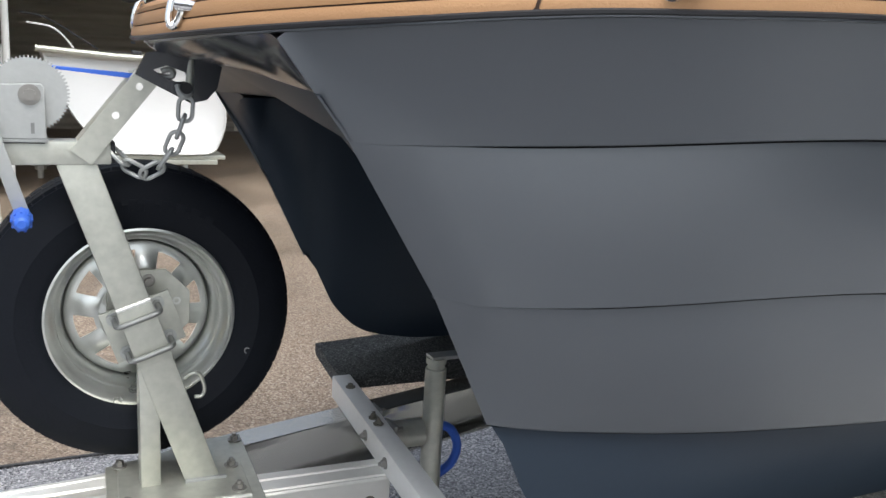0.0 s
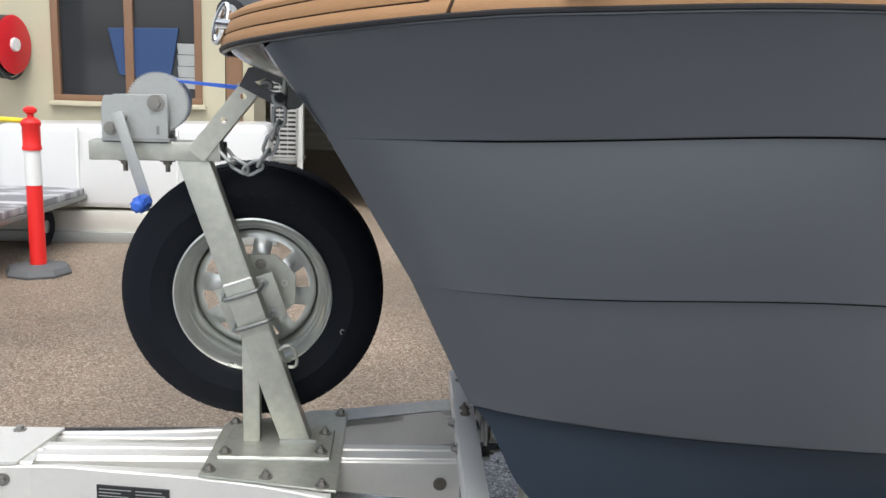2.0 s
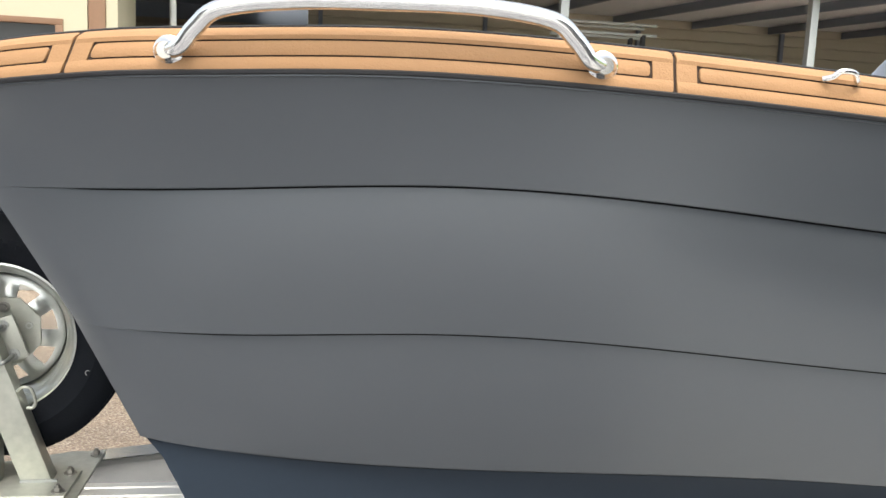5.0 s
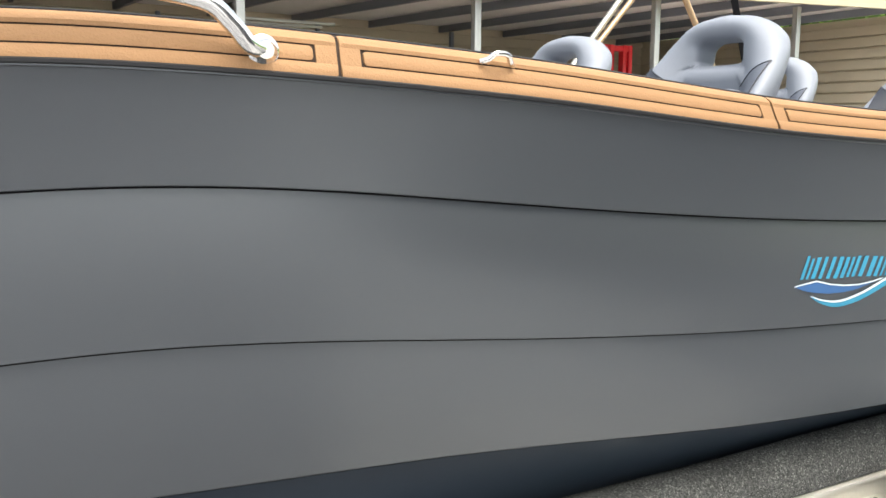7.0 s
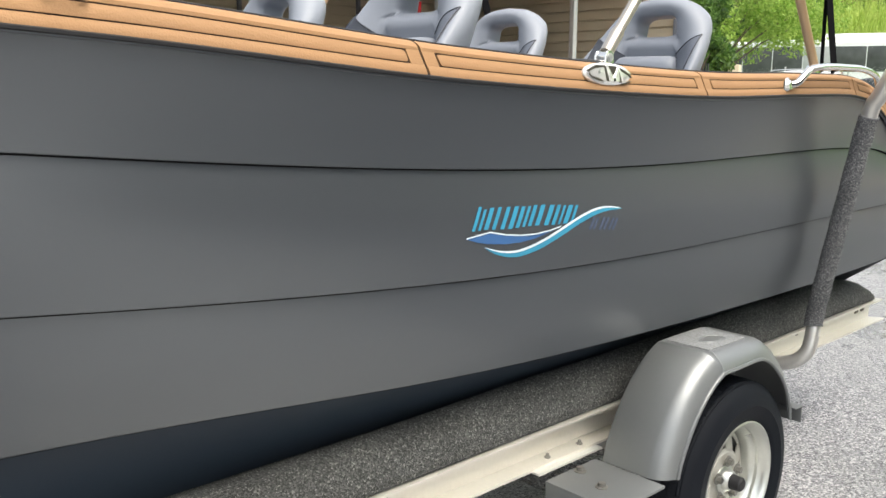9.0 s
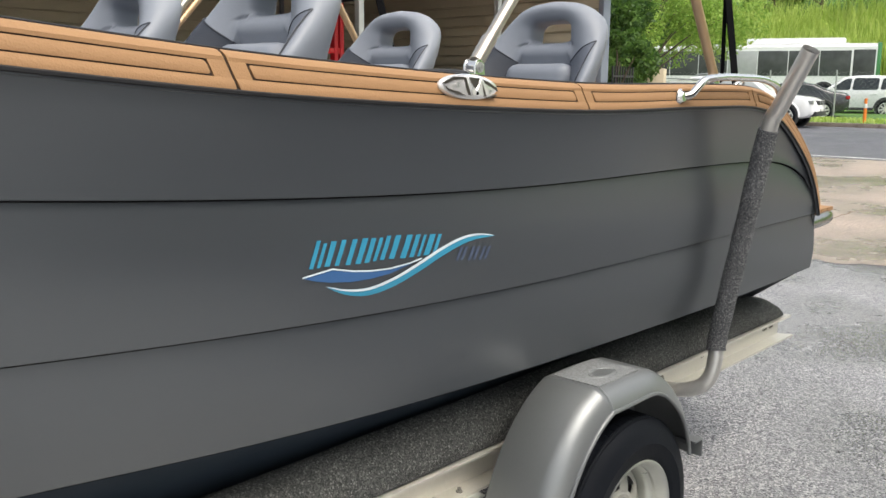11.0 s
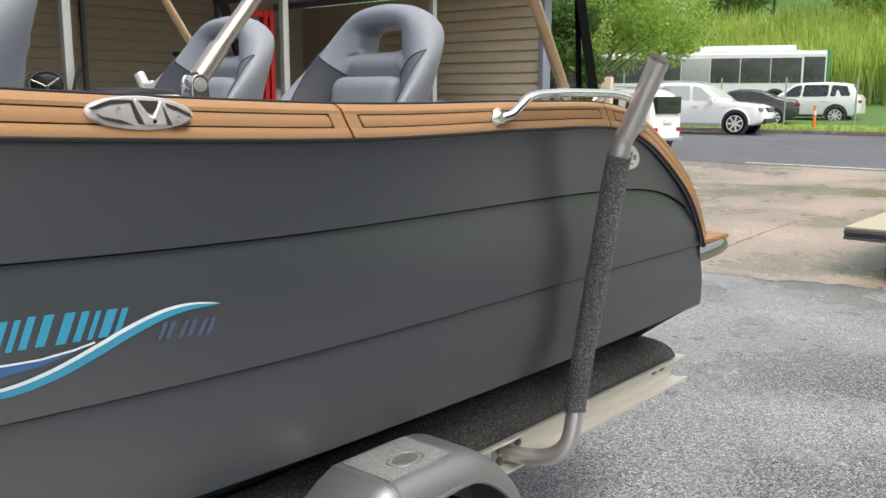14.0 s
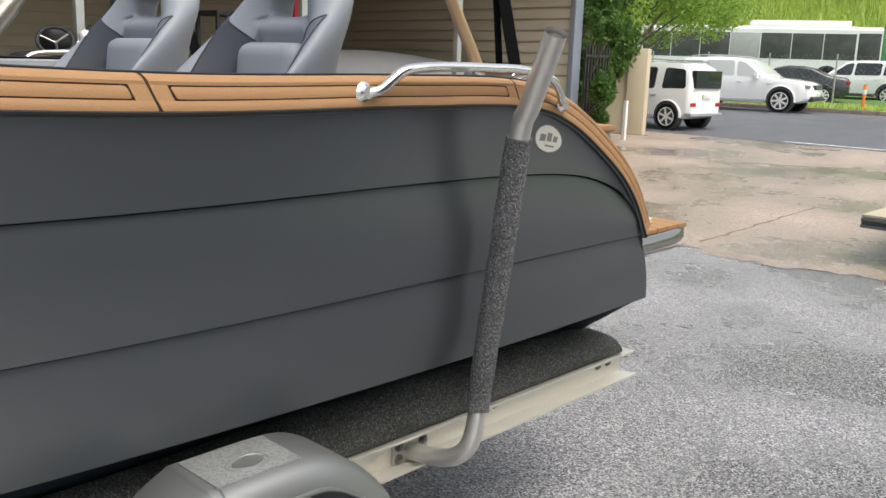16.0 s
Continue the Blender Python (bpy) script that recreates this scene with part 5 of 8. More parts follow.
# bunks: a carpeted board over a channel, on each side
for flip in (False, True):
    m = (lambda b: mirrored(b)) if flip else (lambda b: b)
    top_at = curve_fn([0.475, 1.1, 1.65, 3.0, 4.0, 4.55, 4.70, 4.80, 4.885], [0.602, 0.628, 0.646, 0.664, 0.670, 0.662, 0.652, 0.634, 0.600])
    xs_ = [0.475 + (4.7 - 0.475) * i / 52 for i in range(53)] + [4.73, 4.77, 4.80, 4.83, 4.86, 4.885]
    rows = []
    for x in xs_:
        g = min(1, max(0, (x - 0.5) / 0.9))
        g = g * g * (3 - 2 * g)
        zt = top_at(x) + 0.002 * math.sin(x * 7.3 + 1)
        zb = 0.562 + (0.545 - 0.562) * g
        yo = -0.598 - 0.070 * g
        rows.append([(x, yo + 0.010, zb), (x, yo, zb + 0.008), (x, yo + 0.003 * g, zb + (zt - zb) * (0.75 - 0.42 * g)), (x, yo + 0.002 + 0.020 * g, zb + (zt - zb) * (0.93 - 0.22 * g)),
                     (x, yo + 0.010 + 0.042 * g, zb + (zt - zb) * (1.0 - 0.05 * g)), (x, -0.58, zt), (x, -0.52, min(zt, 0.625)), (x, -0.31, min(zt, 0.600)), (x, -0.30, 0.590), (x, -0.30, zb)])
    sec = rows[0]
    bm = grid(rows, close_v=True)
    bm.verts.ensure_lookup_table()
    k = len(sec)
    bm.faces.new([bm.verts[i] for i in range(k)])
    bm.faces.new([bm.verts[(len(rows) - 1) * k + i] for i in range(k)])
    bmesh.ops.recalc_face_normals(bm, faces=bm.faces[:])
    bunk = tpart("bunk", m(bm), CARPET, "bunk board wrapped in grey marine carpet", angle=60)
    csec = [(-0.680, 0.448), (-0.680, 0.455), (-0.624, 0.455), (-0.624, 0.538), (-0.678, 0.538), (-0.678, 0.545), (-0.616, 0.545), (-0.616, 0.448)]
    bm = grid([[(x + (0.03 if z < 0.456 and x > 4 and y < -0.65 else 0), y, z) for y, z in csec] for x in (1.2, 4.945)], close_v=True)
    bm.verts.ensure_lookup_table()
    for e in (0, 8):
        bm.faces.new([bm.verts[e + i] for i in range(8)])
    bmesh.ops.recalc_face_normals(bm, faces=bm.faces[:])
    tpart("bunk_channel", m(bm), ALU_WEB, "aluminium channel").parent = bunk
    for x in (4.80, 4.862):
        tpart("bolt", m(bolt((x, -0.624, 0.506), "-y", 0.0085, 0.010)), RUSTY).parent = bunk
    for x in (4.25, 3.6, 2.2, 1.6):
        tpart("bolt", m(bolt((x, -0.624, 0.512), "-y", 0.007, 0.008)), RUSTY).parent = bunk
    tpart("cleat_bracket", m(box(2.66, 2.93, -0.70, -0.622, 0.441, 0.447, 0.001)), ALU).parent = bunk
    for x in (2.744, 2.882):
        tpart("bolt", m(bolt((x, -0.655, 0.447), "z", 0.009, 0.012, thread=0.008)), STEEL_BOLT).parent = bunk
for y in (0.185, 0.035):
    tpart("bolt", bolt((0.488 + 0.062 * (y - 0.48), y, 0.574), "-x", 0.008, 0.010, thread=0.006), STEEL_BOLT)
for y in (0.408, 0.205, 0.168):
    tpart("bolt", bolt((0.513 + 0.062 * (y - 0.48), y, 0.606), "z", 0.0075, 0.010, thread=0.006 if y < 0.3 else 0.0), RUSTY)
# keel roller post behind the crossmember
rp = tpart("roller_post", lathe([(0, 0.24), (0.027, 0.24), (0.027, 0.685), (0.022, 0.687), (0.022, 0.70), (0.026, 0.70), (0.026, 0.715), (0, 0.715)], (0.69, 0.28, 0), "z", 24), GALV, "galvanised jack post")
bm = lathe([(0.030, 0.0), (0.036, 0.002), (0.036, 0.085), (0.030, 0.087)], (0.575, 0.285, 0.515), "x", 24)
tpart("post_clamp", bm, GALV, "galvanised clamp sleeve").parent = rp
for y in (0.235, 0.335):
    tpart("clamp_cheek", box(0.552, 0.560, y - 0.03, y + 0.03, 0.46, 0.575, 0.002), GALV_DULL).parent = rp
for y, z in ((0.225, 0.56), (0.345, 0.56), (0.225, 0.475), (0.345, 0.475)):
    tpart("bolt", bolt((0.560, y, z), "x", 0.008, 0.010, thread=0.012), STEEL_BOLT).parent = rp
tpart("post_cap", box(0.67, 0.80, 0.26, 0.30, 0.712, 0.722, 0.002), GALV_DULL).parent = rp
tpart("strap_loop", tube(smooth_path([(0.70, 0.30, 0.525), (0.75, 0.30, 0.505), (0.775, 0.30, 0.455), (0.76, 0.30, 0.405), (0.715, 0.30, 0.375)], 6), 0.012, 10), BLUE, "blue strap end")

# boat guide pole: bent pipe with a carpet sleeve
for flip in (False, True):
    m = (lambda b: mirrored(b)) if flip else (lambda b: b)
    run_ = smooth_path([(3.885, -0.630, 0.482), (3.890, -0.72, 0.492), (3.902, -0.785, 0.512), (3.918, -0.820, 0.552), (3.936, -0.826, 0.62), (3.940, -0.830, 0.70), (3.905, -0.905, 1.05), (3.868, -0.975, 1.36), (3.855, -1.010, 1.43), (3.818, -1.098, 1.585)], 10)
    pole = tpart("guide_pole", m(tube(run_, 0.0245, 18, caps=False)), POLE, "bent steel boat guide pole")
    tpart("pole_bore", m(tube(run_[-5:-1], 0.0215, 18)), DARK_CHROME).parent = pole
    sleeve = [p for p in run_ if 0.636 < p.z < 1.365]
    tpart("carpet_sleeve", m(tube(sleeve, [0.0305 + 0.0008 * math.sin(i * 1.7) for i in range(len(sleeve))], 22)), SLEEVE, "grey carpet sleeve").parent = pole
    tpart("pole_foot", m(box(3.825, 3.955, -0.634, -0.624, 0.446, 0.526, 0.002)), GALV_DULL).parent = pole
    for x, z in ((3.845, 0.468), (3.845, 0.505), (3.935, 0.50)):
        tpart("bolt", m(bolt((x, -0.634, z), "-y", 0.0085, 0.010)), RUSTY).parent = pole


# ---- wheels ----
def oval_flat(x, y, z, a, b):
    """A flat raised oval."""
    bm = grid([[(x + a * r * math.cos(k * math.tau / 32), y + b * r * math.sin(k * math.tau / 32), z + d) for k in range(32)] for r, d in ((1.0, -0.003), (0.94, 0.0002), (0.0, 0.0002))], close_v=True)
    return weld(bm)


def wheel_mesh(parent, c, face, put, R=0.303, turn=0.0):
    """Tyre, rim and hub about c, with the outer face towards -y (face -1)."""
    f = lambda h: h * face
    grow = lambda r: r if r < 0.2 else 0.2 + (r - 0.2) * (R - 0.2) / 0.103
    prof = [(0.176, f(-0.055)), (0.182, f(-0.070)), (0.205, f(-0.080)), (0.240, f(-0.083)), (0.268, f(-0.078)), (0.286, f(-0.068)), (0.297, f(-0.058)), (0.302, f(-0.03)), (0.303, 0),
            (0.302, f(0.03)), (0.297, f(0.058)), (0.286, f(0.068)), (0.268, f(0.078)), (0.240, f(0.083)), (0.236, f(0.0845)), (0.232, f(0.083)), (0.205, f(0.080)), (0.188, f(0.073)), (0.176, f(0.055))]
    tyre = put("tyre", lathe([(grow(r), h) for r, h in prof], c, "y", 72), TYRE, "black ribbed tyre", parent)
    # tread ribs with cross sipes
    bm = bmesh.new()
    for k in range(72):
        a = k * math.tau / 72
        for h0, h1, sh in ((-0.066, -0.040, 0.25), (-0.034, -0.010, -0.15), (-0.004, 0.020, 0.1), (0.026, 0.046, -0.15), (0.050, 0.066, 0.25)):
            v = []
            for aa, hh, rr in ((0, h0, R + 0.0015), (0.078, h0, R + 0.0015), (0.078, h1, R + 0.0015), (0, h1, R + 0.0015)):
                edge = 0.022 if abs(hh) > 0.06 else (0.002 if abs(hh) > 0.045 else 0)
                t = a + aa + sh * (hh - h0)
                v.append(bm.verts.new(Vector(c) + Vector((math.cos(t) * (rr - edge), hh * face, math.sin(t) * (rr - edge)))))
            bm.faces.new(v)
    bmesh.ops.recalc_face_normals(bm, faces=bm.faces[:])
    fs = bm.faces[:]
    r = bmesh.ops.extrude_face_region(bm, geom=fs)
    for e in r["geom"]:
        if isinstance(e, bmesh.types.BMVert):
            d = Vector((e.co.x - c[0], 0, e.co.z - c[2])).normalized()
            e.co -= d * 0.008
    put("tread", bm, TYRE, "", tyre, smooth=False)
    rim = put("rim", lathe([(0.180, f(0.058)), (0.188, f(0.069)), (0.1885, f(0.075)), (0.184, f(0.0765)), (0.178, f(0.072)), (0.173, f(0.062)), (0.170, f(0.050)), (0.165, f(0.045)), (0.1635, f(0.036)), (0.158, f(0.031)),
                            (0.154, f(0.016)), (0.150, f(-0.004)), (0.147, f(-0.03)), (0.150, f(-0.055)), (0.172, f(-0.066)), (0.186, f(-0.070))], c, "y", 96), RIM, "galvanised steel rim", parent)
    # pressed disc with eight tapered windows between its spokes
    bm = bmesh.new()
    n, per, w0, w1 = 8, 12, 3, 9
    rows = []
    for r, h, half, lift in ((0.149, -0.012, 12.0, 0), (0.146, -0.002, 12.0, 0), (0.139, 0.003, 12.0, 0), (0.129, 0.004, 12.0, 0.001), (0.118, 0.008, 11.4, 0.005), (0.104, 0.014, 10.2, 0.006), (0.090, 0.018, 8.2, 0.004), (0.082, 0.020, 8.2, 0.001), (0.078, 0.024, 8.2, 0), (0.060, 0.025, 8.2, 0), (0.034, 0.025, 8.2, 0)):
        row = []
        for k in range(n * per):
            q, j = k // per, k % per
            if j < w0:
                a = -22.5 + (22.5 - half) * j / w0
            elif j <= w1:
                a = -half + 2 * half * (j - w0) / (w1 - w0)
            else:
                a = half + (22.5 - half) * (j - w1) / (per - w1)
            spoke = max(0.0, (abs(a) - half) / (22.5 - half)) if abs(a) > half else 0.0
            t = radians(a + 45 * q) + turn
            row.append(Vector(c) + Vector((math.cos(t) * r, f(h + lift * math.sin(spoke * math.pi / 2)), math.sin(t) * r)))
        rows.append(row)
    vs = [[bm.verts.new(p) for p in row] for row in rows]
    m = n * per
    for i in range(len(rows) - 1):
        for k in range(m):
            if 3 <= i < 6 and w0 <= k % per < w1:
                continue
            bm.faces.new([vs[i][k], vs[i][(k + 1) % m], vs[i + 1][(k + 1) % m], vs[i + 1][k]])
    ex = bmesh.ops.extrude_face_region(bm, geom=bm.faces[:])
    bmesh.ops.translate(bm, vec=(0, f(-0.004), 0), verts=[v for v in ex["geom"] if isinstance(v, bmesh.types.BMVert)])
    bmesh.ops.recalc_face_normals(bm, faces=bm.faces[:])
    put("rim_disc", bm, RIM if R > 0.305 else RIM_DULL, "pressed disc with eight windows", rim)
    return tyre, rim


wheels = []
GUARD_PAD = speckled("dimpled_pad", [(0, (0.20, 0.205, 0.21)), (0.5, (0.25, 0.26, 0.265))], 260, 0.7, 0.6, 3, 0.95, 0, 0.0025)
GUARD_PAD.node_tree.nodes["Principled BSDF"].inputs["Metallic"].default_value = 0.3
BACKING = material("backing_black", (0.05, 0.05, 0.05), 0.6, 0.3)
for y, face in ((-0.845, -1), (1.045, 1)):
    c = (3.283, y + 0.014 * face, 0.304)
    w = tpart("road_wheel", lathe([(0, 0.0), (0.05, 0.0), (0.05, 0.06 * face), (0, 0.06 * face)], (c[0], y - 0.05 * face, c[2]), "y", 24), GALV_DULL, "trailer road wheel")
    wheel_mesh(w, c, face, lambda nm, bm, mt, lb="", pr=None, **kw: tpart(nm, bm, mt, lb, pr, **kw))
    # dark disc added behind the rim, in place of the shade inside it
    tpart("dark_backing", lathe([(0, -0.005 * face), (0.128, -0.005 * face), (0.130, -0.012 * face), (0.130, -0.05 * face), (0, -0.05 * face)], c, "y", 40), BACKING, "dark disc added so the rim windows read dark").parent = w
    hub = tpart("hub", lathe([(0, 0.052 * face), (0.026, 0.052 * face), (0.030, 0.048 * face), (0.034, 0.034 * face), (0.044, 0.030 * face), (0.046, 0.020 * face), (0, 0.020 * face)], c, "y", 28), RIM, "zinc-plated hub")
    tpart("hub_cap", lathe([(0, 0.086 * face), (0.016, 0.086 * face), (0.0215, 0.081 * face), (0.023, 0.050 * face), (0, 0.050 * face)], c, "y", 28), BLACK_RUBBER, "black rubber hub cap", hub)
    hub.parent = w
    for k in range(5):
        a = k * math.tau / 5 + 0.3
        tpart("wheel_nut", bolt((c[0] + 0.058 * math.cos(a), y + 0.048 * face, c[2] + 0.058 * math.sin(a)), "y" if face > 0 else "-y", 0.010, 0.016), STEEL_BOLT).parent = w
    # mudguard
    rows = []
    prof = [(2.868, 0.438), (2.888, 0.50), (2.932, 0.582), (2.985, 0.648), (3.045, 0.699), (3.100, 0.728), (3.13, 0.734), (3.315, 0.734), (3.40, 0.715), (3.48, 0.662), (3.55, 0.587), (3.595, 0.50), (3.610, 0.44)]
    line = [(p.x, p.z) for p in smooth_path([(a, 0, b) for a, b in prof], 5)]
    cx, cz = 3.22, 0.42
    edge = 0.105
    for x, z in line:
        d = Vector((x - cx, 0, z - cz)).normalized()
        col = []
        for off, dn in ((-edge, 0.10), (-edge, 0.03), (-edge + 0.008, 0.006), (-edge + 0.02, 0.0), (0.048, 0.0), (0.060, 0.002), (0.074, 0.009), (0.086, 0.020), (0.095, 0.034), (0.101, 0.046), (0.1035, 0.055), (0.104, 0.058), (0.099, 0.059)):
            col.append(Vector((x, y + face * (off - 0.005), z)) - d * dn)
        rows.append(col)
    bm = grid(rows)
    bmesh.ops.recalc_face_normals(bm, faces=bm.faces[:])
    guard = tpart("mudguard", bm, GUARD, "silver pressed steel mudguard")
    outer = [Vector((x, y + face * 0.1015, z)) - Vector((x - cx, 0, z - cz)).normalized() * 0.058 for x, z in line]
    tpart("rolled_lip", tube(outer, 0.0052, 8), GUARD, "rolled lip").parent = guard
    x, z = next(p for p in line if p[0] > 3.118)
    d = Vector((x - cx, 0, z - cz)).normalized()
    seam = [Vector((x - 0.018 * k / 6, y + face * (off - 0.005), z)) - d * (dn - 0.0006) for k, (off, dn) in enumerate(((0.060, 0.002), (0.074, 0.009), (0.086, 0.020), (0.095, 0.034), (0.101, 0.046), (0.1035, 0.055)))]
    tpart("shoulder_seam", tube(smooth_path(seam, 4), 0.0030, 6), GUARD, "welded seam").parent = guard
    tpart("tread_pad", box(3.125, 3.318, y - 0.056 if face < 0 else y - 0.085, y + 0.085 if face < 0 else y + 0.056, 0.728, 0.7372, 0.002), GUARD_PAD).parent = guard
    bm = tube([(3.225 + 0.046 * math.cos(a), y - 0.005 + 0.031 * math.sin(a), 0.7372) for a in (k * math.tau / 40 for k in range(40))], 0.0018, 8, True)
    merge(bm, oval_flat(3.225, y - 0.005, 0.7384, 0.036, 0.022))
    tpart("oval_emboss", bm, GUARD).parent = guard
    step = tpart("step_plate", box(2.655, 2.862, y - 0.105, y + 0.12, 0.432, 0.440, 0.002, box(2.655, 2.665, y - 0.105, y + 0.12, 0.39, 0.434, 0.002)), GUARD, "ribbed step plate")
    for px, dy in ((2.77, 0.122 if face < 0 else -0.122), (2.735, 0.0)):
        tpart("bolt", bolt((px, y + dy * 0.8, 0.440), "z", 0.010, 0.012), STEEL_BOLT).parent = step
    tpart("rear_step", box(3.600, 3.648, y - 0.095, y + 0.095, 0.452, 0.458, 0.002, box(3.642, 3.648, y - 0.095, y + 0.095, 0.40, 0.455, 0.002)), GUARD).parent = guard

# spare wheel on the winch post
SPARE = (-0.028, 0.269, 0.899)
spare = thing("spare_wheel", "spare wheel with galvanised rim clamped to the winch post", "wheel", at=(SPARE[0], SPARE[1], 0.60))


def wpart(name, bm, mat, label="", parent=None, **kw):
    for v in bm.verts:
        v.co -= Vector((SPARE[0], SPARE[1], 0.60))
    return part(name, bm, mat, parent or spare, label, **kw)


tyre_ob, rim_ob = wheel_mesh(spare, SPARE, -1, wpart, 0.312, radians(14))
# raised lettering of the sidewall as plain bars
for i in range(7):
    a = radians(101 - i * 7.4)
    bm = box(-0.0095, 0.0095, -0.0010, 0.0014, -0.011, 0.011, 0.0008)
    bmesh.ops.transform(bm, matrix=Matrix.Translation((SPARE[0] + 0.238 * math.cos(a), SPARE[1] - 0.0835, SPARE[2] + 0.238 * math.sin(a))) @ Matrix.Rotation(radians(90) - a, 4, "Y") @ Matrix.Rotation(radians(4), 4, "X"), verts=bm.verts[:])
    wpart("sidewall_bar", bm, TYRE, "", tyre_ob)
wpart("sidewall_mark", tube([(0.187 + 0.006 * math.cos(k * 0.5), 0.187, 0.811 + 0.006 * math.sin(k * 0.5)) for k in range(10)], 0.0012, 6), GALV_DULL, "", tyre_ob)


def post_at(s, across, y):
    """A place by the winch post: along it from the clamp's middle, across it, and in depth."""
    return (-0.0325 - 0.3222 * s + 0.9467 * across, y, 0.888 + 0.9467 * s + 0.3222 * across)


def clamp_slab(s0, s1, a0, a1, y0, y1, bevel=0.0015):
    bm = box(a0, a1, y0, y1, s0, s1, bevel)
    for v in bm.verts:
        v.co = Vector(post_at(v.co.z, v.co.x, v.co.y))
    return bm


mp = wpart("clamp_plate", clamp_slab(-0.055, 0.055, -0.068, 0.074, 0.168, 0.175), GALV, "galvanised clamp plate")
out8 = [(SPARE[0] + 0.016 + 0.090 * math.cos(radians(22 + 45 * k)), SPARE[2] + 0.012 + 0.090 * math.sin(radians(22 + 45 * k))) for k in range(8)]
wpart("hub_plate", prism(out8, 0.222, 0.228, bevel=0.001), GALV, "eight-sided hub plate", mp)
for k in range(5):
    a = k * math.tau / 5 + 0.25
    p = (SPARE[0] + 0.012 + 0.062 * math.cos(a), 0.222, SPARE[2] + 0.010 + 0.062 * math.sin(a))
    if k % 2:
        wpart("wheel_nut", bolt(p, "-y", 0.008, 0.012), STEEL_BOLT, "", mp)
    else:
        wpart("plate_bush", lathe([(0.0045, -0.003), (0.0085, -0.003), (0.0085, 0.0), (0.0045, 0.0)], p, "y", 16), RIM, "", mp)
for a0, s0 in ((-0.05, 0.0), (0.055, 0.02), (0.055, -0.025)):
    wpart("plate_stud", tube([post_at(s0, a0, 0.173), post_at(s0, a0, 0.224)], 0.007, 10), GALV_DULL, "", mp)
wpart("weld_pad", clamp_slab(-0.062, 0.066, -0.0345, 0.0345, 0.1095, 0.1135), GALV, "", mp)
bm = tube(smooth_path([Vector(post_at(0.066 + 0.0014 * (k % 2), -0.033 + 0.0066 * k, 0.1105)) for k in range(11)], 3), 0.0042, 6)
wpart("weld_bead", bm, ALU_PALE, "bright weld bead", mp)
for s_ in (0.037, -0.039):
    loop = [post_at(s_, -0.044, 0.186), post_at(s_, -0.044, 0.122), post_at(s_, -0.041, 0.109), post_at(s_, -0.030, 0.1035), post_at(s_, 0.030, 0.1035), post_at(s_, 0.041, 0.109), post_at(s_, 0.044, 0.122), post_at(s_, 0.044, 0.186)]
    wpart("u_bolt", tube(smooth_path(loop, 6), 0.0056, 10), DARK_ZINC, "", mp)
    for a0 in (-0.044, 0.044):
        wpart("nut", bolt(post_at(s_, a0, 0.168), "-y", 0.0085, 0.010), GALV_DULL, "", mp)

# ---- yard ----
CREAM = material("cream_paint", (0.46, 0.42, 0.30), 0.6, 0, 0.05, 2, 60, 0.05)
SIDING = material("tan_weatherboard", (0.60, 0.545, 0.42), 0.5, 0, 0.08, 1.2, 50)
SHED_STEEL = material("shed_steel", (0.22, 0.25, 0.30), 0.5, 0.2, 0.1, 3, 40)
ROOF_SHEET = material("roof_sheet", (0.84, 0.85, 0.86), 0.5, 0.0, 0.1, 2, 30)
BROWN = material("brown_frame", (0.20, 0.11, 0.06), 0.5, 0, 0.15, 4, 60)
RED = material("red_paint", (0.60, 0.012, 0.022), 0.4, 0, 0.1)
BOLLARD_RED = material("red_plastic", (0.72, 0.018, 0.016), 0.45, 0, 0.06)
YELLOW = material("yellow_tape", (0.80, 0.62, 0.03), 0.5)
GREY_BASE = material("recycled_rubber", (0.10, 0.103, 0.107), 0.8, 0, 0.15, 12, 100, 0.1)
DARK = material("dark_steel", (0.035, 0.035, 0.038), 0.5, 0, 0.2)
WINDOW = glass("window_glass", (0.03, 0.032, 0.035), 0.06)
CAR_WHITE = material("car_white", (0.86, 0.86, 0.86), 0.2, 0, 0.02, coat=0.6)
CAR_BLACK = material("car_black", (0.03, 0.032, 0.036), 0.2, 0, 0.05, coat=0.7)
CAR_GLASS = glass("car_glass", (0.025, 0.03, 0.033), 0.06)
CAR_TRIM = material("car_trim", (0.04, 0.04, 0.042), 0.6)
LAMP_RED = material("tail_lamp", (0.45, 0.02, 0.02), 0.25)
ORANGE = material("orange_plastic", (0.85, 0.22, 0.03), 0.5)
BLUE_BIN = material("blue_plastic", (0.018, 0.05, 0.14), 0.5)

flat("concrete_apron", -30, 9.4, 1.50, 40, 0.004, APRON, "pinkish brown exposed aggregate concrete apron", category="paving")
rnd = random.Random(21)
edge = [(-40.0, 9.2)] + [(-6 + 0.09 * i, 9.25 + 0.10 * math.sin(i * 0.31) + rnd.uniform(-0.09, 0.09)) for i in range(90)] + [(2.2, 9.4), (40.0, 9.4)]
bm = grid([[(x, y, 0.004) for y, x in edge], [(21.6, y, ground_z(21.6) + 0.004) for y, x in edge]])
for f in bm.faces:
    f.normal_update()
    if f.normal.z < 0:
        f.normal_flip()
tagged(part("concrete_yard", bm, FAR_SLAB, smooth=False), "weathered brown-grey concrete yard with damp streaks", "paving", kind="structure")
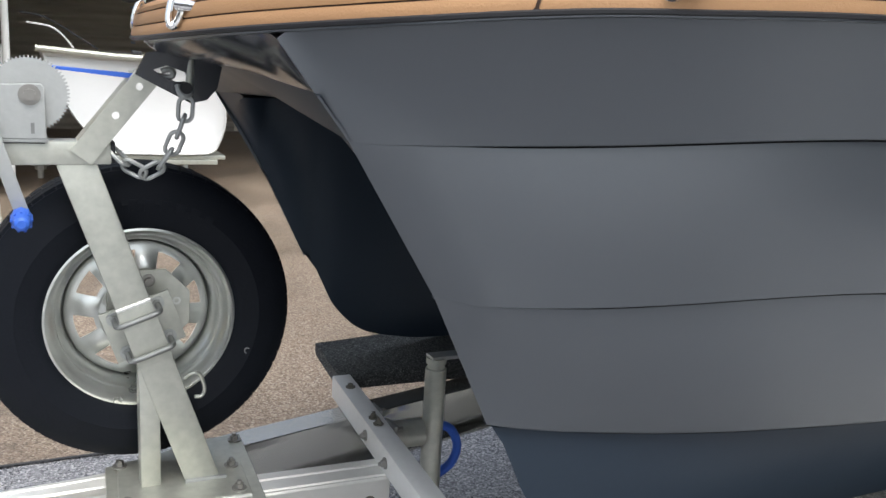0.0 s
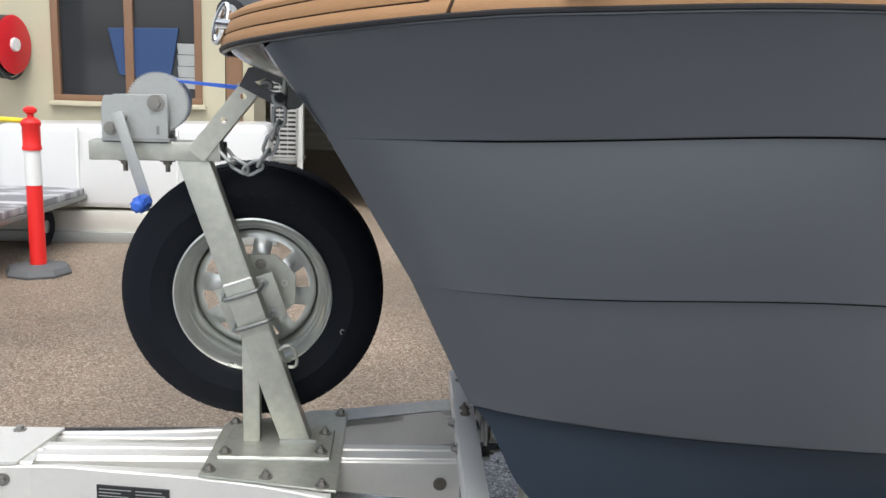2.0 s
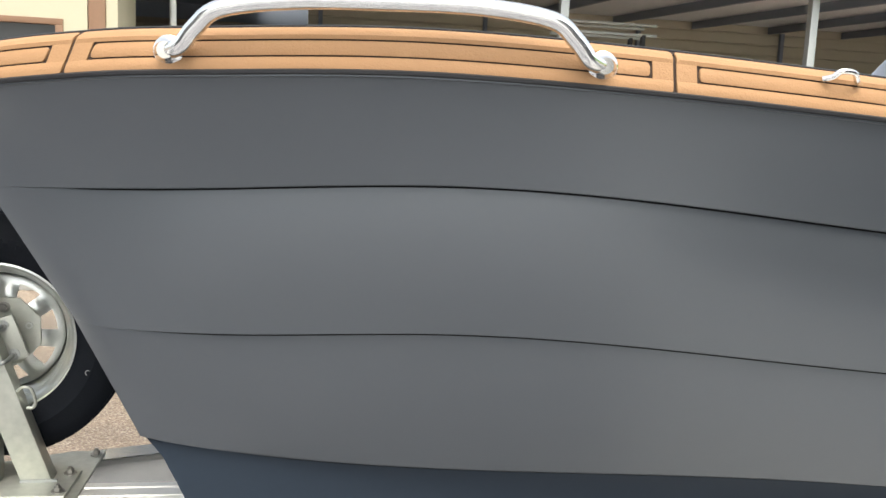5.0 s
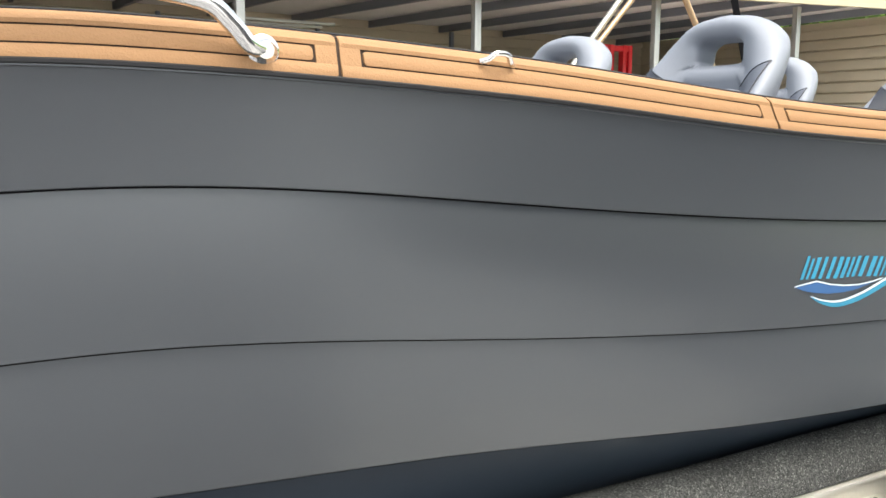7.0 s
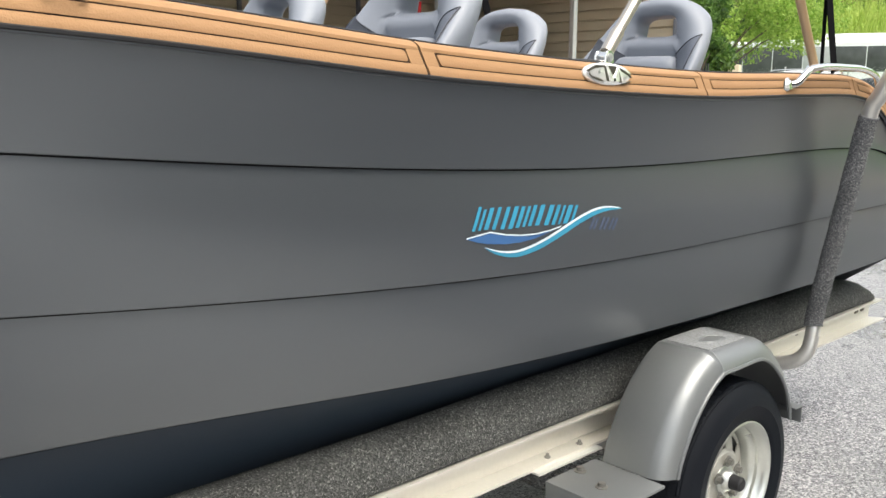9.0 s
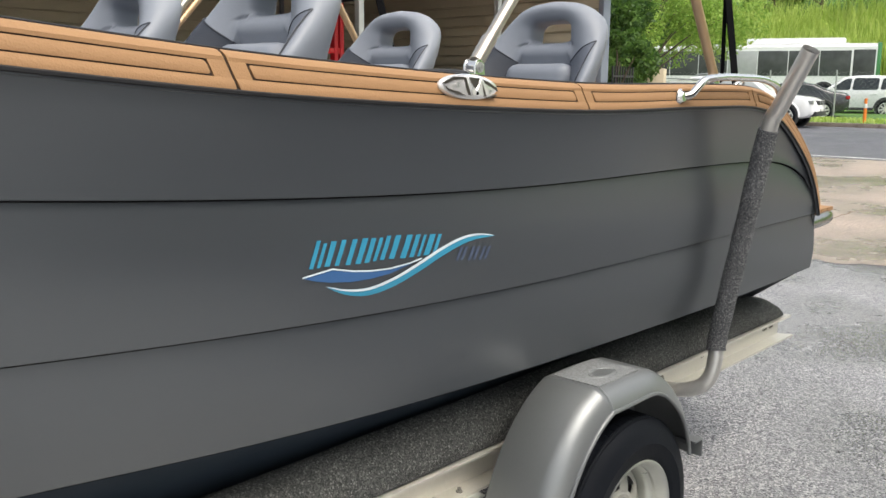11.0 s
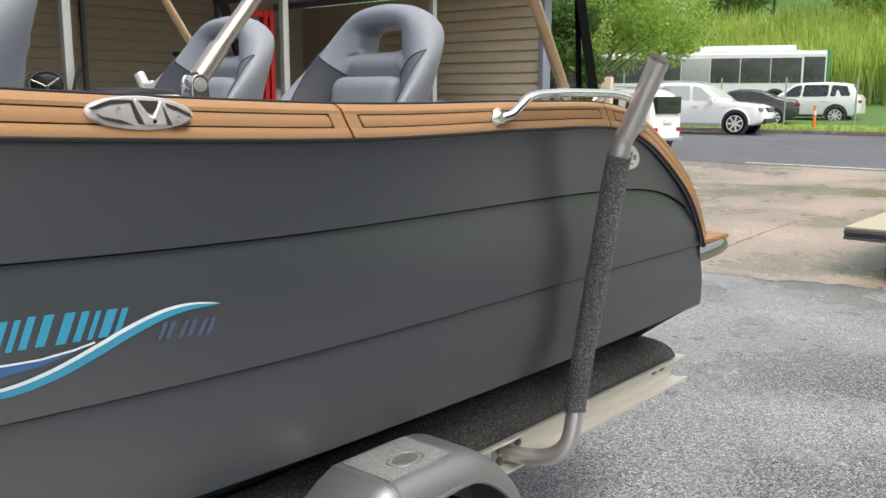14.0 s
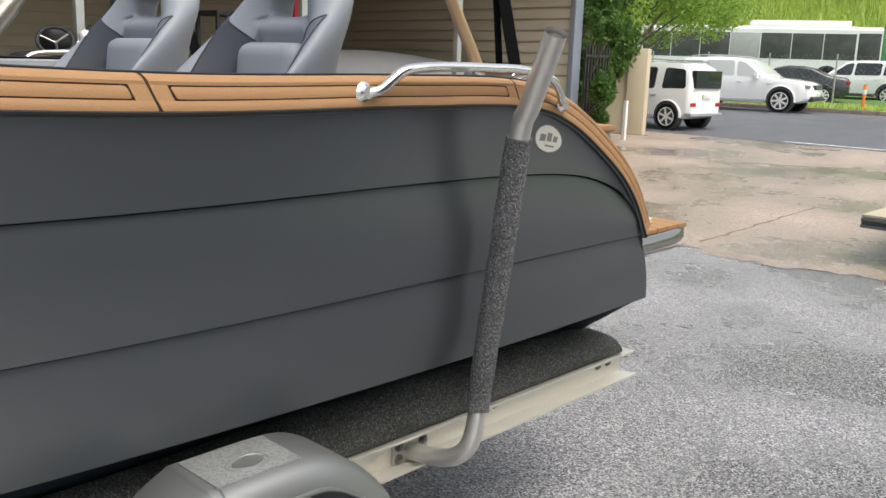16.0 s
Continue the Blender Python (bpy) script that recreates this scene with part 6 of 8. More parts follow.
# worn joint across the concrete yard
rows = []
for i in range(90):
    x = 9.6 + 11.6 * i / 89
    y, w = 1.45 + 0.052 * (x - 9.6) + rnd.uniform(-0.02, 0.02), rnd.uniform(0.004, 0.02)
    rows.append([(x, y - w, 0.0), (x, y - w, 0.008), (x, y + w, 0.008), (x, y + w, 0.0)])
tagged(part("slab_joint", grid(rows), material("dirt_joint", (0.20, 0.15, 0.11), 0.9, 0, 0.3, 3, 40), smooth=False), "crumbling brown joint in the concrete yard", "joint", kind="structure")
flat("road", 21.6, 33.6, -200, 200, 0.008, ROAD, "dark blue-grey tarred road", 14, category="road")
for y in (-14.0,):
    flat("road_line", 21.85, 21.99, y, 5.9, 0.013, WHITE, "worn white edge line on the road", 2, category="road marking")
# unseen pale strip, added to bounce light up onto the hull
flat("bounce_slab", 1.5, 3.3, -30, 1.484, 0.004, BOUNCE_SLAB, "unseen pale ground strip added to brighten the hull", category="paving")
flat("slab_joint", -30, 9.4, 1.485, 1.503, 0.006, DARK, "dark joint in the concrete", 2, category="joint")
for x0, y0 in ((-2.6, 1.5), (4.2, 1.5)):
    tagged(part("slab_joint", box(x0, x0 + 0.012, y0, 40, 0.0, 0.006), DARK, smooth=False), "dark joint in the concrete", "joint", kind="structure")

# shed: back wall, end wall, posts and a flat roof on purlins


def siding(name, a, b, z0, z1, pitch=0.195, label=""):
    """A weatherboard wall from a to b in plan; boards face the left of the way."""
    d = Vector((b[0] - a[0], b[1] - a[1], 0))
    L = d.length
    t = d / L
    nrm = Vector((t.y, -t.x, 0))
    wall = thing(name, label, "wall", kind="structure", at=(a[0], a[1], z0))
    back = box(0, L, 0.056, 0.14, 0, z1 - z0)
    turn = Matrix.Rotation(math.atan2(t.y, t.x), 4, "Z")
    bmesh.ops.transform(back, matrix=turn, verts=back.verts[:])
    part("wall_core", back, SIDING, wall, smooth=False)
    n = int((z1 - z0) / pitch)
    cut = [(0.055, 0.0), (0.0, 0.002), (0.004, pitch * 0.45), (0.012, pitch - 0.034), (0.022, pitch - 0.028), (0.055, pitch - 0.026), (0.055, pitch)]
    bm = grid([[(x, y, z) for y, z in cut] for x in (0, L)])
    bmesh.ops.recalc_face_normals(bm, faces=bm.faces[:])
    bmesh.ops.transform(bm, matrix=turn, verts=bm.verts[:])
    first = part("board", bm, SIDING, wall, smooth=False)
    for k in range(1, n):
        o = new("board", first.data)
        o.parent = wall
        o.location = (0, 0, k * pitch)
    return wall


ROOF_Z, ROOF_FRONT = 3.34, 3.50


def front_z(x):
    """The front edge of the roof rises towards the far end."""
    return 3.10 + 0.037 * max(0.0, x - 6.9)


def roof_z(x, y):
    return front_z(x) + (ROOF_Z - front_z(x)) * (y - 6.6) / 6.9


siding("wall_back", (1.2, 13.5), (15.3, 13.5), 0.0, ROOF_Z + 0.17, label="tan weatherboard back wall of the open shed")
siding("wall_end", (15.2, 13.62), (15.2, 7.05), 0.0, front_z(15.2) + 0.02, label="tan weatherboard end wall of the open shed")
corner = tagged(part("shed_corner_trim", box(15.13, 15.36, 6.94, 7.05, 0, ROOF_FRONT, 0.01), SHED_STEEL), "dark steel corner of the shed", "trim", kind="structure")
for k in range(1, 5):
    x = 0.72 + 2.88 * k
    p = thing("shed_post", "galvanised square shed post", "post", "posts of the shed", at=(x, 7.0, 0))
    part("shaft", box(-0.045, 0.045, -0.045, 0.045, 0, front_z(x), 0.006), GALV_DULL, p)
    part("foot_plate", box(-0.09, 0.09, -0.09, 0.09, 0, 0.012, 0.002), GALV_DULL, p)
bm = bmesh.new()
rows = []
for i in range(220):
    y = 6.6 + 7.0 * i / 219
    rows.append([(x, y, roof_z(x, y) + 0.12 + 0.012 * math.sin(i * 1.1)) for x in (0.0, 6.9, 15.5)])
grid(rows, bm)
tagged(part("ceiling", bm, ROOF_SHEET), "corrugated steel roof of the shed from below", "ceiling", kind="structure")
for k in range(10):
    x = 0.5 + k * 1.55
    tagged(part("roof_beam", box(-0.035, 0.035, 0, 6.85, -0.02, 0.105, 0.004, turn=Matrix.Translation((x, 6.65, front_z(x))) @ Matrix.Rotation(math.atan2(ROOF_Z - front_z(x), 6.9), 4, "X")), SHED_STEEL), "dark steel roof beam", "beam", "beams of the shed roof", kind="structure")
rows = [[(x, 6.52, front_z(x) - 0.02), (x, 6.60, front_z(x) - 0.02), (x, 6.60, front_z(x) + 0.22), (x, 6.52, front_z(x) + 0.22)] for x in (0.0, 6.9, 15.6)]
tagged(part("roof_fascia", grid(rows, close_v=True), CREAM, smooth=False), "cream roof gutter board", "fascia", kind="structure")
for k in range(5):
    x = 1.40 + 2.88 * k
    tagged(part("wall_column", box(x - 0.035, x + 0.035, 13.41, 13.49, 0, ROOF_Z, 0.004), SHED_STEEL), "dark steel wall column", "column", "columns of the back wall", kind="structure")

# forklift mast
fork = thing("forklift", "red forklift mast standing in the shed", "forklift", at=(10.60, 9.12, 0))
for dx in (-0.30, -0.17, 0.10, 0.22):
    part("mast_rail", box(dx - 0.038, dx + 0.038, -0.06, 0.06, 0.05, 2.80, 0.01), RED, fork)
for z in (2.70, 2.0, 1.2, 0.5):
    part("cross_bar", box(-0.33, 0.25, -0.05, 0.05, z, z + 0.09, 0.01), RED, fork)
part("body", box(-0.55, 0.02, 0.15, 1.25, 0.15, 1.1, 0.05), DARK, fork)
for s in (-0.45, -0.08):
    part("wheel", lathe([(0, -0.1), (0.26, -0.1), (0.28, 0), (0.26, 0.1), (0, 0.1)], (s, 0.35, 0.28), "x", 28), TYRE, fork)

# covered boat stored in the shed
cb = thing("stored_boat", "grey covered boat stored in the shed", "boat", at=(12.75, 9.3, 0))
rows = []
for i in range(21):
    f = i / 20
    w = 0.85 * (1 - (1 - f) ** 3 * 0.9)
    h = 1.30 + 0.12 * math.sin(math.pi * f) - 0.10 * f
    rows.append([(-2.2 + 4.4 * f, -w * math.cos(a), 0.75 + (h - 0.75) * max(0, math.sin(a)) ** 0.7) for a in (math.pi * k / 16 for k in range(17))])
part("cover", grid(rows), material("boat_cover", (0.46, 0.46, 0.46), 0.8, 0, 0.1, 3, 60, 0.1), cb, "grey canvas cover")
part("hull", box(-2.0, 2.2, -0.8, 0.8, 0.35, 0.78, 0.15), WHITE_GEL, cb)
part("cradle", box(-1.6, 1.8, -0.6, 0.6, 0.0, 0.36, 0.02), DARK, cb)

cb.scale = (0.95, 1.0, 1.22)
# storage rack and black steel stand in the shed
rack = thing("storage_rack", "grey steel storage rack with two long rails", "rack", at=(4.65, 8.6, 0))
for z in (2.58, 2.70):
    for y in (-0.2, 0.2):
        part("rail", box(-0.62, 0.62, y - 0.02, y + 0.02, z, z + 0.035, 0.003), GALV_DULL, rack)
for x in (-0.5, 0.45):
    for y in (-0.2, 0.2):
        part("upright", box(x - 0.025, x + 0.025, y - 0.025, y + 0.025, 0, 2.60, 0.003), DARK, rack)
stand_ob = thing("steel_stand", "black steel stand in the shed", "stand", at=(9.26, 8.6, 0))
for x in (-0.28, 0.28):
    for y in (-0.25, 0.25):
        part("leg", box(x - 0.025, x + 0.025, y - 0.025, y + 0.025, 0, 2.04, 0.003), DARK, stand_ob)
part("top", box(-0.32, 0.32, -0.30, 0.30, 2.04, 2.10, 0.005), DARK, stand_ob)
part("shelf", box(-0.30, 0.30, -0.28, 0.28, 1.15, 1.19, 0.005), DARK, stand_ob)

# helm console of a dismantled boat in the shed
helm = thing("boat_console", "dark boat console with steering wheel standing in the shed", "console", at=(6.20, 7.00, 0))
bm = prism([(-0.35, 0.0), (-0.35, 1.42), (-0.30, 1.47), (0.28, 1.56), (0.34, 1.54), (0.34, 0.0)], -0.30, 0.30, bevel=0.02)
part("console_body", bm, DARK, helm)
part("instrument_hood", puffed(-0.10, 0.20, -0.13, 0.17, 1.50, 1.745, 0.09), BLACK_RUBBER, helm, "rounded black instrument hood")
tilt = Matrix.Translation((-0.10, -0.30, 1.60)) @ Matrix.Rotation(radians(52), 4, "X") @ Matrix.Rotation(radians(-18), 4, "Y")
wheel_ob = part("steering_wheel", tube([tilt @ Vector((0.165 * math.cos(a), 0.165 * math.sin(a), 0)) for a in (k * math.tau / 40 for k in range(40))], 0.020, 10, True), BLACK_RUBBER, helm, "black steering wheel")
for a in (0.4, 2.5, 4.6):
    part("wheel_spoke", tube([tilt @ Vector((0, 0, -0.03)), tilt @ Vector((0.16 * math.cos(a), 0.16 * math.sin(a), 0))], 0.012, 8), DARK_CHROME, wheel_ob)
part("throttle_lever", tube(smooth_path([(0.26, -0.12, 1.53), (0.30, -0.12, 1.68), (0.34, -0.12, 1.78)], 4), 0.018, 10), BLACK_RUBBER, helm)

# ---- office building to the left ----
WY = 5.9
wall = thing("wall_office", "cream painted office wall with a brown framed window", "wall", kind="structure", at=(0, WY, 0))
WX0, WX1, WZ0, WZ1 = -2.31, -1.09, 1.07, 2.15
for x0, x1, z0, z1 in ((-12, WX0, 0, 3.2), (WX1, -0.90, 0, 3.2), (WX0, WX1, 0, WZ0), (WX0, WX1, WZ1, 3.2)):
    part("wall_panel", box(x0, x1, 0, 0.16, z0, z1), CREAM, wall, smooth=False)
part("pier", box(-3.36, -3.12, -0.10, 0.0, 0, 3.2, 0.01), material("tan_pier", (0.50, 0.44, 0.33), 0.6), wall)
win = thing("window_1", "brown aluminium sliding window with dark panes", "window", kind="structure", at=(0, WY, 0))
for x0, x1, z0, z1 in ((WX0, WX1, WZ1 - 0.05, WZ1), (WX0, WX1, WZ0, WZ0 + 0.05), (WX0, WX0 + 0.06, WZ0 + 0.05, WZ1 - 0.05), (WX1 - 0.06, WX1, WZ0 + 0.05, WZ1 - 0.05), (-1.72, -1.65, WZ0 + 0.05, WZ1 - 0.05)):
    part("window_frame", box(x0, x1, -0.02, 0.06, z0, z1, 0.004), BROWN, win)
for x0, x1 in ((WX0 + 0.06, -1.72), (-1.65, WX1 - 0.06)):
    part("pane", box(x0, x1, 0.03, 0.036, WZ0 + 0.05, WZ1 - 0.05), WINDOW, win, smooth=False)
part("window_sill", box(WX0 - 0.03, WX1 + 0.03, -0.06, 0.0, WZ0 - 0.04, WZ0, 0.006), CREAM, win)
tagged(part("door_1", box(-5.0, -3.40, WY - 0.03, WY + 0.02, 0.0, 2.9, 0.01), material("grey_door", (0.36, 0.36, 0.38), 0.5)), "grey roller door of the office building", "door", kind="structure")
tagged(part("door_frame", box(-3.42, -3.36, WY - 0.05, WY, 0.0, 2.9, 0.005), DARK), "dark door frame", "trim", kind="structure")
for x0, x1, mt in ((-0.890, -0.755, BROWN),):
    tagged(part("door_post", box(x0, x1, WY - 0.02, WY + 0.2, 0, 3.2, 0.01), mt), "brown timber door post", "trim", kind="structure")
# blue tub and pails seen behind the window, on a bench against the glass
tub = tagged(part("blue_tub", prism([(-1.78, 1.30), (-1.86, 1.68), (-1.28, 1.70), (-1.36, 1.24)], WY + 0.008, WY + 0.028, bevel=0.004), BLUE_BIN), "blue plastic tub behind the window", "tub")
pails = thing("pail_stack", "stack of pale grey pails behind the window", "pails", at=(-1.19, WY + 0.018, 1.2))
for i in range(4):
    part("pail", lathe([(0, 0), (0.10, 0), (0.11, 0.085), (0.115, 0.09), (0, 0.09)], (0, 0, i * 0.095), "z", 24), GALV_DULL, pails)
for v in pails.children:
    v.scale = (1, 0.08, 1)

# hose reel
reel = thing("hose_reel", "red wall-mounted fire hose reel with black hose", "hose reel", at=(-2.62, WY - 0.20, 1.51))
for y in (-0.10, 0.08):
    part("flange", lathe([(0, -0.006), (0.235, -0.006), (0.245, 0.0), (0.235, 0.006), (0, 0.006)], (0, y, 0), "y", 48), RED, reel, "red steel flange")
HOSE = material("hose_rubber", (0.045, 0.050, 0.048), 0.45, 0, 0.2, 20, 120)
for i in range(9):
    r, droop = 0.212 + 0.010 * ((i * 5) % 3), 0.018 * ((i * 3) % 4)
    loop = [(r * math.cos(a), -0.080 + 0.0175 * i, r * math.sin(a) - droop * (1 - math.sin(a)) / 2) for a in (k * math.tau / 40 for k in range(40))]
    part("hose", tube(loop, 0.0125, 8, True), HOSE, reel, "black rubber hose")
part("hub", lathe([(0, -0.13), (0.055, -0.13), (0.06, -0.10), (0, -0.10)], (0, 0, 0), "y", 24), WHITE, reel)
part("wall_arm", box(-0.03, 0.03, 0.08, 0.20, -0.05, 0.05, 0.005), RED, reel)
part("hose_tail", tube(smooth_path([(-0.19, 0, -0.05), (-0.185, 0.0, -0.25), (-0.16, 0.02, -0.40), (-0.13, 0.06, -0.55)], 5), 0.017, 8), BLACK_RUBBER, reel)
part("valve", lathe([(0, 0), (0.022, 0), (0.022, 0.20), (0, 0.20)], (-0.10, 0.15, -0.55), "z", 12, box(-0.17, -0.03, 0.10, 0.14, -0.42, -0.38, 0.01)), GALV_DULL, reel, "brass and steel valve")
reel.rotation_euler = (0, 0, radians(74))
reel.scale = (0.9, 0.9, 0.95)
tagged(part("water_pipe", tube([(-2.80, WY - 0.05, 0.0), (-2.80, WY - 0.05, 1.05)], 0.016, 10), GALV_DULL), "grey water pipe on the wall", "pipe")

# air conditioner and white pipe by the shed opening
ac = thing("air_conditioner", "cream outdoor air conditioner unit with a slatted front", "air conditioner", at=(-0.49, 7.2, 0.47))
part("case", box(-0.155, 0.155, 0.0, 0.62, 0, 0.86, 0.015), WHITE, ac)
part("grille_recess", box(-0.138, 0.100, -0.003, 0.002, 0.03, 0.82), DARK, ac, smooth=False)
for i in range(17):
    part("slat", box(-0.138, 0.100, -0.012, -0.001, 0.035 + i * 0.046, 0.060 + i * 0.046, 0.002), WHITE, ac)
for x in (-0.06, 0.02):
    part("grille_bar", box(x - 0.004, x + 0.004, -0.015, -0.010, 0.03, 0.82), WHITE, ac, smooth=False)
part("base_tray", box(-0.17, 0.17, -0.02, 0.64, -0.03, 0.0, 0.004), GALV_DULL, ac)
for x in (-0.13, 0.13):
    part("leg", box(x - 0.02, x + 0.02, 0.02, 0.06, -0.47, -0.03, 0.003), WHITE, ac)
tagged(part("white_pipe", tube([(-0.34, 7.10, 0), (-0.34, 7.10, 3.1)], 0.032, 16), WHITE), "white plastic downpipe by the passage", "pipe")

# roller shutter far behind
sh = thing("roller_shutter", "brown-grey ribbed roller shutter door", "shutter", kind="structure", at=(1.2, 13.4, 0))
SHUT = material("shutter_paint", (0.30, 0.26, 0.21), 0.55, 0.2)
rows = [[(-3.2, 0.02 * math.sin(i * 0.9), 2.9 * i / 150), (1.8, 0.02 * math.sin(i * 0.9), 2.9 * i / 150)] for i in range(151)]
part("curtain", grid(rows), SHUT, sh)
tagged(part("wall_return", box(-0.752, -0.66, WY, 6.9, 0, 3.2), CREAM, smooth=False), "cream return wall of the passage", "wall", kind="structure")
tagged(part("wall_left", box(-2.2, -2.05, 6.1, 13.5, 0, 3.2), SHED_STEEL, smooth=False), "dark wall beside the shed", "wall", kind="structure")
tagged(part("wall_rear", box(-12, 15.3, 13.9, 14.1, 0, 3.4), SHED_STEEL, smooth=False), "dark rear wall of the sheds", "wall", kind="structure")
tagged(part("ceiling_left", box(-2.2, 0.4, 6.0, 13.9, 3.2, 3.3), SHED_STEEL, smooth=False), "dark roof over the passage", "ceiling", kind="structure")

# white fibreglass mould under the window
mould = thing("white_mould", "white fibreglass boat mould standing on timber rails", "boat mould", at=(-1.5, 5.35, 0))
skin = box(-1.06, 1.022, -0.10, 0.45, 0.27, 0.955)
bmesh.ops.bevel(skin, geom=skin.edges[:], offset=0.055, segments=4, affect="EDGES", profile=0.5)
for v in skin.verts:
    v.co.z -= 0.06 * max(0.0, (-0.55 - v.co.x) / 0.5) ** 2 * (v.co.z - 0.27) / 0.68
    v.co.y -= 0.05 * (0.955 - v.co.z) / 0.68
part("skin", skin, WHITE_GEL, mould)
for x in (-0.80, -0.44, 0.32):
    part("rib", box(x - 0.010, x + 0.010, -0.150, -0.09, 0.30, 0.90, 0.008, turn=None), WHITE, mould)
for z, y in ((0.175, -0.12), (0.09, -0.16), (0.09, 0.25)):
    part("timber_rail", box(-1.9, 1.10, y - 0.05, y + 0.05, z - 0.085, z + 0.075 if z > 0.1 else z, 0.005), ALU_WEB if z > 0.1 else GALV_DULL, mould)

# white boat hull on a low trolley, back in the passage
wb = thing("white_boat", "white fibreglass boat hull on a low trolley", "boat", at=(0.75, 7.0, 0))
outline = smooth_path([(-0.82, 0, 1.29), (-0.70, 0, 1.00), (-0.575, 0, 0.75), (-0.45, 0, 0.585), (-0.35, 0, 0.465), (-0.22, 0, 0.405), (0.10, 0, 0.392), (0.55, 0, 0.395), (0.68, 0, 0.42), (0.74, 0, 0.50), (0.80, 0, 0.70), (0.78, 0, 0.98), (0.70, 0, 1.29)], 5)
rows = []
for y, pull in ((0.03, 0.95), (0.0, 0.985), (0.01, 1.0), (0.35, 1.01), (1.2, 1.0), (1.9, 0.9)):
    rows.append([(p.x * pull, y, 0.85 + (p.z - 0.85) * (pull if p.z < 0.85 else 1.0)) for p in outline])
bm = grid(rows)
bm.verts.ensure_lookup_table()
for e in (0, len(rows) - 1):
    bm.faces.new([bm.verts[e * len(outline) + i] for i in range(len(outline))])
bmesh.ops.recalc_face_normals(bm, faces=bm.faces[:])
part("hull", bm, WHITE_GEL, wb, "white gelcoat hull", angle=60)
part("gunwale", tube([(-0.86, -0.02, 1.325), (-0.2, -0.03, 1.285), (0.75, -0.03, 1.27)], 0.030, 10, flat=1.0), GALV, wb, "grey gunwale moulding")
part("deck", box(-0.80, 0.68, 0.02, 1.8, 1.25, 1.30, 0.01), WHITE_GEL, wb)
part("deck_cleat", box(-0.06, 0.02, -0.05, 0.0, 1.315, 1.345, 0.006), DARK, wb)
part("trolley", box(-0.40, 0.80, 0.05, 1.6, 0.345, 0.385, 0.008, box(-0.30, 0.72, 0.02, 0.08, 0.30, 0.345, 0.005)), GALV, wb)
for x in (0.42, -0.25):
    w = part("wheel", lathe([(0.05, -0.04), (0.11, -0.045), (0.13, -0.02), (0.13, 0.02), (0.11, 0.045), (0.05, 0.04)], (x, 0.02, 0.135), "y", 24), TYRE, wb)
    part("wheel_hub", lathe([(0, -0.03), (0.055, -0.03), (0.055, 0.03), (0, 0.03)], (x, 0.02, 0.135), "y", 16), GALV_DULL, w)
    part("leg", box(x - 0.025, x + 0.025, 0.06, 0.12, 0.12, 0.34, 0.004), GALV_DULL, wb)
part("jockey_stand", tube([(0.20, 0.0, 0.30), (0.20, 0.0, 0.10)], 0.022, 10), GALV_DULL, wb)
for x0, x1, z in ((-0.85, -0.35, 1.58), (-0.80, -0.55, 1.50)):
    part("loose_cable", tube(smooth_path([(x0 - 0.12, -0.02, z + 0.04), (x0 + 0.10, -0.02, z), (x1, -0.02, 1.34)], 5), 0.009, 6), BLACK_RUBBER if z > 1.55 else WHITE, wb)

# flat trolley


def worn(name, dark, pale, rough):
    """Dark scuffed sheet with pale rubbed patches drawn out one way."""
    m = material(name, dark, rough, 0.2, 0.3, 6, 50, 0.1)
    nodes, links = m.node_tree.nodes, m.node_tree.links
    at = nodes.new("ShaderNodeTexCoord")
    stretch = nodes.new("ShaderNodeMapping")
    stretch.inputs["Scale"].default_value = (2.2, 4.5, 1)
    noise = nodes.new("ShaderNodeTexNoise")
    noise.inputs["Scale"].default_value, noise.inputs["Detail"].default_value = 1.6, 6
    cut = nodes.new("ShaderNodeMapRange")
    cut.inputs["From Min"].default_value, cut.inputs["From Max"].default_value = 0.50, 0.66
    mix = nodes.new("ShaderNodeMix")
    mix.data_type = "RGBA"
    b = nodes["Principled BSDF"]
    base = b.inputs["Base Color"].links[0].from_socket
    links.new(at.outputs["Object"], stretch.inputs["Vector"])
    links.new(stretch.outputs[0], noise.inputs["Vector"])
    links.new(noise.outputs["Fac"], cut.inputs["Value"])
    links.new(cut.outputs[0], mix.inputs["Factor"])
    links.new(base, mix.inputs["A"])
    mix.inputs["B"].default_value = (*pale, 1)
    links.new(mix.outputs["Result"], b.inputs["Base Color"])
    return m


cart = thing("flat_trolley", "worn grey flatbed hand trolley with pneumatic wheels", "trolley", at=(-2.75, 4.45, 0))
part("bed", box(-0.75, 0.75, -0.85, 0.85, 0.38, 0.43, 0.008), worn("worn_deck", (0.17, 0.17, 0.185), (0.62, 0.62, 0.64), 0.4), cart, "worn grey sheet deck")
part("bed_rim", box(-0.765, 0.765, -0.865, 0.865, 0.345, 0.379, 0.004), DARK_ZINC, cart)
for x, y in ((0.52, -0.55), (-0.5, -0.55), (0.52, 0.6), (-0.5, 0.6)):
    w = part("wheel", lathe([(0.05, -0.04), (0.12, -0.045), (0.15, -0.03), (0.158, 0), (0.15, 0.03), (0.12, 0.045), (0.05, 0.04)], (x, y, 0.158), "x", 28), TYRE, cart, "black pneumatic wheel")
    part("hub", lathe([(0, -0.03), (0.07, -0.03), (0.07, 0.03), (0, 0.03)], (x, y, 0.158), "x", 20), GALV_DULL, w)
    part("fork", box(x - 0.08, x + 0.08, y - 0.03, y + 0.03, 0.27, 0.36, 0.005), DARK, cart)
cart.rotation_euler = (0, 0, radians(-8))


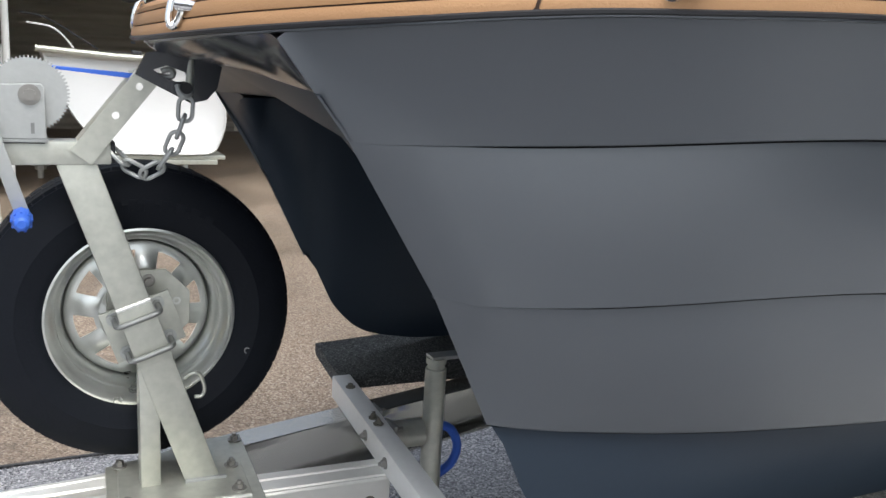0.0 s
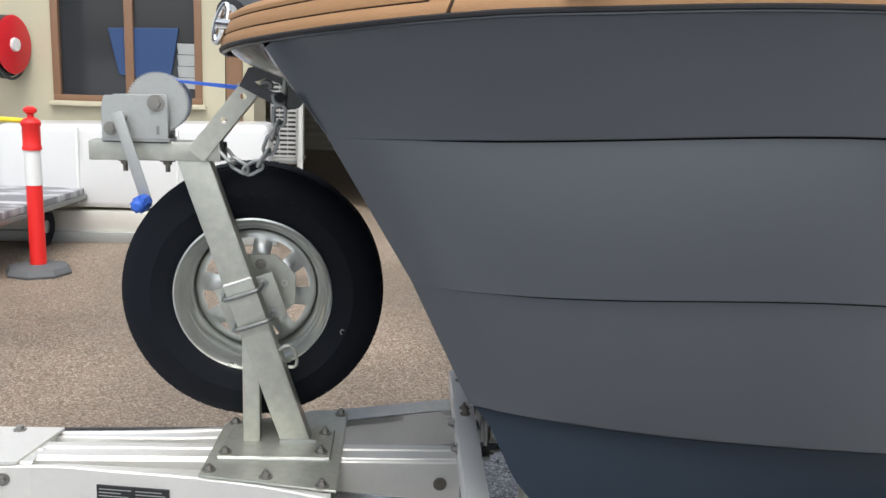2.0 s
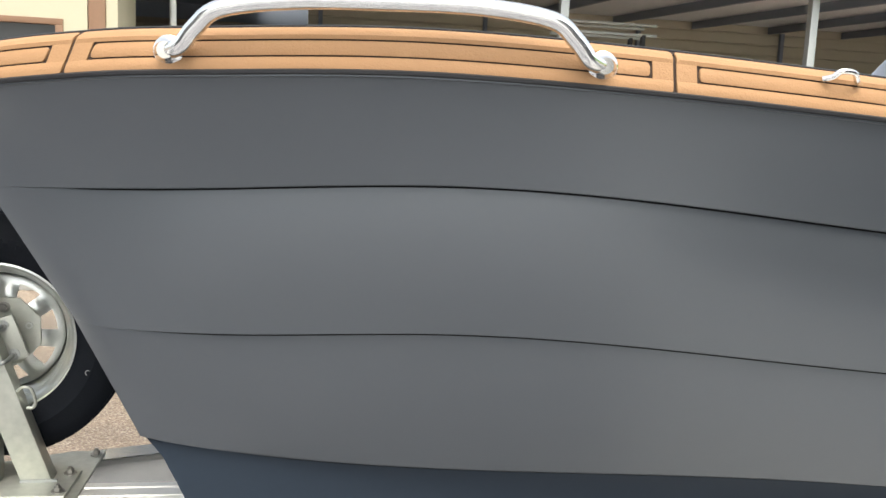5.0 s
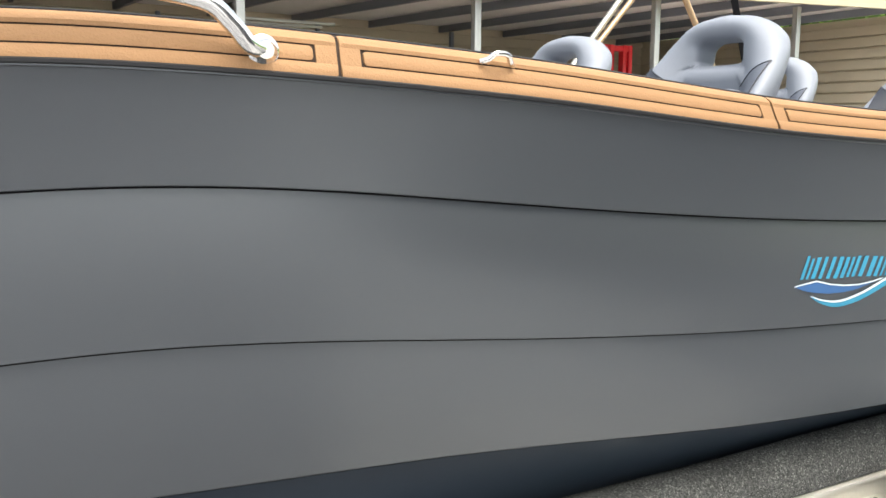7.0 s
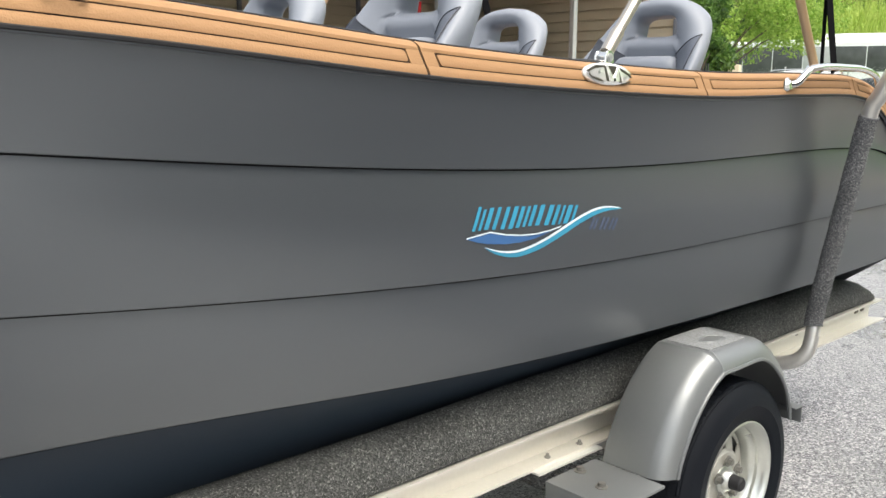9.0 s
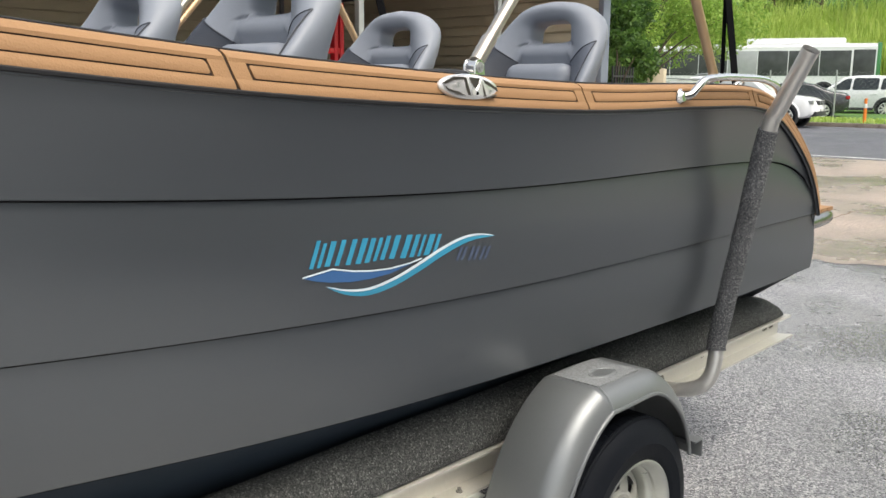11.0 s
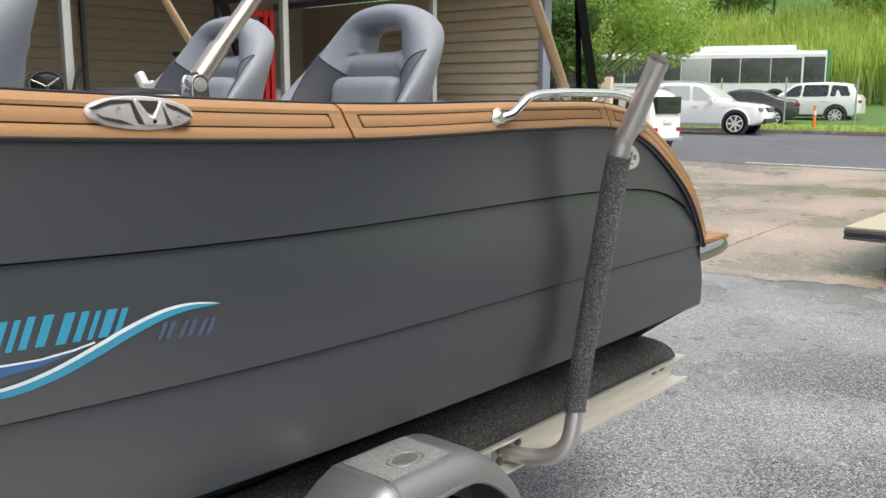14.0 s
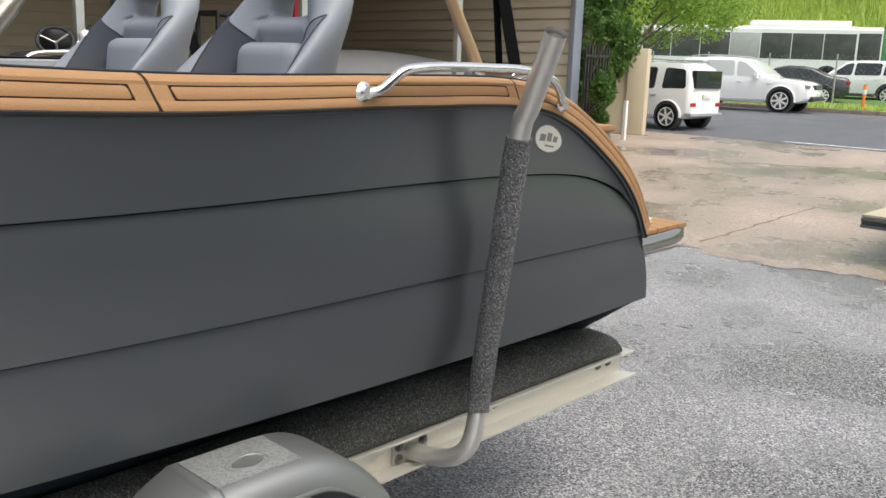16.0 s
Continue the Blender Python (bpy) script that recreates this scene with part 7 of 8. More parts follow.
def bollard(x, y):
    b = thing("bollard", "red and white plastic bollard on a grey rubber base", "bollard", "bollards by the trolley", at=(x, y, 0))
    part("base", lathe([(0, 0), (0.21, 0), (0.215, 0.02), (0.19, 0.055), (0.09, 0.07), (0, 0.07)], (0, 0, 0), "z", 8), GREY_BASE, b, "grey recycled rubber base", smooth=False)
    part("lower_sleeve", lathe([(0.052, 0.065), (0.05, 0.60), (0.0, 0.60)], (0, 0, 0), "z", 28), BOLLARD_RED, b)
    part("white_band", lathe([(0.052, 0.60), (0.052, 0.83), (0.0, 0.83)], (0, 0, 0), "z", 28), WHITE, b, "white reflective band")
    part("cap", lathe([(0.0, 0.83), (0.060, 0.83), (0.062, 0.845), (0.056, 0.86), (0.056, 0.98), (0.062, 0.99), (0.062, 1.01), (0.045, 1.03), (0.022, 1.04), (0.02, 1.06), (0.04, 1.075), (0.042, 1.095), (0.02, 1.11), (0, 1.11)], (0, 0, 0), "z", 28), BOLLARD_RED, b)
    return b


first = bollard(-1.885, 4.10)
copy_thing(first, pose(-2.93, 5.42, 0))
bar = thing("barrier_pole", "black and yellow striped pole between bollards", "barrier", at=(-2.78, 4.75, 1.015))
for i in range(8):
    a = Vector((0.86, -0.62, 0)).lerp(Vector((-1.5, 0.42, 0.0)), i / 8)
    b = Vector((0.86, -0.62, 0)).lerp(Vector((-1.5, 0.42, 0.0)), (i + 1) / 8)
    part("stripe", tube([a, b], 0.017, 12), YELLOW if i in (0, 3, 6) else DARK, bar)

# stack of boards at the yard's edge
st = thing("board_stack", "stack of grey boards with a cream top sheet on trestles", "boards", at=(10.55, -0.42, 0.0))
for i in range(4):
    part("board", box(-0.75 + 0.02 * (i % 2), 1.2, -0.9 - 0.03 * (i % 3), 0.6, 0.31 + i * 0.028, 0.334 + i * 0.028, 0.003), CREAM if i == 3 else GREY_BASE, st)
for x in (-0.5, 0.9):
    part("trestle", box(x - 0.03, x + 0.03, -0.7, 0.3, 0.0, 0.31, 0.005), DARK, st)

# unseen plain dark walls, added behind the walk to darken the hull's reflections
DARK_BLOCK = material("dark_blocker", (0.07, 0.07, 0.075), 0.7)
tagged(part("wall_unseen_dark", box(2.6, 6.2, -7.5, -3.9, 0, 3.6), DARK_BLOCK, smooth=False), "unseen dark block added to darken the hull's reflections", "wall", kind="structure")
tagged(part("wall_unseen_bow", box(-5.6, -5.4, -5.6, -1.6, 0, 5.0), DARK_BLOCK, smooth=False), "unseen dark wall added to darken the bow's reflections", "wall", kind="structure")

# ---- street: vehicles, wall, plants and the slope behind ----


def bearing(az, dist, z=0.0, eye=(2.30, -2.20)):
    return (eye[0] + dist * math.cos(radians(az)), eye[1] + dist * math.sin(radians(az)), z)


def knots(table):
    """A broken line through (place, value) pairs, as a function."""
    xs_, vs_ = [p[0] for p in table], [p[1] for p in table]
    return lambda x: float(np.interp(x, xs_, vs_))


class Shell:
    """The form of a car along its length: half width, underside, waistline and top, and how far the cabin leans in."""

    def __init__(self, half, low, belt, top, lean):
        self.x0, self.x1 = top[0][0], top[-1][0]
        self.half, self.low, self.belt, self.top, self.lean = knots(half), knots(low), knots(belt), knots(top), lean

    def section(self, x):
        w, zb, zt = self.half(x), self.low(x), self.belt(x)
        zr = max(self.top(x), zt + 0.03)
        g = zr - zt
        a = w * 0.97 - self.lean * g
        r = min(1.0, g / 0.3)
        side = [(w * 0.86, zb), (w * 0.965, zb + 0.05), (w * 0.995, zb + (zt - zb) * 0.3), (w, zb + (zt - zb) * 0.6), (w * 0.99, zb + (zt - zb) * 0.9), (w * 0.97, zt), (w * 0.97 - self.lean * g * 0.5, zt + g * 0.5),
                (a, zr - 0.07 * r - 0.008), (a - 0.035, zr - 0.025 * r - 0.004), (a - 0.10, zr - 0.004), (a * 0.5, zr + 0.014)]
        return [(x, -y, z) for y, z in side] + [(x, 0, zr + 0.02)] + [(x, y, z) for y, z in side[::-1]]

    def body(self):
        n = 72
        rows = [self.section(self.x0 + (self.x1 - self.x0) * i / n) for i in range(n + 1)]
        bm = grid(rows, close_v=True)
        bm.verts.ensure_lookup_table()
        k = len(rows[0])
        for i in (0, n):
            bm.faces.new([bm.verts[i * k + j] for j in range(k)])
        bmesh.ops.recalc_face_normals(bm, faces=bm.faces[:])
        return bm

    def side(self, x, z):
        """Half width of the body at a place on its flank."""
        zb, zt, w = self.low(x), self.belt(x), self.half(x)
        if z > zt:
            return w * 0.97 - self.lean * (z - zt)
        return w * float(np.interp((z - zb) / (zt - zb), (0, 0.3, 0.6, 0.9, 1.0), (0.9, 0.995, 1.0, 0.99, 0.97)))

    def pane(self, poly, s, proud=0.008):
        bm = bmesh.new()
        front = [bm.verts.new((x, s * (self.side(x, z) + proud), z)) for x, z in poly]
        back = [bm.verts.new((x, s * (self.side(x, z) - 0.03), z)) for x, z in poly]
        bm.faces.new(front)
        for i in range(len(poly)):
            bm.faces.new((front[i - 1], front[i], back[i], back[i - 1]))
        bmesh.ops.recalc_face_normals(bm, faces=bm.faces[:])
        return bm

    def screen(self, xa, xb, margin=0.13):
        rows = []
        for i in range(7):
            x = xa + (xb - xa) * i / 6
            zt, zr = self.belt(x), self.top(x)
            w = self.half(x) * 0.97 - self.lean * (zr - zt) - margin
            rows.append([(x, w * v, zr + 0.030 - 0.012 * abs(v)) for v in (-1, -0.6, 0, 0.6, 1)])
        low = [[(x, y, z - 0.03) for x, y, z in r] for r in rows]
        bm = grid(rows)
        grid(low, bm, flip=True)
        bmesh.ops.recalc_face_normals(bm, faces=bm.faces[:])
        return bm


def rounded(poly, r=0.05):
    """A side window's outline with its corners cut round."""
    out = []
    for i, (x, z) in enumerate(poly):
        for qx, qz in (poly[i - 1], poly[(i + 1) % len(poly)]):
            d = math.hypot(qx - x, qz - z)
            out.append((x + (qx - x) * r / d, z + (qz - z) * r / d))
    return out


def make_car(name, label, where, turn, shell, windows, paint, wheel_x, wheel_r, seams=(), screens=(), extras=(), pane=None, spokes=6, cladding=None, rails=None):
    pane = pane or CAR_GLASS
    cladding = cladding or CAR_TRIM
    c = thing(name, label, "car", "parked cars", at=where)
    body = part("body", shell.body(), paint, c, angle=40)
    for s in (-1, 1):
        for poly in windows:
            part("side_window", shell.pane(rounded(poly), s), pane, c, smooth=False)
        for x in seams:
            lo, hi = shell.low(x) + 0.12, shell.belt(x) - 0.01
            part("door_seam", shell.pane([(x - 0.007, lo), (x + 0.007, lo), (x + 0.007, hi), (x - 0.007, hi)], s, 0.0025), CAR_TRIM, body, smooth=False)
            z = shell.belt(x) - 0.13
            y = s * shell.side(x + 0.15, z)
            part("door_handle", box(x + 0.06, x + 0.24, min(y, y + s * 0.03), max(y, y + s * 0.03), z - 0.016, z + 0.016, 0.008), cladding if name == "hatchback" else paint, body)
        for x in wheel_x:
            y = s * (shell.half(x) - 0.10)
            part("wheel_arch", lathe([(0, -0.10 * s), (wheel_r * 1.16, -0.10 * s), (wheel_r * 1.16, 0.104 * s), (0, 0.104 * s)], (x, y, wheel_r + 0.02), "y", 32), CAR_TRIM, c)
            flare = lathe([(wheel_r * 1.15, 0.07 * s), (wheel_r * 1.15, 0.122 * s), (wheel_r * 1.20, 0.126 * s), (wheel_r * 1.28, 0.105 * s), (wheel_r * 1.30, 0.07 * s)], (x, y, wheel_r + 0.02), "y", 40)
            bmesh.ops.bisect_plane(flare, geom=flare.verts[:] + flare.edges[:] + flare.faces[:], plane_co=(0, 0, shell.low(x) + 0.04), plane_no=(0, 0, -1), clear_outer=True)
            part("arch_flare", flare, paint if cladding is not CAR_TRIM else cladding, body)
            w = part("wheel", lathe([(wheel_r * 0.66, -0.1 * s), (wheel_r * 0.95, -0.10 * s), (wheel_r, -0.08 * s), (wheel_r, 0.085 * s), (wheel_r * 0.95, 0.110 * s), (wheel_r * 0.78, 0.116 * s), (wheel_r * 0.68, 0.108 * s)], (x, y, wheel_r), "y", 36), TYRE, c)
            rim_bm = lathe([(wheel_r * 0.72, 0.112 * s), (wheel_r * 0.69, 0.120 * s), (wheel_r * 0.64, 0.108 * s), (wheel_r * 0.62, 0.02 * s)], (x, y, wheel_r), "y", 36)
            for k in range(spokes):
                a = k * math.tau / spokes + 0.2
                box(-wheel_r * 0.085, wheel_r * 0.085, min(0.078 * s, 0.112 * s), max(0.078 * s, 0.112 * s), wheel_r * 0.08, wheel_r * 0.68, 0.010, rim_bm, Matrix.Translation((x, y, wheel_r)) @ Matrix.Rotation(a, 4, "Y"))
            lathe([(0, 0.118 * s), (wheel_r * 0.14, 0.116 * s), (wheel_r * 0.18, 0.08 * s)], (x, y, wheel_r), "y", 20, rim_bm)
            part("rim", rim_bm, ALU_PALE, w, "bright alloy rim")
            part("brake_disc", lathe([(0, 0.025 * s), (wheel_r * 0.62, 0.025 * s), (wheel_r * 0.62, 0.0), (0, 0.0)], (x, y, wheel_r), "y", 28), CAR_TRIM, w)
        xa, xb = wheel_x[0] + wheel_r * 1.3, wheel_x[1] - wheel_r * 1.3
        y = shell.half(0) * 0.99
        part("sill", box(xa, xb, min(s * (y - 0.05), s * (y + 0.02)), max(s * (y - 0.05), s * (y + 0.02)), shell.low(0) - 0.03, shell.low(0) + 0.09, 0.02), cladding, c)
        xm = max(p[0] for w in windows for p in w) - 0.16
        zm = shell.belt(xm) + 0.06
        ym = shell.side(xm, zm)
        part("wing_mirror", box(xm - 0.07, xm + 0.07, min(s * (ym - 0.02), s * (ym + 0.20)), max(s * (ym - 0.02), s * (ym + 0.20)), zm - 0.06, zm + 0.10, 0.035), paint, c)
        if rails:
            ra, rb = rails
            pts = [(ra + (rb - ra) * f, s * (shell.half(0) * 0.97 - shell.lean * 0.6 - 0.06), shell.top(ra + (rb - ra) * f) + h) for f, h in ((0, 0.0), (0.04, 0.05), (0.3, 0.06), (0.7, 0.06), (0.96, 0.05), (1, 0.0))]
            part("roof_rail", tube(smooth_path(pts, 4), 0.018, 8), cladding if cladding is not CAR_TRIM else GALV_DULL, c)
    for xa, xb in screens:
        part("windscreen", shell.screen(xa, xb), pane, c)
    for nm, x0, x1, y0, y1, z0, z1, mt in extras:
        part(nm, box(x0, x1, y0, y1, z0, z1, min(0.02, (x1 - x0) * 0.3, (z1 - z0) * 0.3)), mt, c)
    c.rotation_euler = (0, 0, turn)
    return c


def suv_shell(w):
    return Shell([(-2.42, w - 0.14), (-2.30, w - 0.06), (-1.5, w), (1.5, w), (2.05, w - 0.06), (2.28, w - 0.16), (2.42, w - 0.34)], [(-2.42, 0.46), (-2.1, 0.34), (2.0, 0.32), (2.42, 0.46)],
                 [(-2.42, 1.02), (-2.2, 1.13), (0.9, 1.08), (1.3, 1.02), (2.15, 0.93), (2.42, 0.70)],
                 [(-2.42, 1.04), (-2.34, 1.16), (-2.10, 1.58), (-1.98, 1.68), (-1.7, 1.735), (-0.9, 1.77), (-0.2, 1.755), (0.15, 1.71), (0.34, 1.64), (0.98, 1.17), (1.15, 1.115), (1.6, 1.085), (2.1, 1.02), (2.32, 0.93), (2.42, 0.78)], 0.24)


# The pale base colour holds the sky that this glass would reflect.
SKY_PANE = glass("sky_pale_car_glass", (0.52, 0.54, 0.53), 0.10)
SILVER_TRIM = material("silver_trim", (0.50, 0.51, 0.52), 0.35, 0.5, 0.05)
suv_windows = [[(-2.02, 1.20), (-1.86, 1.60), (-1.28, 1.65), (-1.22, 1.17)], [(-1.13, 1.17), (-1.15, 1.655), (-0.17, 1.66), (-0.12, 1.15)], [(-0.03, 1.15), (-0.07, 1.655), (0.20, 1.60), (0.80, 1.14)]]
pt = bearing(25.0, 32.7)
make_car("suv", "white parked four-wheel drive wagon with black grille and alloy wheels", (pt[0], pt[1], ground_z(pt[0])), radians(-82), suv_shell(0.97), suv_windows, CAR_WHITE, (-1.45, 1.46), 0.39, (-1.17, -0.07, 0.92), ((0.92, 0.36),),
         [("grille", 2.28, 2.425, -0.52, 0.52, 0.76, 0.92, CAR_TRIM), ("bumper", 2.16, 2.44, -0.72, 0.72, 0.40, 0.56, CAR_TRIM), ("headlamp", 2.10, 2.33, -0.84, -0.56, 0.80, 0.93, GALV_DULL), ("headlamp", 2.10, 2.33, 0.56, 0.84, 0.80, 0.93, GALV_DULL),
          ("grille_bar", 2.40, 2.436, -0.26, -0.23, 0.77, 0.91, SILVER_TRIM), ("grille_bar", 2.40, 2.436, -0.02, 0.01, 0.77, 0.91, SILVER_TRIM), ("grille_bar", 2.40, 2.436, 0.22, 0.25, 0.77, 0.91, SILVER_TRIM), ("number_plate", 2.43, 2.45, -0.18, 0.18, 0.56, 0.68, WHITE)], SKY_PANE, 7, SILVER_TRIM, (-1.75, 0.05))
MINI = Shell([(-1.80, 0.70), (-1.70, 0.78), (-1.2, 0.81), (1.2, 0.81), (1.6, 0.74), (1.78, 0.58)], [(-1.80, 0.40), (-1.5, 0.28), (1.5, 0.28), (1.78, 0.40)], [(-1.80, 1.00), (0.7, 0.98), (1.4, 0.88), (1.78, 0.66)],
             [(-1.80, 1.05), (-1.74, 1.32), (-1.66, 1.56), (-1.50, 1.66), (-0.6, 1.70), (0.0, 1.67), (0.22, 1.60), (0.82, 1.04), (1.0, 0.99), (1.5, 0.92), (1.70, 0.84), (1.78, 0.70)], 0.16)
mini_windows = [[(-1.64, 1.05), (-1.56, 1.52), (-0.99, 1.56), (-0.94, 1.03)], [(-0.72, 1.02), (-0.74, 1.56), (-0.14, 1.56), (-0.10, 1.02)], [(0.0, 1.02), (-0.04, 1.56), (0.14, 1.52), (0.58, 1.02)]]
pt = bearing(30.3, 24.3)
hatch = make_car("hatchback", "small white boxy hatchback with grey cladding parked by the gate", (pt[0] - 0.20, pt[1] + 0.10, ground_z(pt[0])), radians(87), MINI, mini_windows, CAR_WHITE, (-1.16, 1.15), 0.33, (-0.86, -0.06), ((0.78, 0.26),),
         [("rear_window", -1.86, -1.70, -0.62, 0.62, 1.06, 1.50, CAR_GLASS), ("number_plate", -1.845, -1.79, -0.20, 0.20, 0.80, 0.92, WHITE), ("bumper", -1.87, -1.66, -0.78, 0.78, 0.36, 0.44, SILVER_TRIM),
          ("tail_lamp", -1.83, -1.76, -0.71, -0.62, 0.60, 0.70, LAMP_RED), ("tail_lamp", -1.83, -1.76, -0.59, -0.50, 0.60, 0.70, LAMP_RED), ("tail_lamp", -1.83, -1.76, 0.50, 0.59, 0.60, 0.70, LAMP_RED), ("tail_lamp", -1.83, -1.76, 0.62, 0.71, 0.60, 0.70, LAMP_RED)], None, 6, SILVER_TRIM, (-1.5, -0.1))
hatch.scale = (0.96, 0.96, 0.98)
SEDAN = Shell([(-2.28, 0.66), (-2.1, 0.80), (-1.4, 0.90), (1.4, 0.90), (2.0, 0.80), (2.26, 0.56)], [(-2.28, 0.44), (-2.0, 0.26), (2.0, 0.24), (2.26, 0.40)], [(-2.28, 0.84), (-1.4, 0.98), (0.9, 0.94), (1.8, 0.80), (2.26, 0.58)],
              [(-2.28, 0.88), (-2.18, 1.02), (-1.60, 1.09), (-1.35, 1.18), (-0.92, 1.37), (-0.5, 1.44), (0.0, 1.45), (0.36, 1.38), (1.05, 1.03), (1.3, 0.97), (1.9, 0.86), (2.16, 0.76), (2.26, 0.62)], 0.28)
sedan_windows = [[(-1.36, 1.02), (-0.88, 1.30), (-0.26, 1.37), (-0.22, 1.00)], [(-0.14, 1.00), (-0.18, 1.37), (0.28, 1.32), (0.86, 0.99)]]
tails = lambda x, y, z: [("tail_lamp", x, x + 0.14, -y, -y + 0.34, z, z + 0.12, LAMP_RED), ("tail_lamp", x, x + 0.14, y - 0.34, y, z, z + 0.12, LAMP_RED)]
pt = bearing(22.6, 38.5)
make_car("sedan", "black parked sedan behind the fence", (pt[0], pt[1], ground_z(pt[0]) + 0.14), radians(108), SEDAN, sedan_windows, CAR_BLACK, (-1.35, 1.4), 0.34, (-0.2, 0.85), ((1.0, 0.42), (-1.50, -0.95)), tails(-2.29, 0.78, 0.80), None, 8)
pt = bearing(19.0, 42.0)
make_car("suv", "white parked wagon with dark windows behind the fence", (pt[0], pt[1], ground_z(pt[0]) + 0.15), radians(98), suv_shell(0.95), suv_windows, CAR_WHITE, (-1.48, 1.45), 0.37, (-1.17, -0.07), ((0.92, 0.36), (-2.30, -2.06)), tails(-2.43, 0.86, 0.90), None, 8)
pt = bearing(25.4, 38.6)
make_car("sedan", "silver parked sedan behind the fence", (pt[0], pt[1], ground_z(pt[0])), radians(-75), SEDAN, sedan_windows, CAR_WHITE, (-1.35, 1.4), 0.34, (-0.2, 0.85), ((1.0, 0.42),), (), None, 8)


# The mottled lighter tone stands in for reflections in the bus windows.
BUS_GLASS = material("bus_glass", (0.045, 0.05, 0.05), 0.10, 0, 0.9, 1.1, 3.0, tone=(0.15, 0.16, 0.155), patch=0.7)
BUS_GLASS.node_tree.nodes["Principled BSDF"].inputs["Specular IOR Level"].default_value = 0.22
BUS_PALE = material("pale_bus_glass", (0.40, 0.41, 0.41), 0.15, 0, 0.25, 1.2, 4)
BUS_GREEN = material("bus_green", (0.05, 0.22, 0.07), 0.3, 0, 0.1, coat=0.5)


def make_bus(where, turn, length, label):
    """A low-floor city bus, its front towards +x."""
    b = thing("bus", label, "bus", "parked buses", at=where)
    L = length / 2
    body = box(-L, L, -1.25, 1.25, 0.32, 2.98)
    bmesh.ops.bevel(body, geom=[e for e in body.edges if abs(e.verts[0].co.z - e.verts[1].co.z) < 0.01 and e.verts[0].co.z > 2] + [e for e in body.edges if abs(e.verts[0].co.z - e.verts[1].co.z) > 1], offset=0.16, segments=3, affect="EDGES")
    part("body", body, CAR_WHITE, b)
    n = int((length - 1.6) / 1.45)
    w = (length - 1.6) / n
    for s in (-1, 1):
        for k in range(n):
            x = -L + 0.30 + k * w
            part("side_window", box(x + 0.02, x + w - 0.02, s * 1.25 - 0.015, s * 1.25 + 0.012, 1.36, 2.62, 0.01), BUS_PALE if k in (n - 4,) else BUS_GLASS, b)
        part("front_door", box(L - 1.22, L - 0.22, s * 1.25 - 0.015, s * 1.25 + 0.014, 0.45, 2.66, 0.02), BUS_GLASS, b)
        for x in (-L * 0.52, L * 0.58):
            part("wheel_arch", lathe([(0, -0.02), (0.58, -0.02), (0.58, 0.012), (0, 0.012)], (x, s * 1.25, 0.50), "y", 32), CAR_TRIM, b)
            t = part("wheel", lathe([(0.26, -0.12), (0.47, -0.12), (0.49, 0), (0.47, 0.12), (0.26, 0.12)], (x, s * 1.16, 0.49), "y", 32), TYRE, b)
            part("rim", lathe([(0, s * 0.10), (0.10, s * 0.10), (0.13, s * 0.05), (0.26, s * 0.09), (0.27, s * 0.11)], (x, s * 1.16, 0.49), "y", 28), GALV_DULL, t)
    part("roof_pod", box(-0.4, L - 1.6, -0.85, 0.85, 2.98, 3.28, 0.10), CAR_WHITE, b)
    part("front_cowl", box(L - 0.16, L + 0.05, -1.18, 1.18, 0.36, 3.02, 0.07), BUS_GREEN, b, "green front")
    part("windscreen", box(L + 0.03, L + 0.06, -1.08, 1.08, 1.15, 2.60, 0.02), CAR_GLASS, b)
    part("blue_mark", lathe([(0, 0), (0.45, 0), (0.45, 0.014), (0, 0.014)], (-L * 0.42, -1.25, 0.98), "y", 28), BLUE_BIN, b)
    part("blue_mark", lathe([(0, 0), (0.45, 0), (0.45, -0.014), (0, -0.014)], (-L * 0.30, -1.25, 0.98), "y", 28), BLUE, b)
    part("yellow_mark", lathe([(0, 0), (0.42, 0), (0.42, -0.012), (0, -0.012)], (-L * 0.37, -1.25, 0.93), "y", 28), YELLOW, b)
    part("skirt", box(-L + 0.2, L - 0.2, -1.2, 1.2, 0.2, 0.33), CAR_TRIM, b)
    b.rotation_euler = (0, 0, turn)
    return b


make_bus((47.75, 18.6, 0.90), radians(-69), 12.0, "long white city bus with dark windows, parked behind the fence")
make_bus((54.2, 20.6, 0.98), radians(-69), 12.0, "white city bus with a green front, parked behind another bus")

# kerb, verge and fence on the far side of the road
GRASS_GROUND = material("verge_grass", (0.07, 0.16, 0.025), 0.9, 0, 0.3, 1.5, 60, 0.6)
tagged(part("kerb", box(33.5, 33.7, -120, 120, 0.2, 0.40, 0.02), FAR_SLAB), "low concrete kerb", "kerb", kind="structure")
bm = grid([[(x, y, 0.39 + (0.02 if x > 34 else 0) + max(0, x - 58) * 0.42 + 0.03 * max(0, x - 36)) for y in (-160, -80, -40, 0, 20, 40, 80, 160)] for x in (33.7, 36, 40, 46, 58, 64, 75, 110)])
for f in bm.faces:
    if f.normal.z < 0:
        f.normal_flip()
bmesh.ops.recalc_face_normals(bm, faces=bm.faces[:])
tagged(part("verge", bm, GRASS_GROUND), "grass verge and slope beyond the road", "verge", kind="structure")


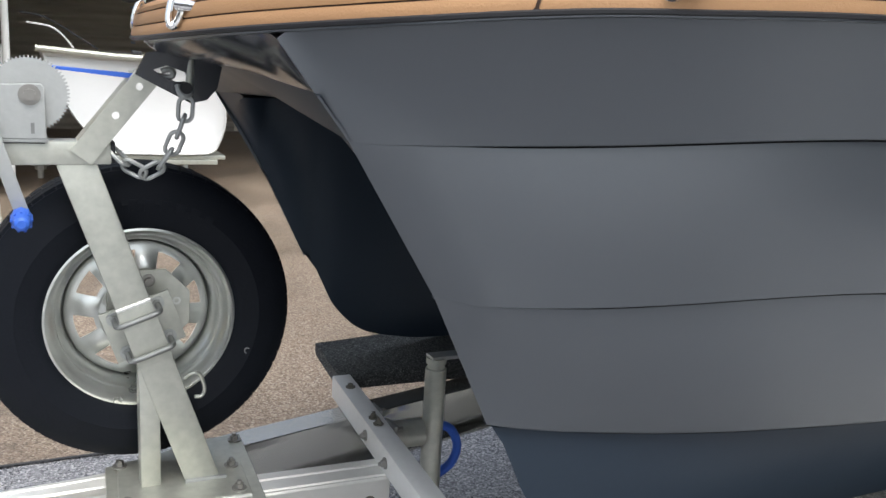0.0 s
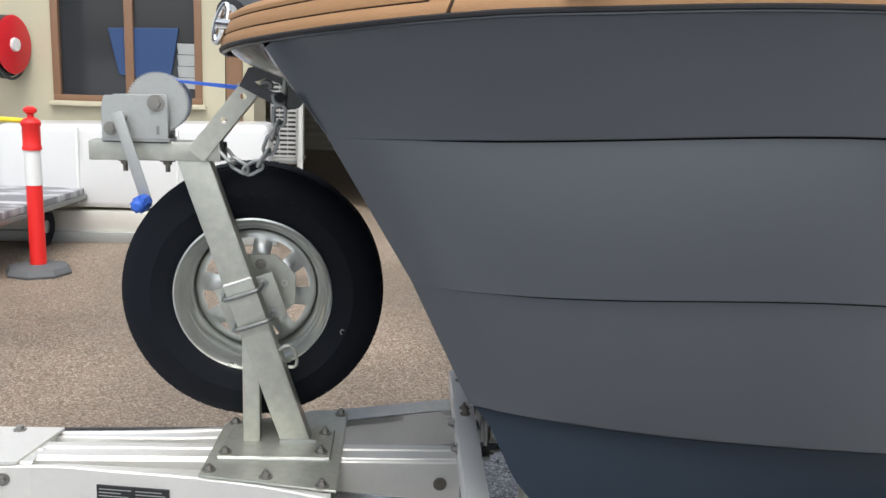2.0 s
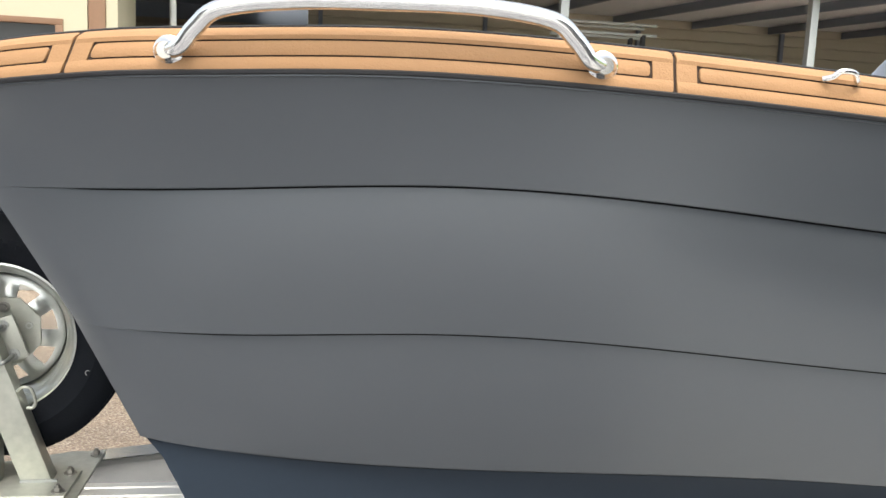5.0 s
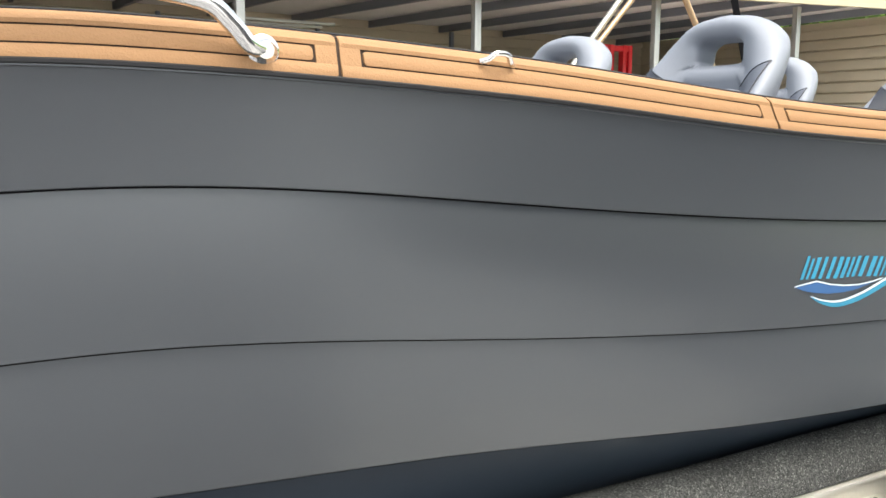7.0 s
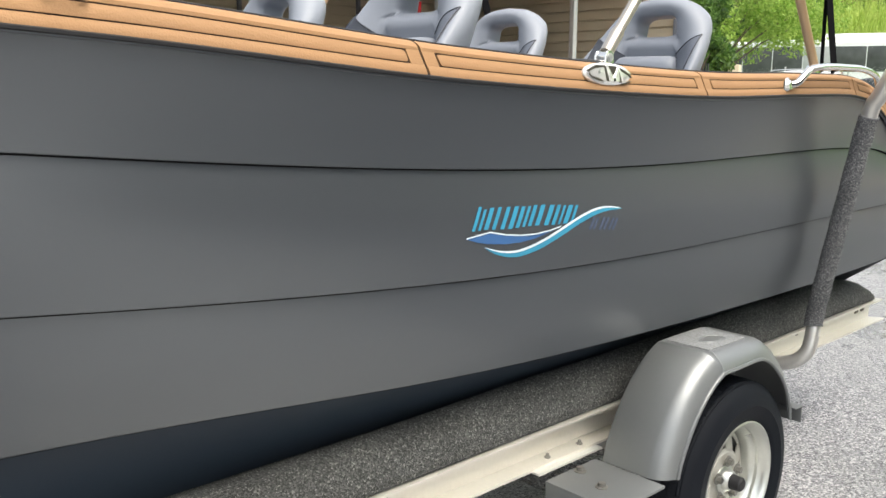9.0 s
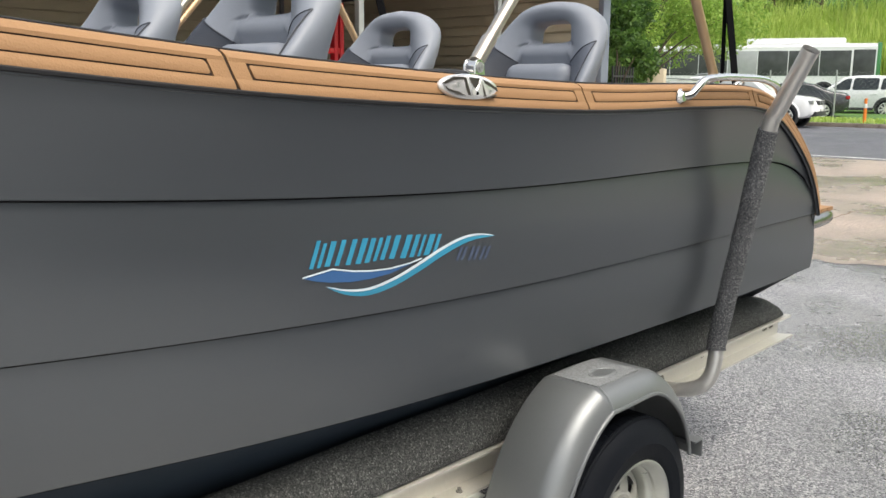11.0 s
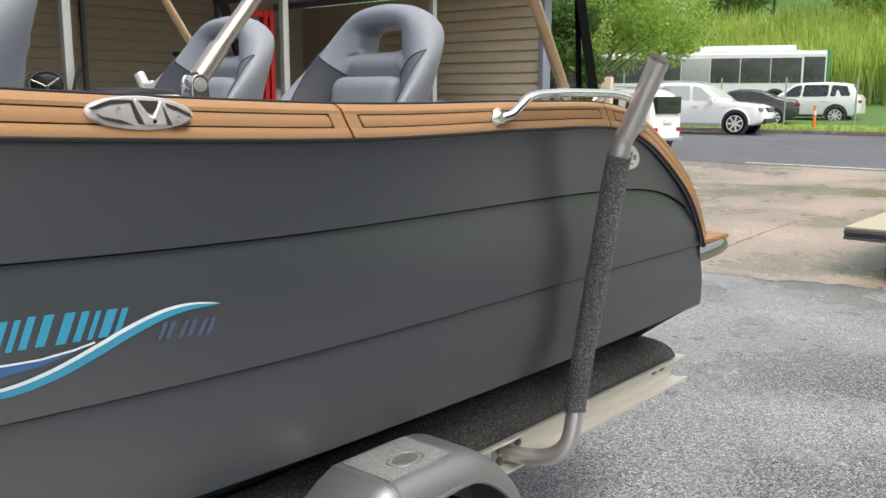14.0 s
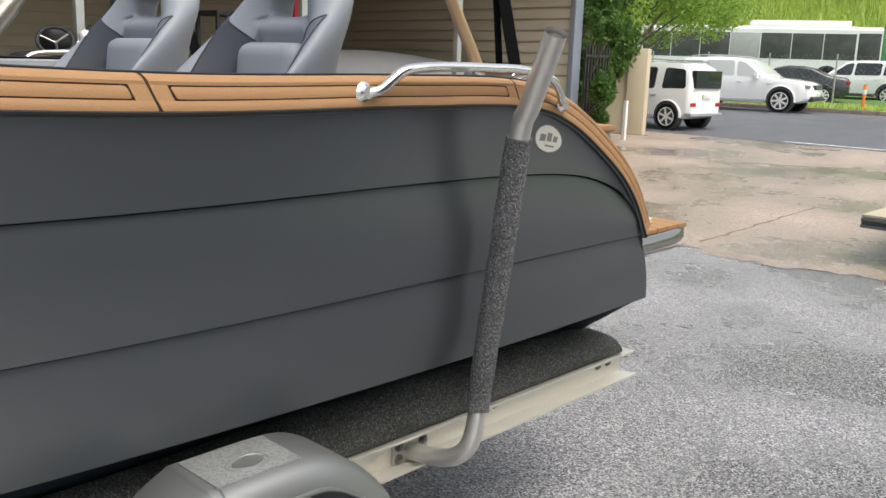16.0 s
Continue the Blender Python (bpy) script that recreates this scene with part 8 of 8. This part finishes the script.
def blades(name, n, x0, x1, y0, y1, h0, h1, z_at, mat, label, wide=0.05, seed=3):
    """Many bent blades in one sheet."""
    rnd = np.random.RandomState(seed)
    v, f = [], []
    for i in range(n):
        x, y = rnd.uniform(x0, x1), rnd.uniform(y0, y1)
        z, h, a, b = z_at(x), rnd.uniform(h0, h1), rnd.uniform(0, math.tau), rnd.uniform(0.1, 0.45)
        dx, dy, w = math.cos(a), math.sin(a), wide * rnd.uniform(0.6, 1.4)
        k = len(v)
        for t, ww in ((0, 1), (0.5, 0.9), (0.85, 0.5)):
            ox, oy = dx * b * h * t * t, dy * b * h * t * t
            v += [(x + ox - dy * w * ww / 2, y + oy + dx * w * ww / 2, z + h * t), (x + ox + dy * w * ww / 2, y + oy - dx * w * ww / 2, z + h * t)]
        v.append((x + dx * b * h * 1.3, y + dy * b * h * 1.3, z + h * (1 - b * 0.3)))
        f += [(k, k + 1, k + 3, k + 2), (k + 2, k + 3, k + 5, k + 4), (k + 4, k + 5, k + 6)]
    me = bpy.data.meshes.new(name)
    me.from_pydata(v, [], f)
    me.materials.append(mat)
    return tagged(new(name, me), label, "grass", kind="stuff")


def leafy(name, colour, tone):
    """Leaf surface that lets some light through, varied from blade to blade."""
    m = bpy.data.materials.new(name)
    m.use_nodes = True
    nodes, links = m.node_tree.nodes, m.node_tree.links
    b = nodes["Principled BSDF"]
    geo = nodes.new("ShaderNodeNewGeometry")
    mix = nodes.new("ShaderNodeMix")
    mix.data_type = "RGBA"
    mix.inputs["A"].default_value, mix.inputs["B"].default_value = (*colour, 1), (*tone, 1)
    links.new(geo.outputs["Random Per Island"], mix.inputs["Factor"])
    links.new(mix.outputs["Result"], b.inputs["Base Color"])
    b.inputs["Roughness"].default_value = 0.55
    tr = nodes.new("ShaderNodeBsdfTranslucent")
    links.new(mix.outputs["Result"], tr.inputs["Color"])
    ms = nodes.new("ShaderNodeMixShader")
    ms.inputs[0].default_value = 0.5
    links.new(b.outputs[0], ms.inputs[1])
    links.new(tr.outputs[0], ms.inputs[2])
    links.new(ms.outputs[0], nodes["Material Output"].inputs["Surface"])
    return m


CANE = leafy("cane_grass", (0.28, 0.42, 0.06), (0.66, 0.76, 0.24))
LEAF = leafy("dark_leaf", (0.035, 0.09, 0.018), (0.13, 0.24, 0.045))
LEAF_PALE = leafy("fern_leaf", (0.20, 0.36, 0.05), (0.45, 0.60, 0.15))
LEAF_MID = leafy("wood_leaf", (0.10, 0.21, 0.03), (0.30, 0.45, 0.09))
slope = lambda x: 0.41 + max(0, x - 58) * 0.42 + 0.03 * max(0, x - 36)
blades("cane_slope", 60000, 58.0, 67, -16, 66, 1.7, 3.6, slope, CANE, "tall bright green cane grass on the slope", 0.07)
blades("verge_blades", 5000, 33.75, 36.5, -6, 16, 0.08, 0.2, lambda x: 0.39, CANE, "short mown grass on the verge", 0.04, 5)


def leaf_cloud(rnd, n, centres, size):
    """Small folded leaves scattered about clump centres (x, y, z, radius)."""
    v, f = [], []
    for i in range(n):
        cx, cy, cz, r = centres[rnd.randint(len(centres))]
        d = rnd.normal(size=3)
        d /= np.linalg.norm(d)
        p = Vector((cx, cy, cz)) + Vector(d) * r * (0.55 + 0.5 * rnd.rand())
        a = Vector(rnd.normal(size=3)).normalized()
        b = a.cross(Vector(rnd.normal(size=3))).normalized()
        s = size * rnd.uniform(0.6, 1.4)
        k = len(v)
        v += [p - a * s, p - b * s * 0.38, p + a * s, p + b * s * 0.38]
        f += [(k, k + 1, k + 2), (k, k + 2, k + 3)]
    return v, f


BARK = material("bark", (0.13, 0.10, 0.075), 0.9, 0, 0.25, 8, 60, 0.5)


def tree(name, label, where, height, spread, n, size, leaf, seed, low=0.35, limb=0.010):
    rnd = np.random.RandomState(seed)
    t = thing(name, label, "tree", at=where)
    trunk = [(0, 0, -0.1), (0.05, 0.03, height * 0.2), (0.0, 0.10, height * 0.45), (0.08, 0.05, height * 0.8)]
    bm = tube(smooth_path(trunk, 4), [0.045 * height * (1 - 0.07 * i) * 0.5 for i in range(13)], 8)
    centres = []
    for k in range(16):
        a, h = rnd.uniform(0, math.tau), rnd.uniform(low, 1.0)
        r = spread * rnd.uniform(0.35, 1.0) * (1.1 - abs(h - 0.62))
        c = Vector((math.cos(a) * r, math.sin(a) * r, height * h))
        tube([(0, 0.08, height * max(0.12, h * 0.6)), c * 0.55 + Vector((0, 0, height * h * 0.32)), c], [limb * height, limb * height * 0.6, limb * height * 0.3], 6, bm=bm)
        centres.append((c.x, c.y, c.z, spread * rnd.uniform(0.22, 0.42)))
    part("trunk", bm, BARK, t)
    v, f = leaf_cloud(rnd, n, centres, size)
    me = bpy.data.meshes.new("crown")
    me.from_pydata(v, [], f)
    me.materials.append(leaf)
    ob = new("crown", me)
    ob.parent = t
    return t


pt = bearing(35.4, 19.0)
tree("hedge_tree", "dense dark green shrub against the shed fence", (pt[0], pt[1], 0), 3.3, 1.25, 9000, 0.075, LEAF, 11, 0.12)
pt = bearing(33.9, 21.0)
tree("hedge_tree", "dark green shrub over the boundary wall", (pt[0], pt[1], 0), 3.6, 1.1, 8000, 0.075, LEAF, 12, 0.42)
pt = bearing(31.6, 24.5)
tree("feathery_tree", "light green feathery tree by the gate", (pt[0], pt[1], 0), 5.6, 2.3, 26000, 0.060, LEAF_PALE, 13, 0.50, 0.005)
pt = bearing(37.5, 22.0)
tree("shade_tree", "green tree behind the shed", (pt[0], pt[1], 0), 5.5, 2.4, 8000, 0.10, LEAF, 14, 0.3)
pt = bearing(34.2, 16.3)
tree("hedge_tree", "dense dark green shrub growing over the picket fence", (pt[0], pt[1], 0), 2.5, 0.62, 9000, 0.045, LEAF, 15, 0.08)
rnd = random.Random(4)
for k in range(11):
    x, y, hgt = rnd.uniform(67.5, 71), -2 + 5.0 * k + rnd.uniform(-1.2, 1.2), rnd.uniform(5.5, 8.0)
    tree("slope_tree", "green tree at the top of the slope", (x, y, slope(x)), hgt, hgt * 0.5, 7000, 0.17, LEAF_PALE if k % 3 == 1 else LEAF_MID, 20 + k, 0.15)

# gate pillar and boundary wall
WALL_TAN = material("tan_render", (0.58, 0.50, 0.36), 0.75, 0, 0.1, 1.5, 50, 0.1)
pt = bearing(31.35, 21.4)
gp = thing("boundary_wall", "tan rendered boundary wall with a gate pillar", "wall", kind="structure", at=(pt[0], pt[1], 0))
part("pillar", box(-0.20, 0.20, -0.22, 0.22, 0, 1.98, 0.02), WALL_TAN, gp)
part("wall_panel", box(-0.10, 0.10, 0.20, 5.0, 0, 1.75, 0.02), WALL_TAN, gp)
gp.rotation_euler = (0, 0, radians(20))
pt2 = bearing(32.0, 19.3)
tagged(part("white_stake", box(pt2[0] - 0.04, pt2[0] + 0.04, pt2[1] - 0.04, pt2[1] + 0.04, 0, 0.85, 0.01), WHITE), "short white post by the wall", "post")
fence = thing("picket_fence", "dark steel picket fence beside the shed", "fence", at=(15.45, 6.9, 0))
for k in range(9):
    part("picket", box(k * 0.12 - 0.012, k * 0.12 + 0.012, -0.012 + k * 0.02, 0.012 + k * 0.02, 0.05, 1.9), DARK, fence, smooth=False)
for z in (0.2, 1.7):
    part("fence_rail", box(0, 1.0, -0.01, 0.01, z, z + 0.04, turn=Matrix.Rotation(math.atan2(0.44, 2.6), 4, "Z")), DARK, fence, smooth=False)

# mesh fence along the verge
mf = thing("mesh_fence", "chain-link fence with steel posts along the verge", "fence", at=(36.8, 0, 0.4))
for k in range(-4, 12):
    part("fence_post", tube([(0, k * 2.6, 0), (0, k * 2.6, 1.9)], 0.03, 8), GALV_DULL, mf)
wires = bmesh.new()
for k in range(170):
    y = -8.0 + k * 0.20
    for s in (1, -1):
        a, b = Vector((0, y, 0.05)), Vector((0, y + s * 1.8, 1.85))
        d = Vector((0, 0.003, 0))
        wires.faces.new([wires.verts.new(p) for p in (a - d, a + d, b + d, b - d)])
part("chain_mesh", wires, GALV_DULL, mf, smooth=False)
pt = bearing(18.4, 33.8)
mk = thing("road_marker", "orange flexible road marker with a white band", "marker", at=(pt[0], pt[1], ground_z(pt[0])))
part("post", lathe([(0, 0), (0.10, 0), (0.09, 0.05), (0.06, 0.06), (0.05, 1.0), (0, 1.0)], (0, 0, 0), "z", 16), ORANGE, mk)
part("band", lathe([(0.058, 0.66), (0.058, 0.82)], (0, 0, 0), "z", 16), WHITE, mk)
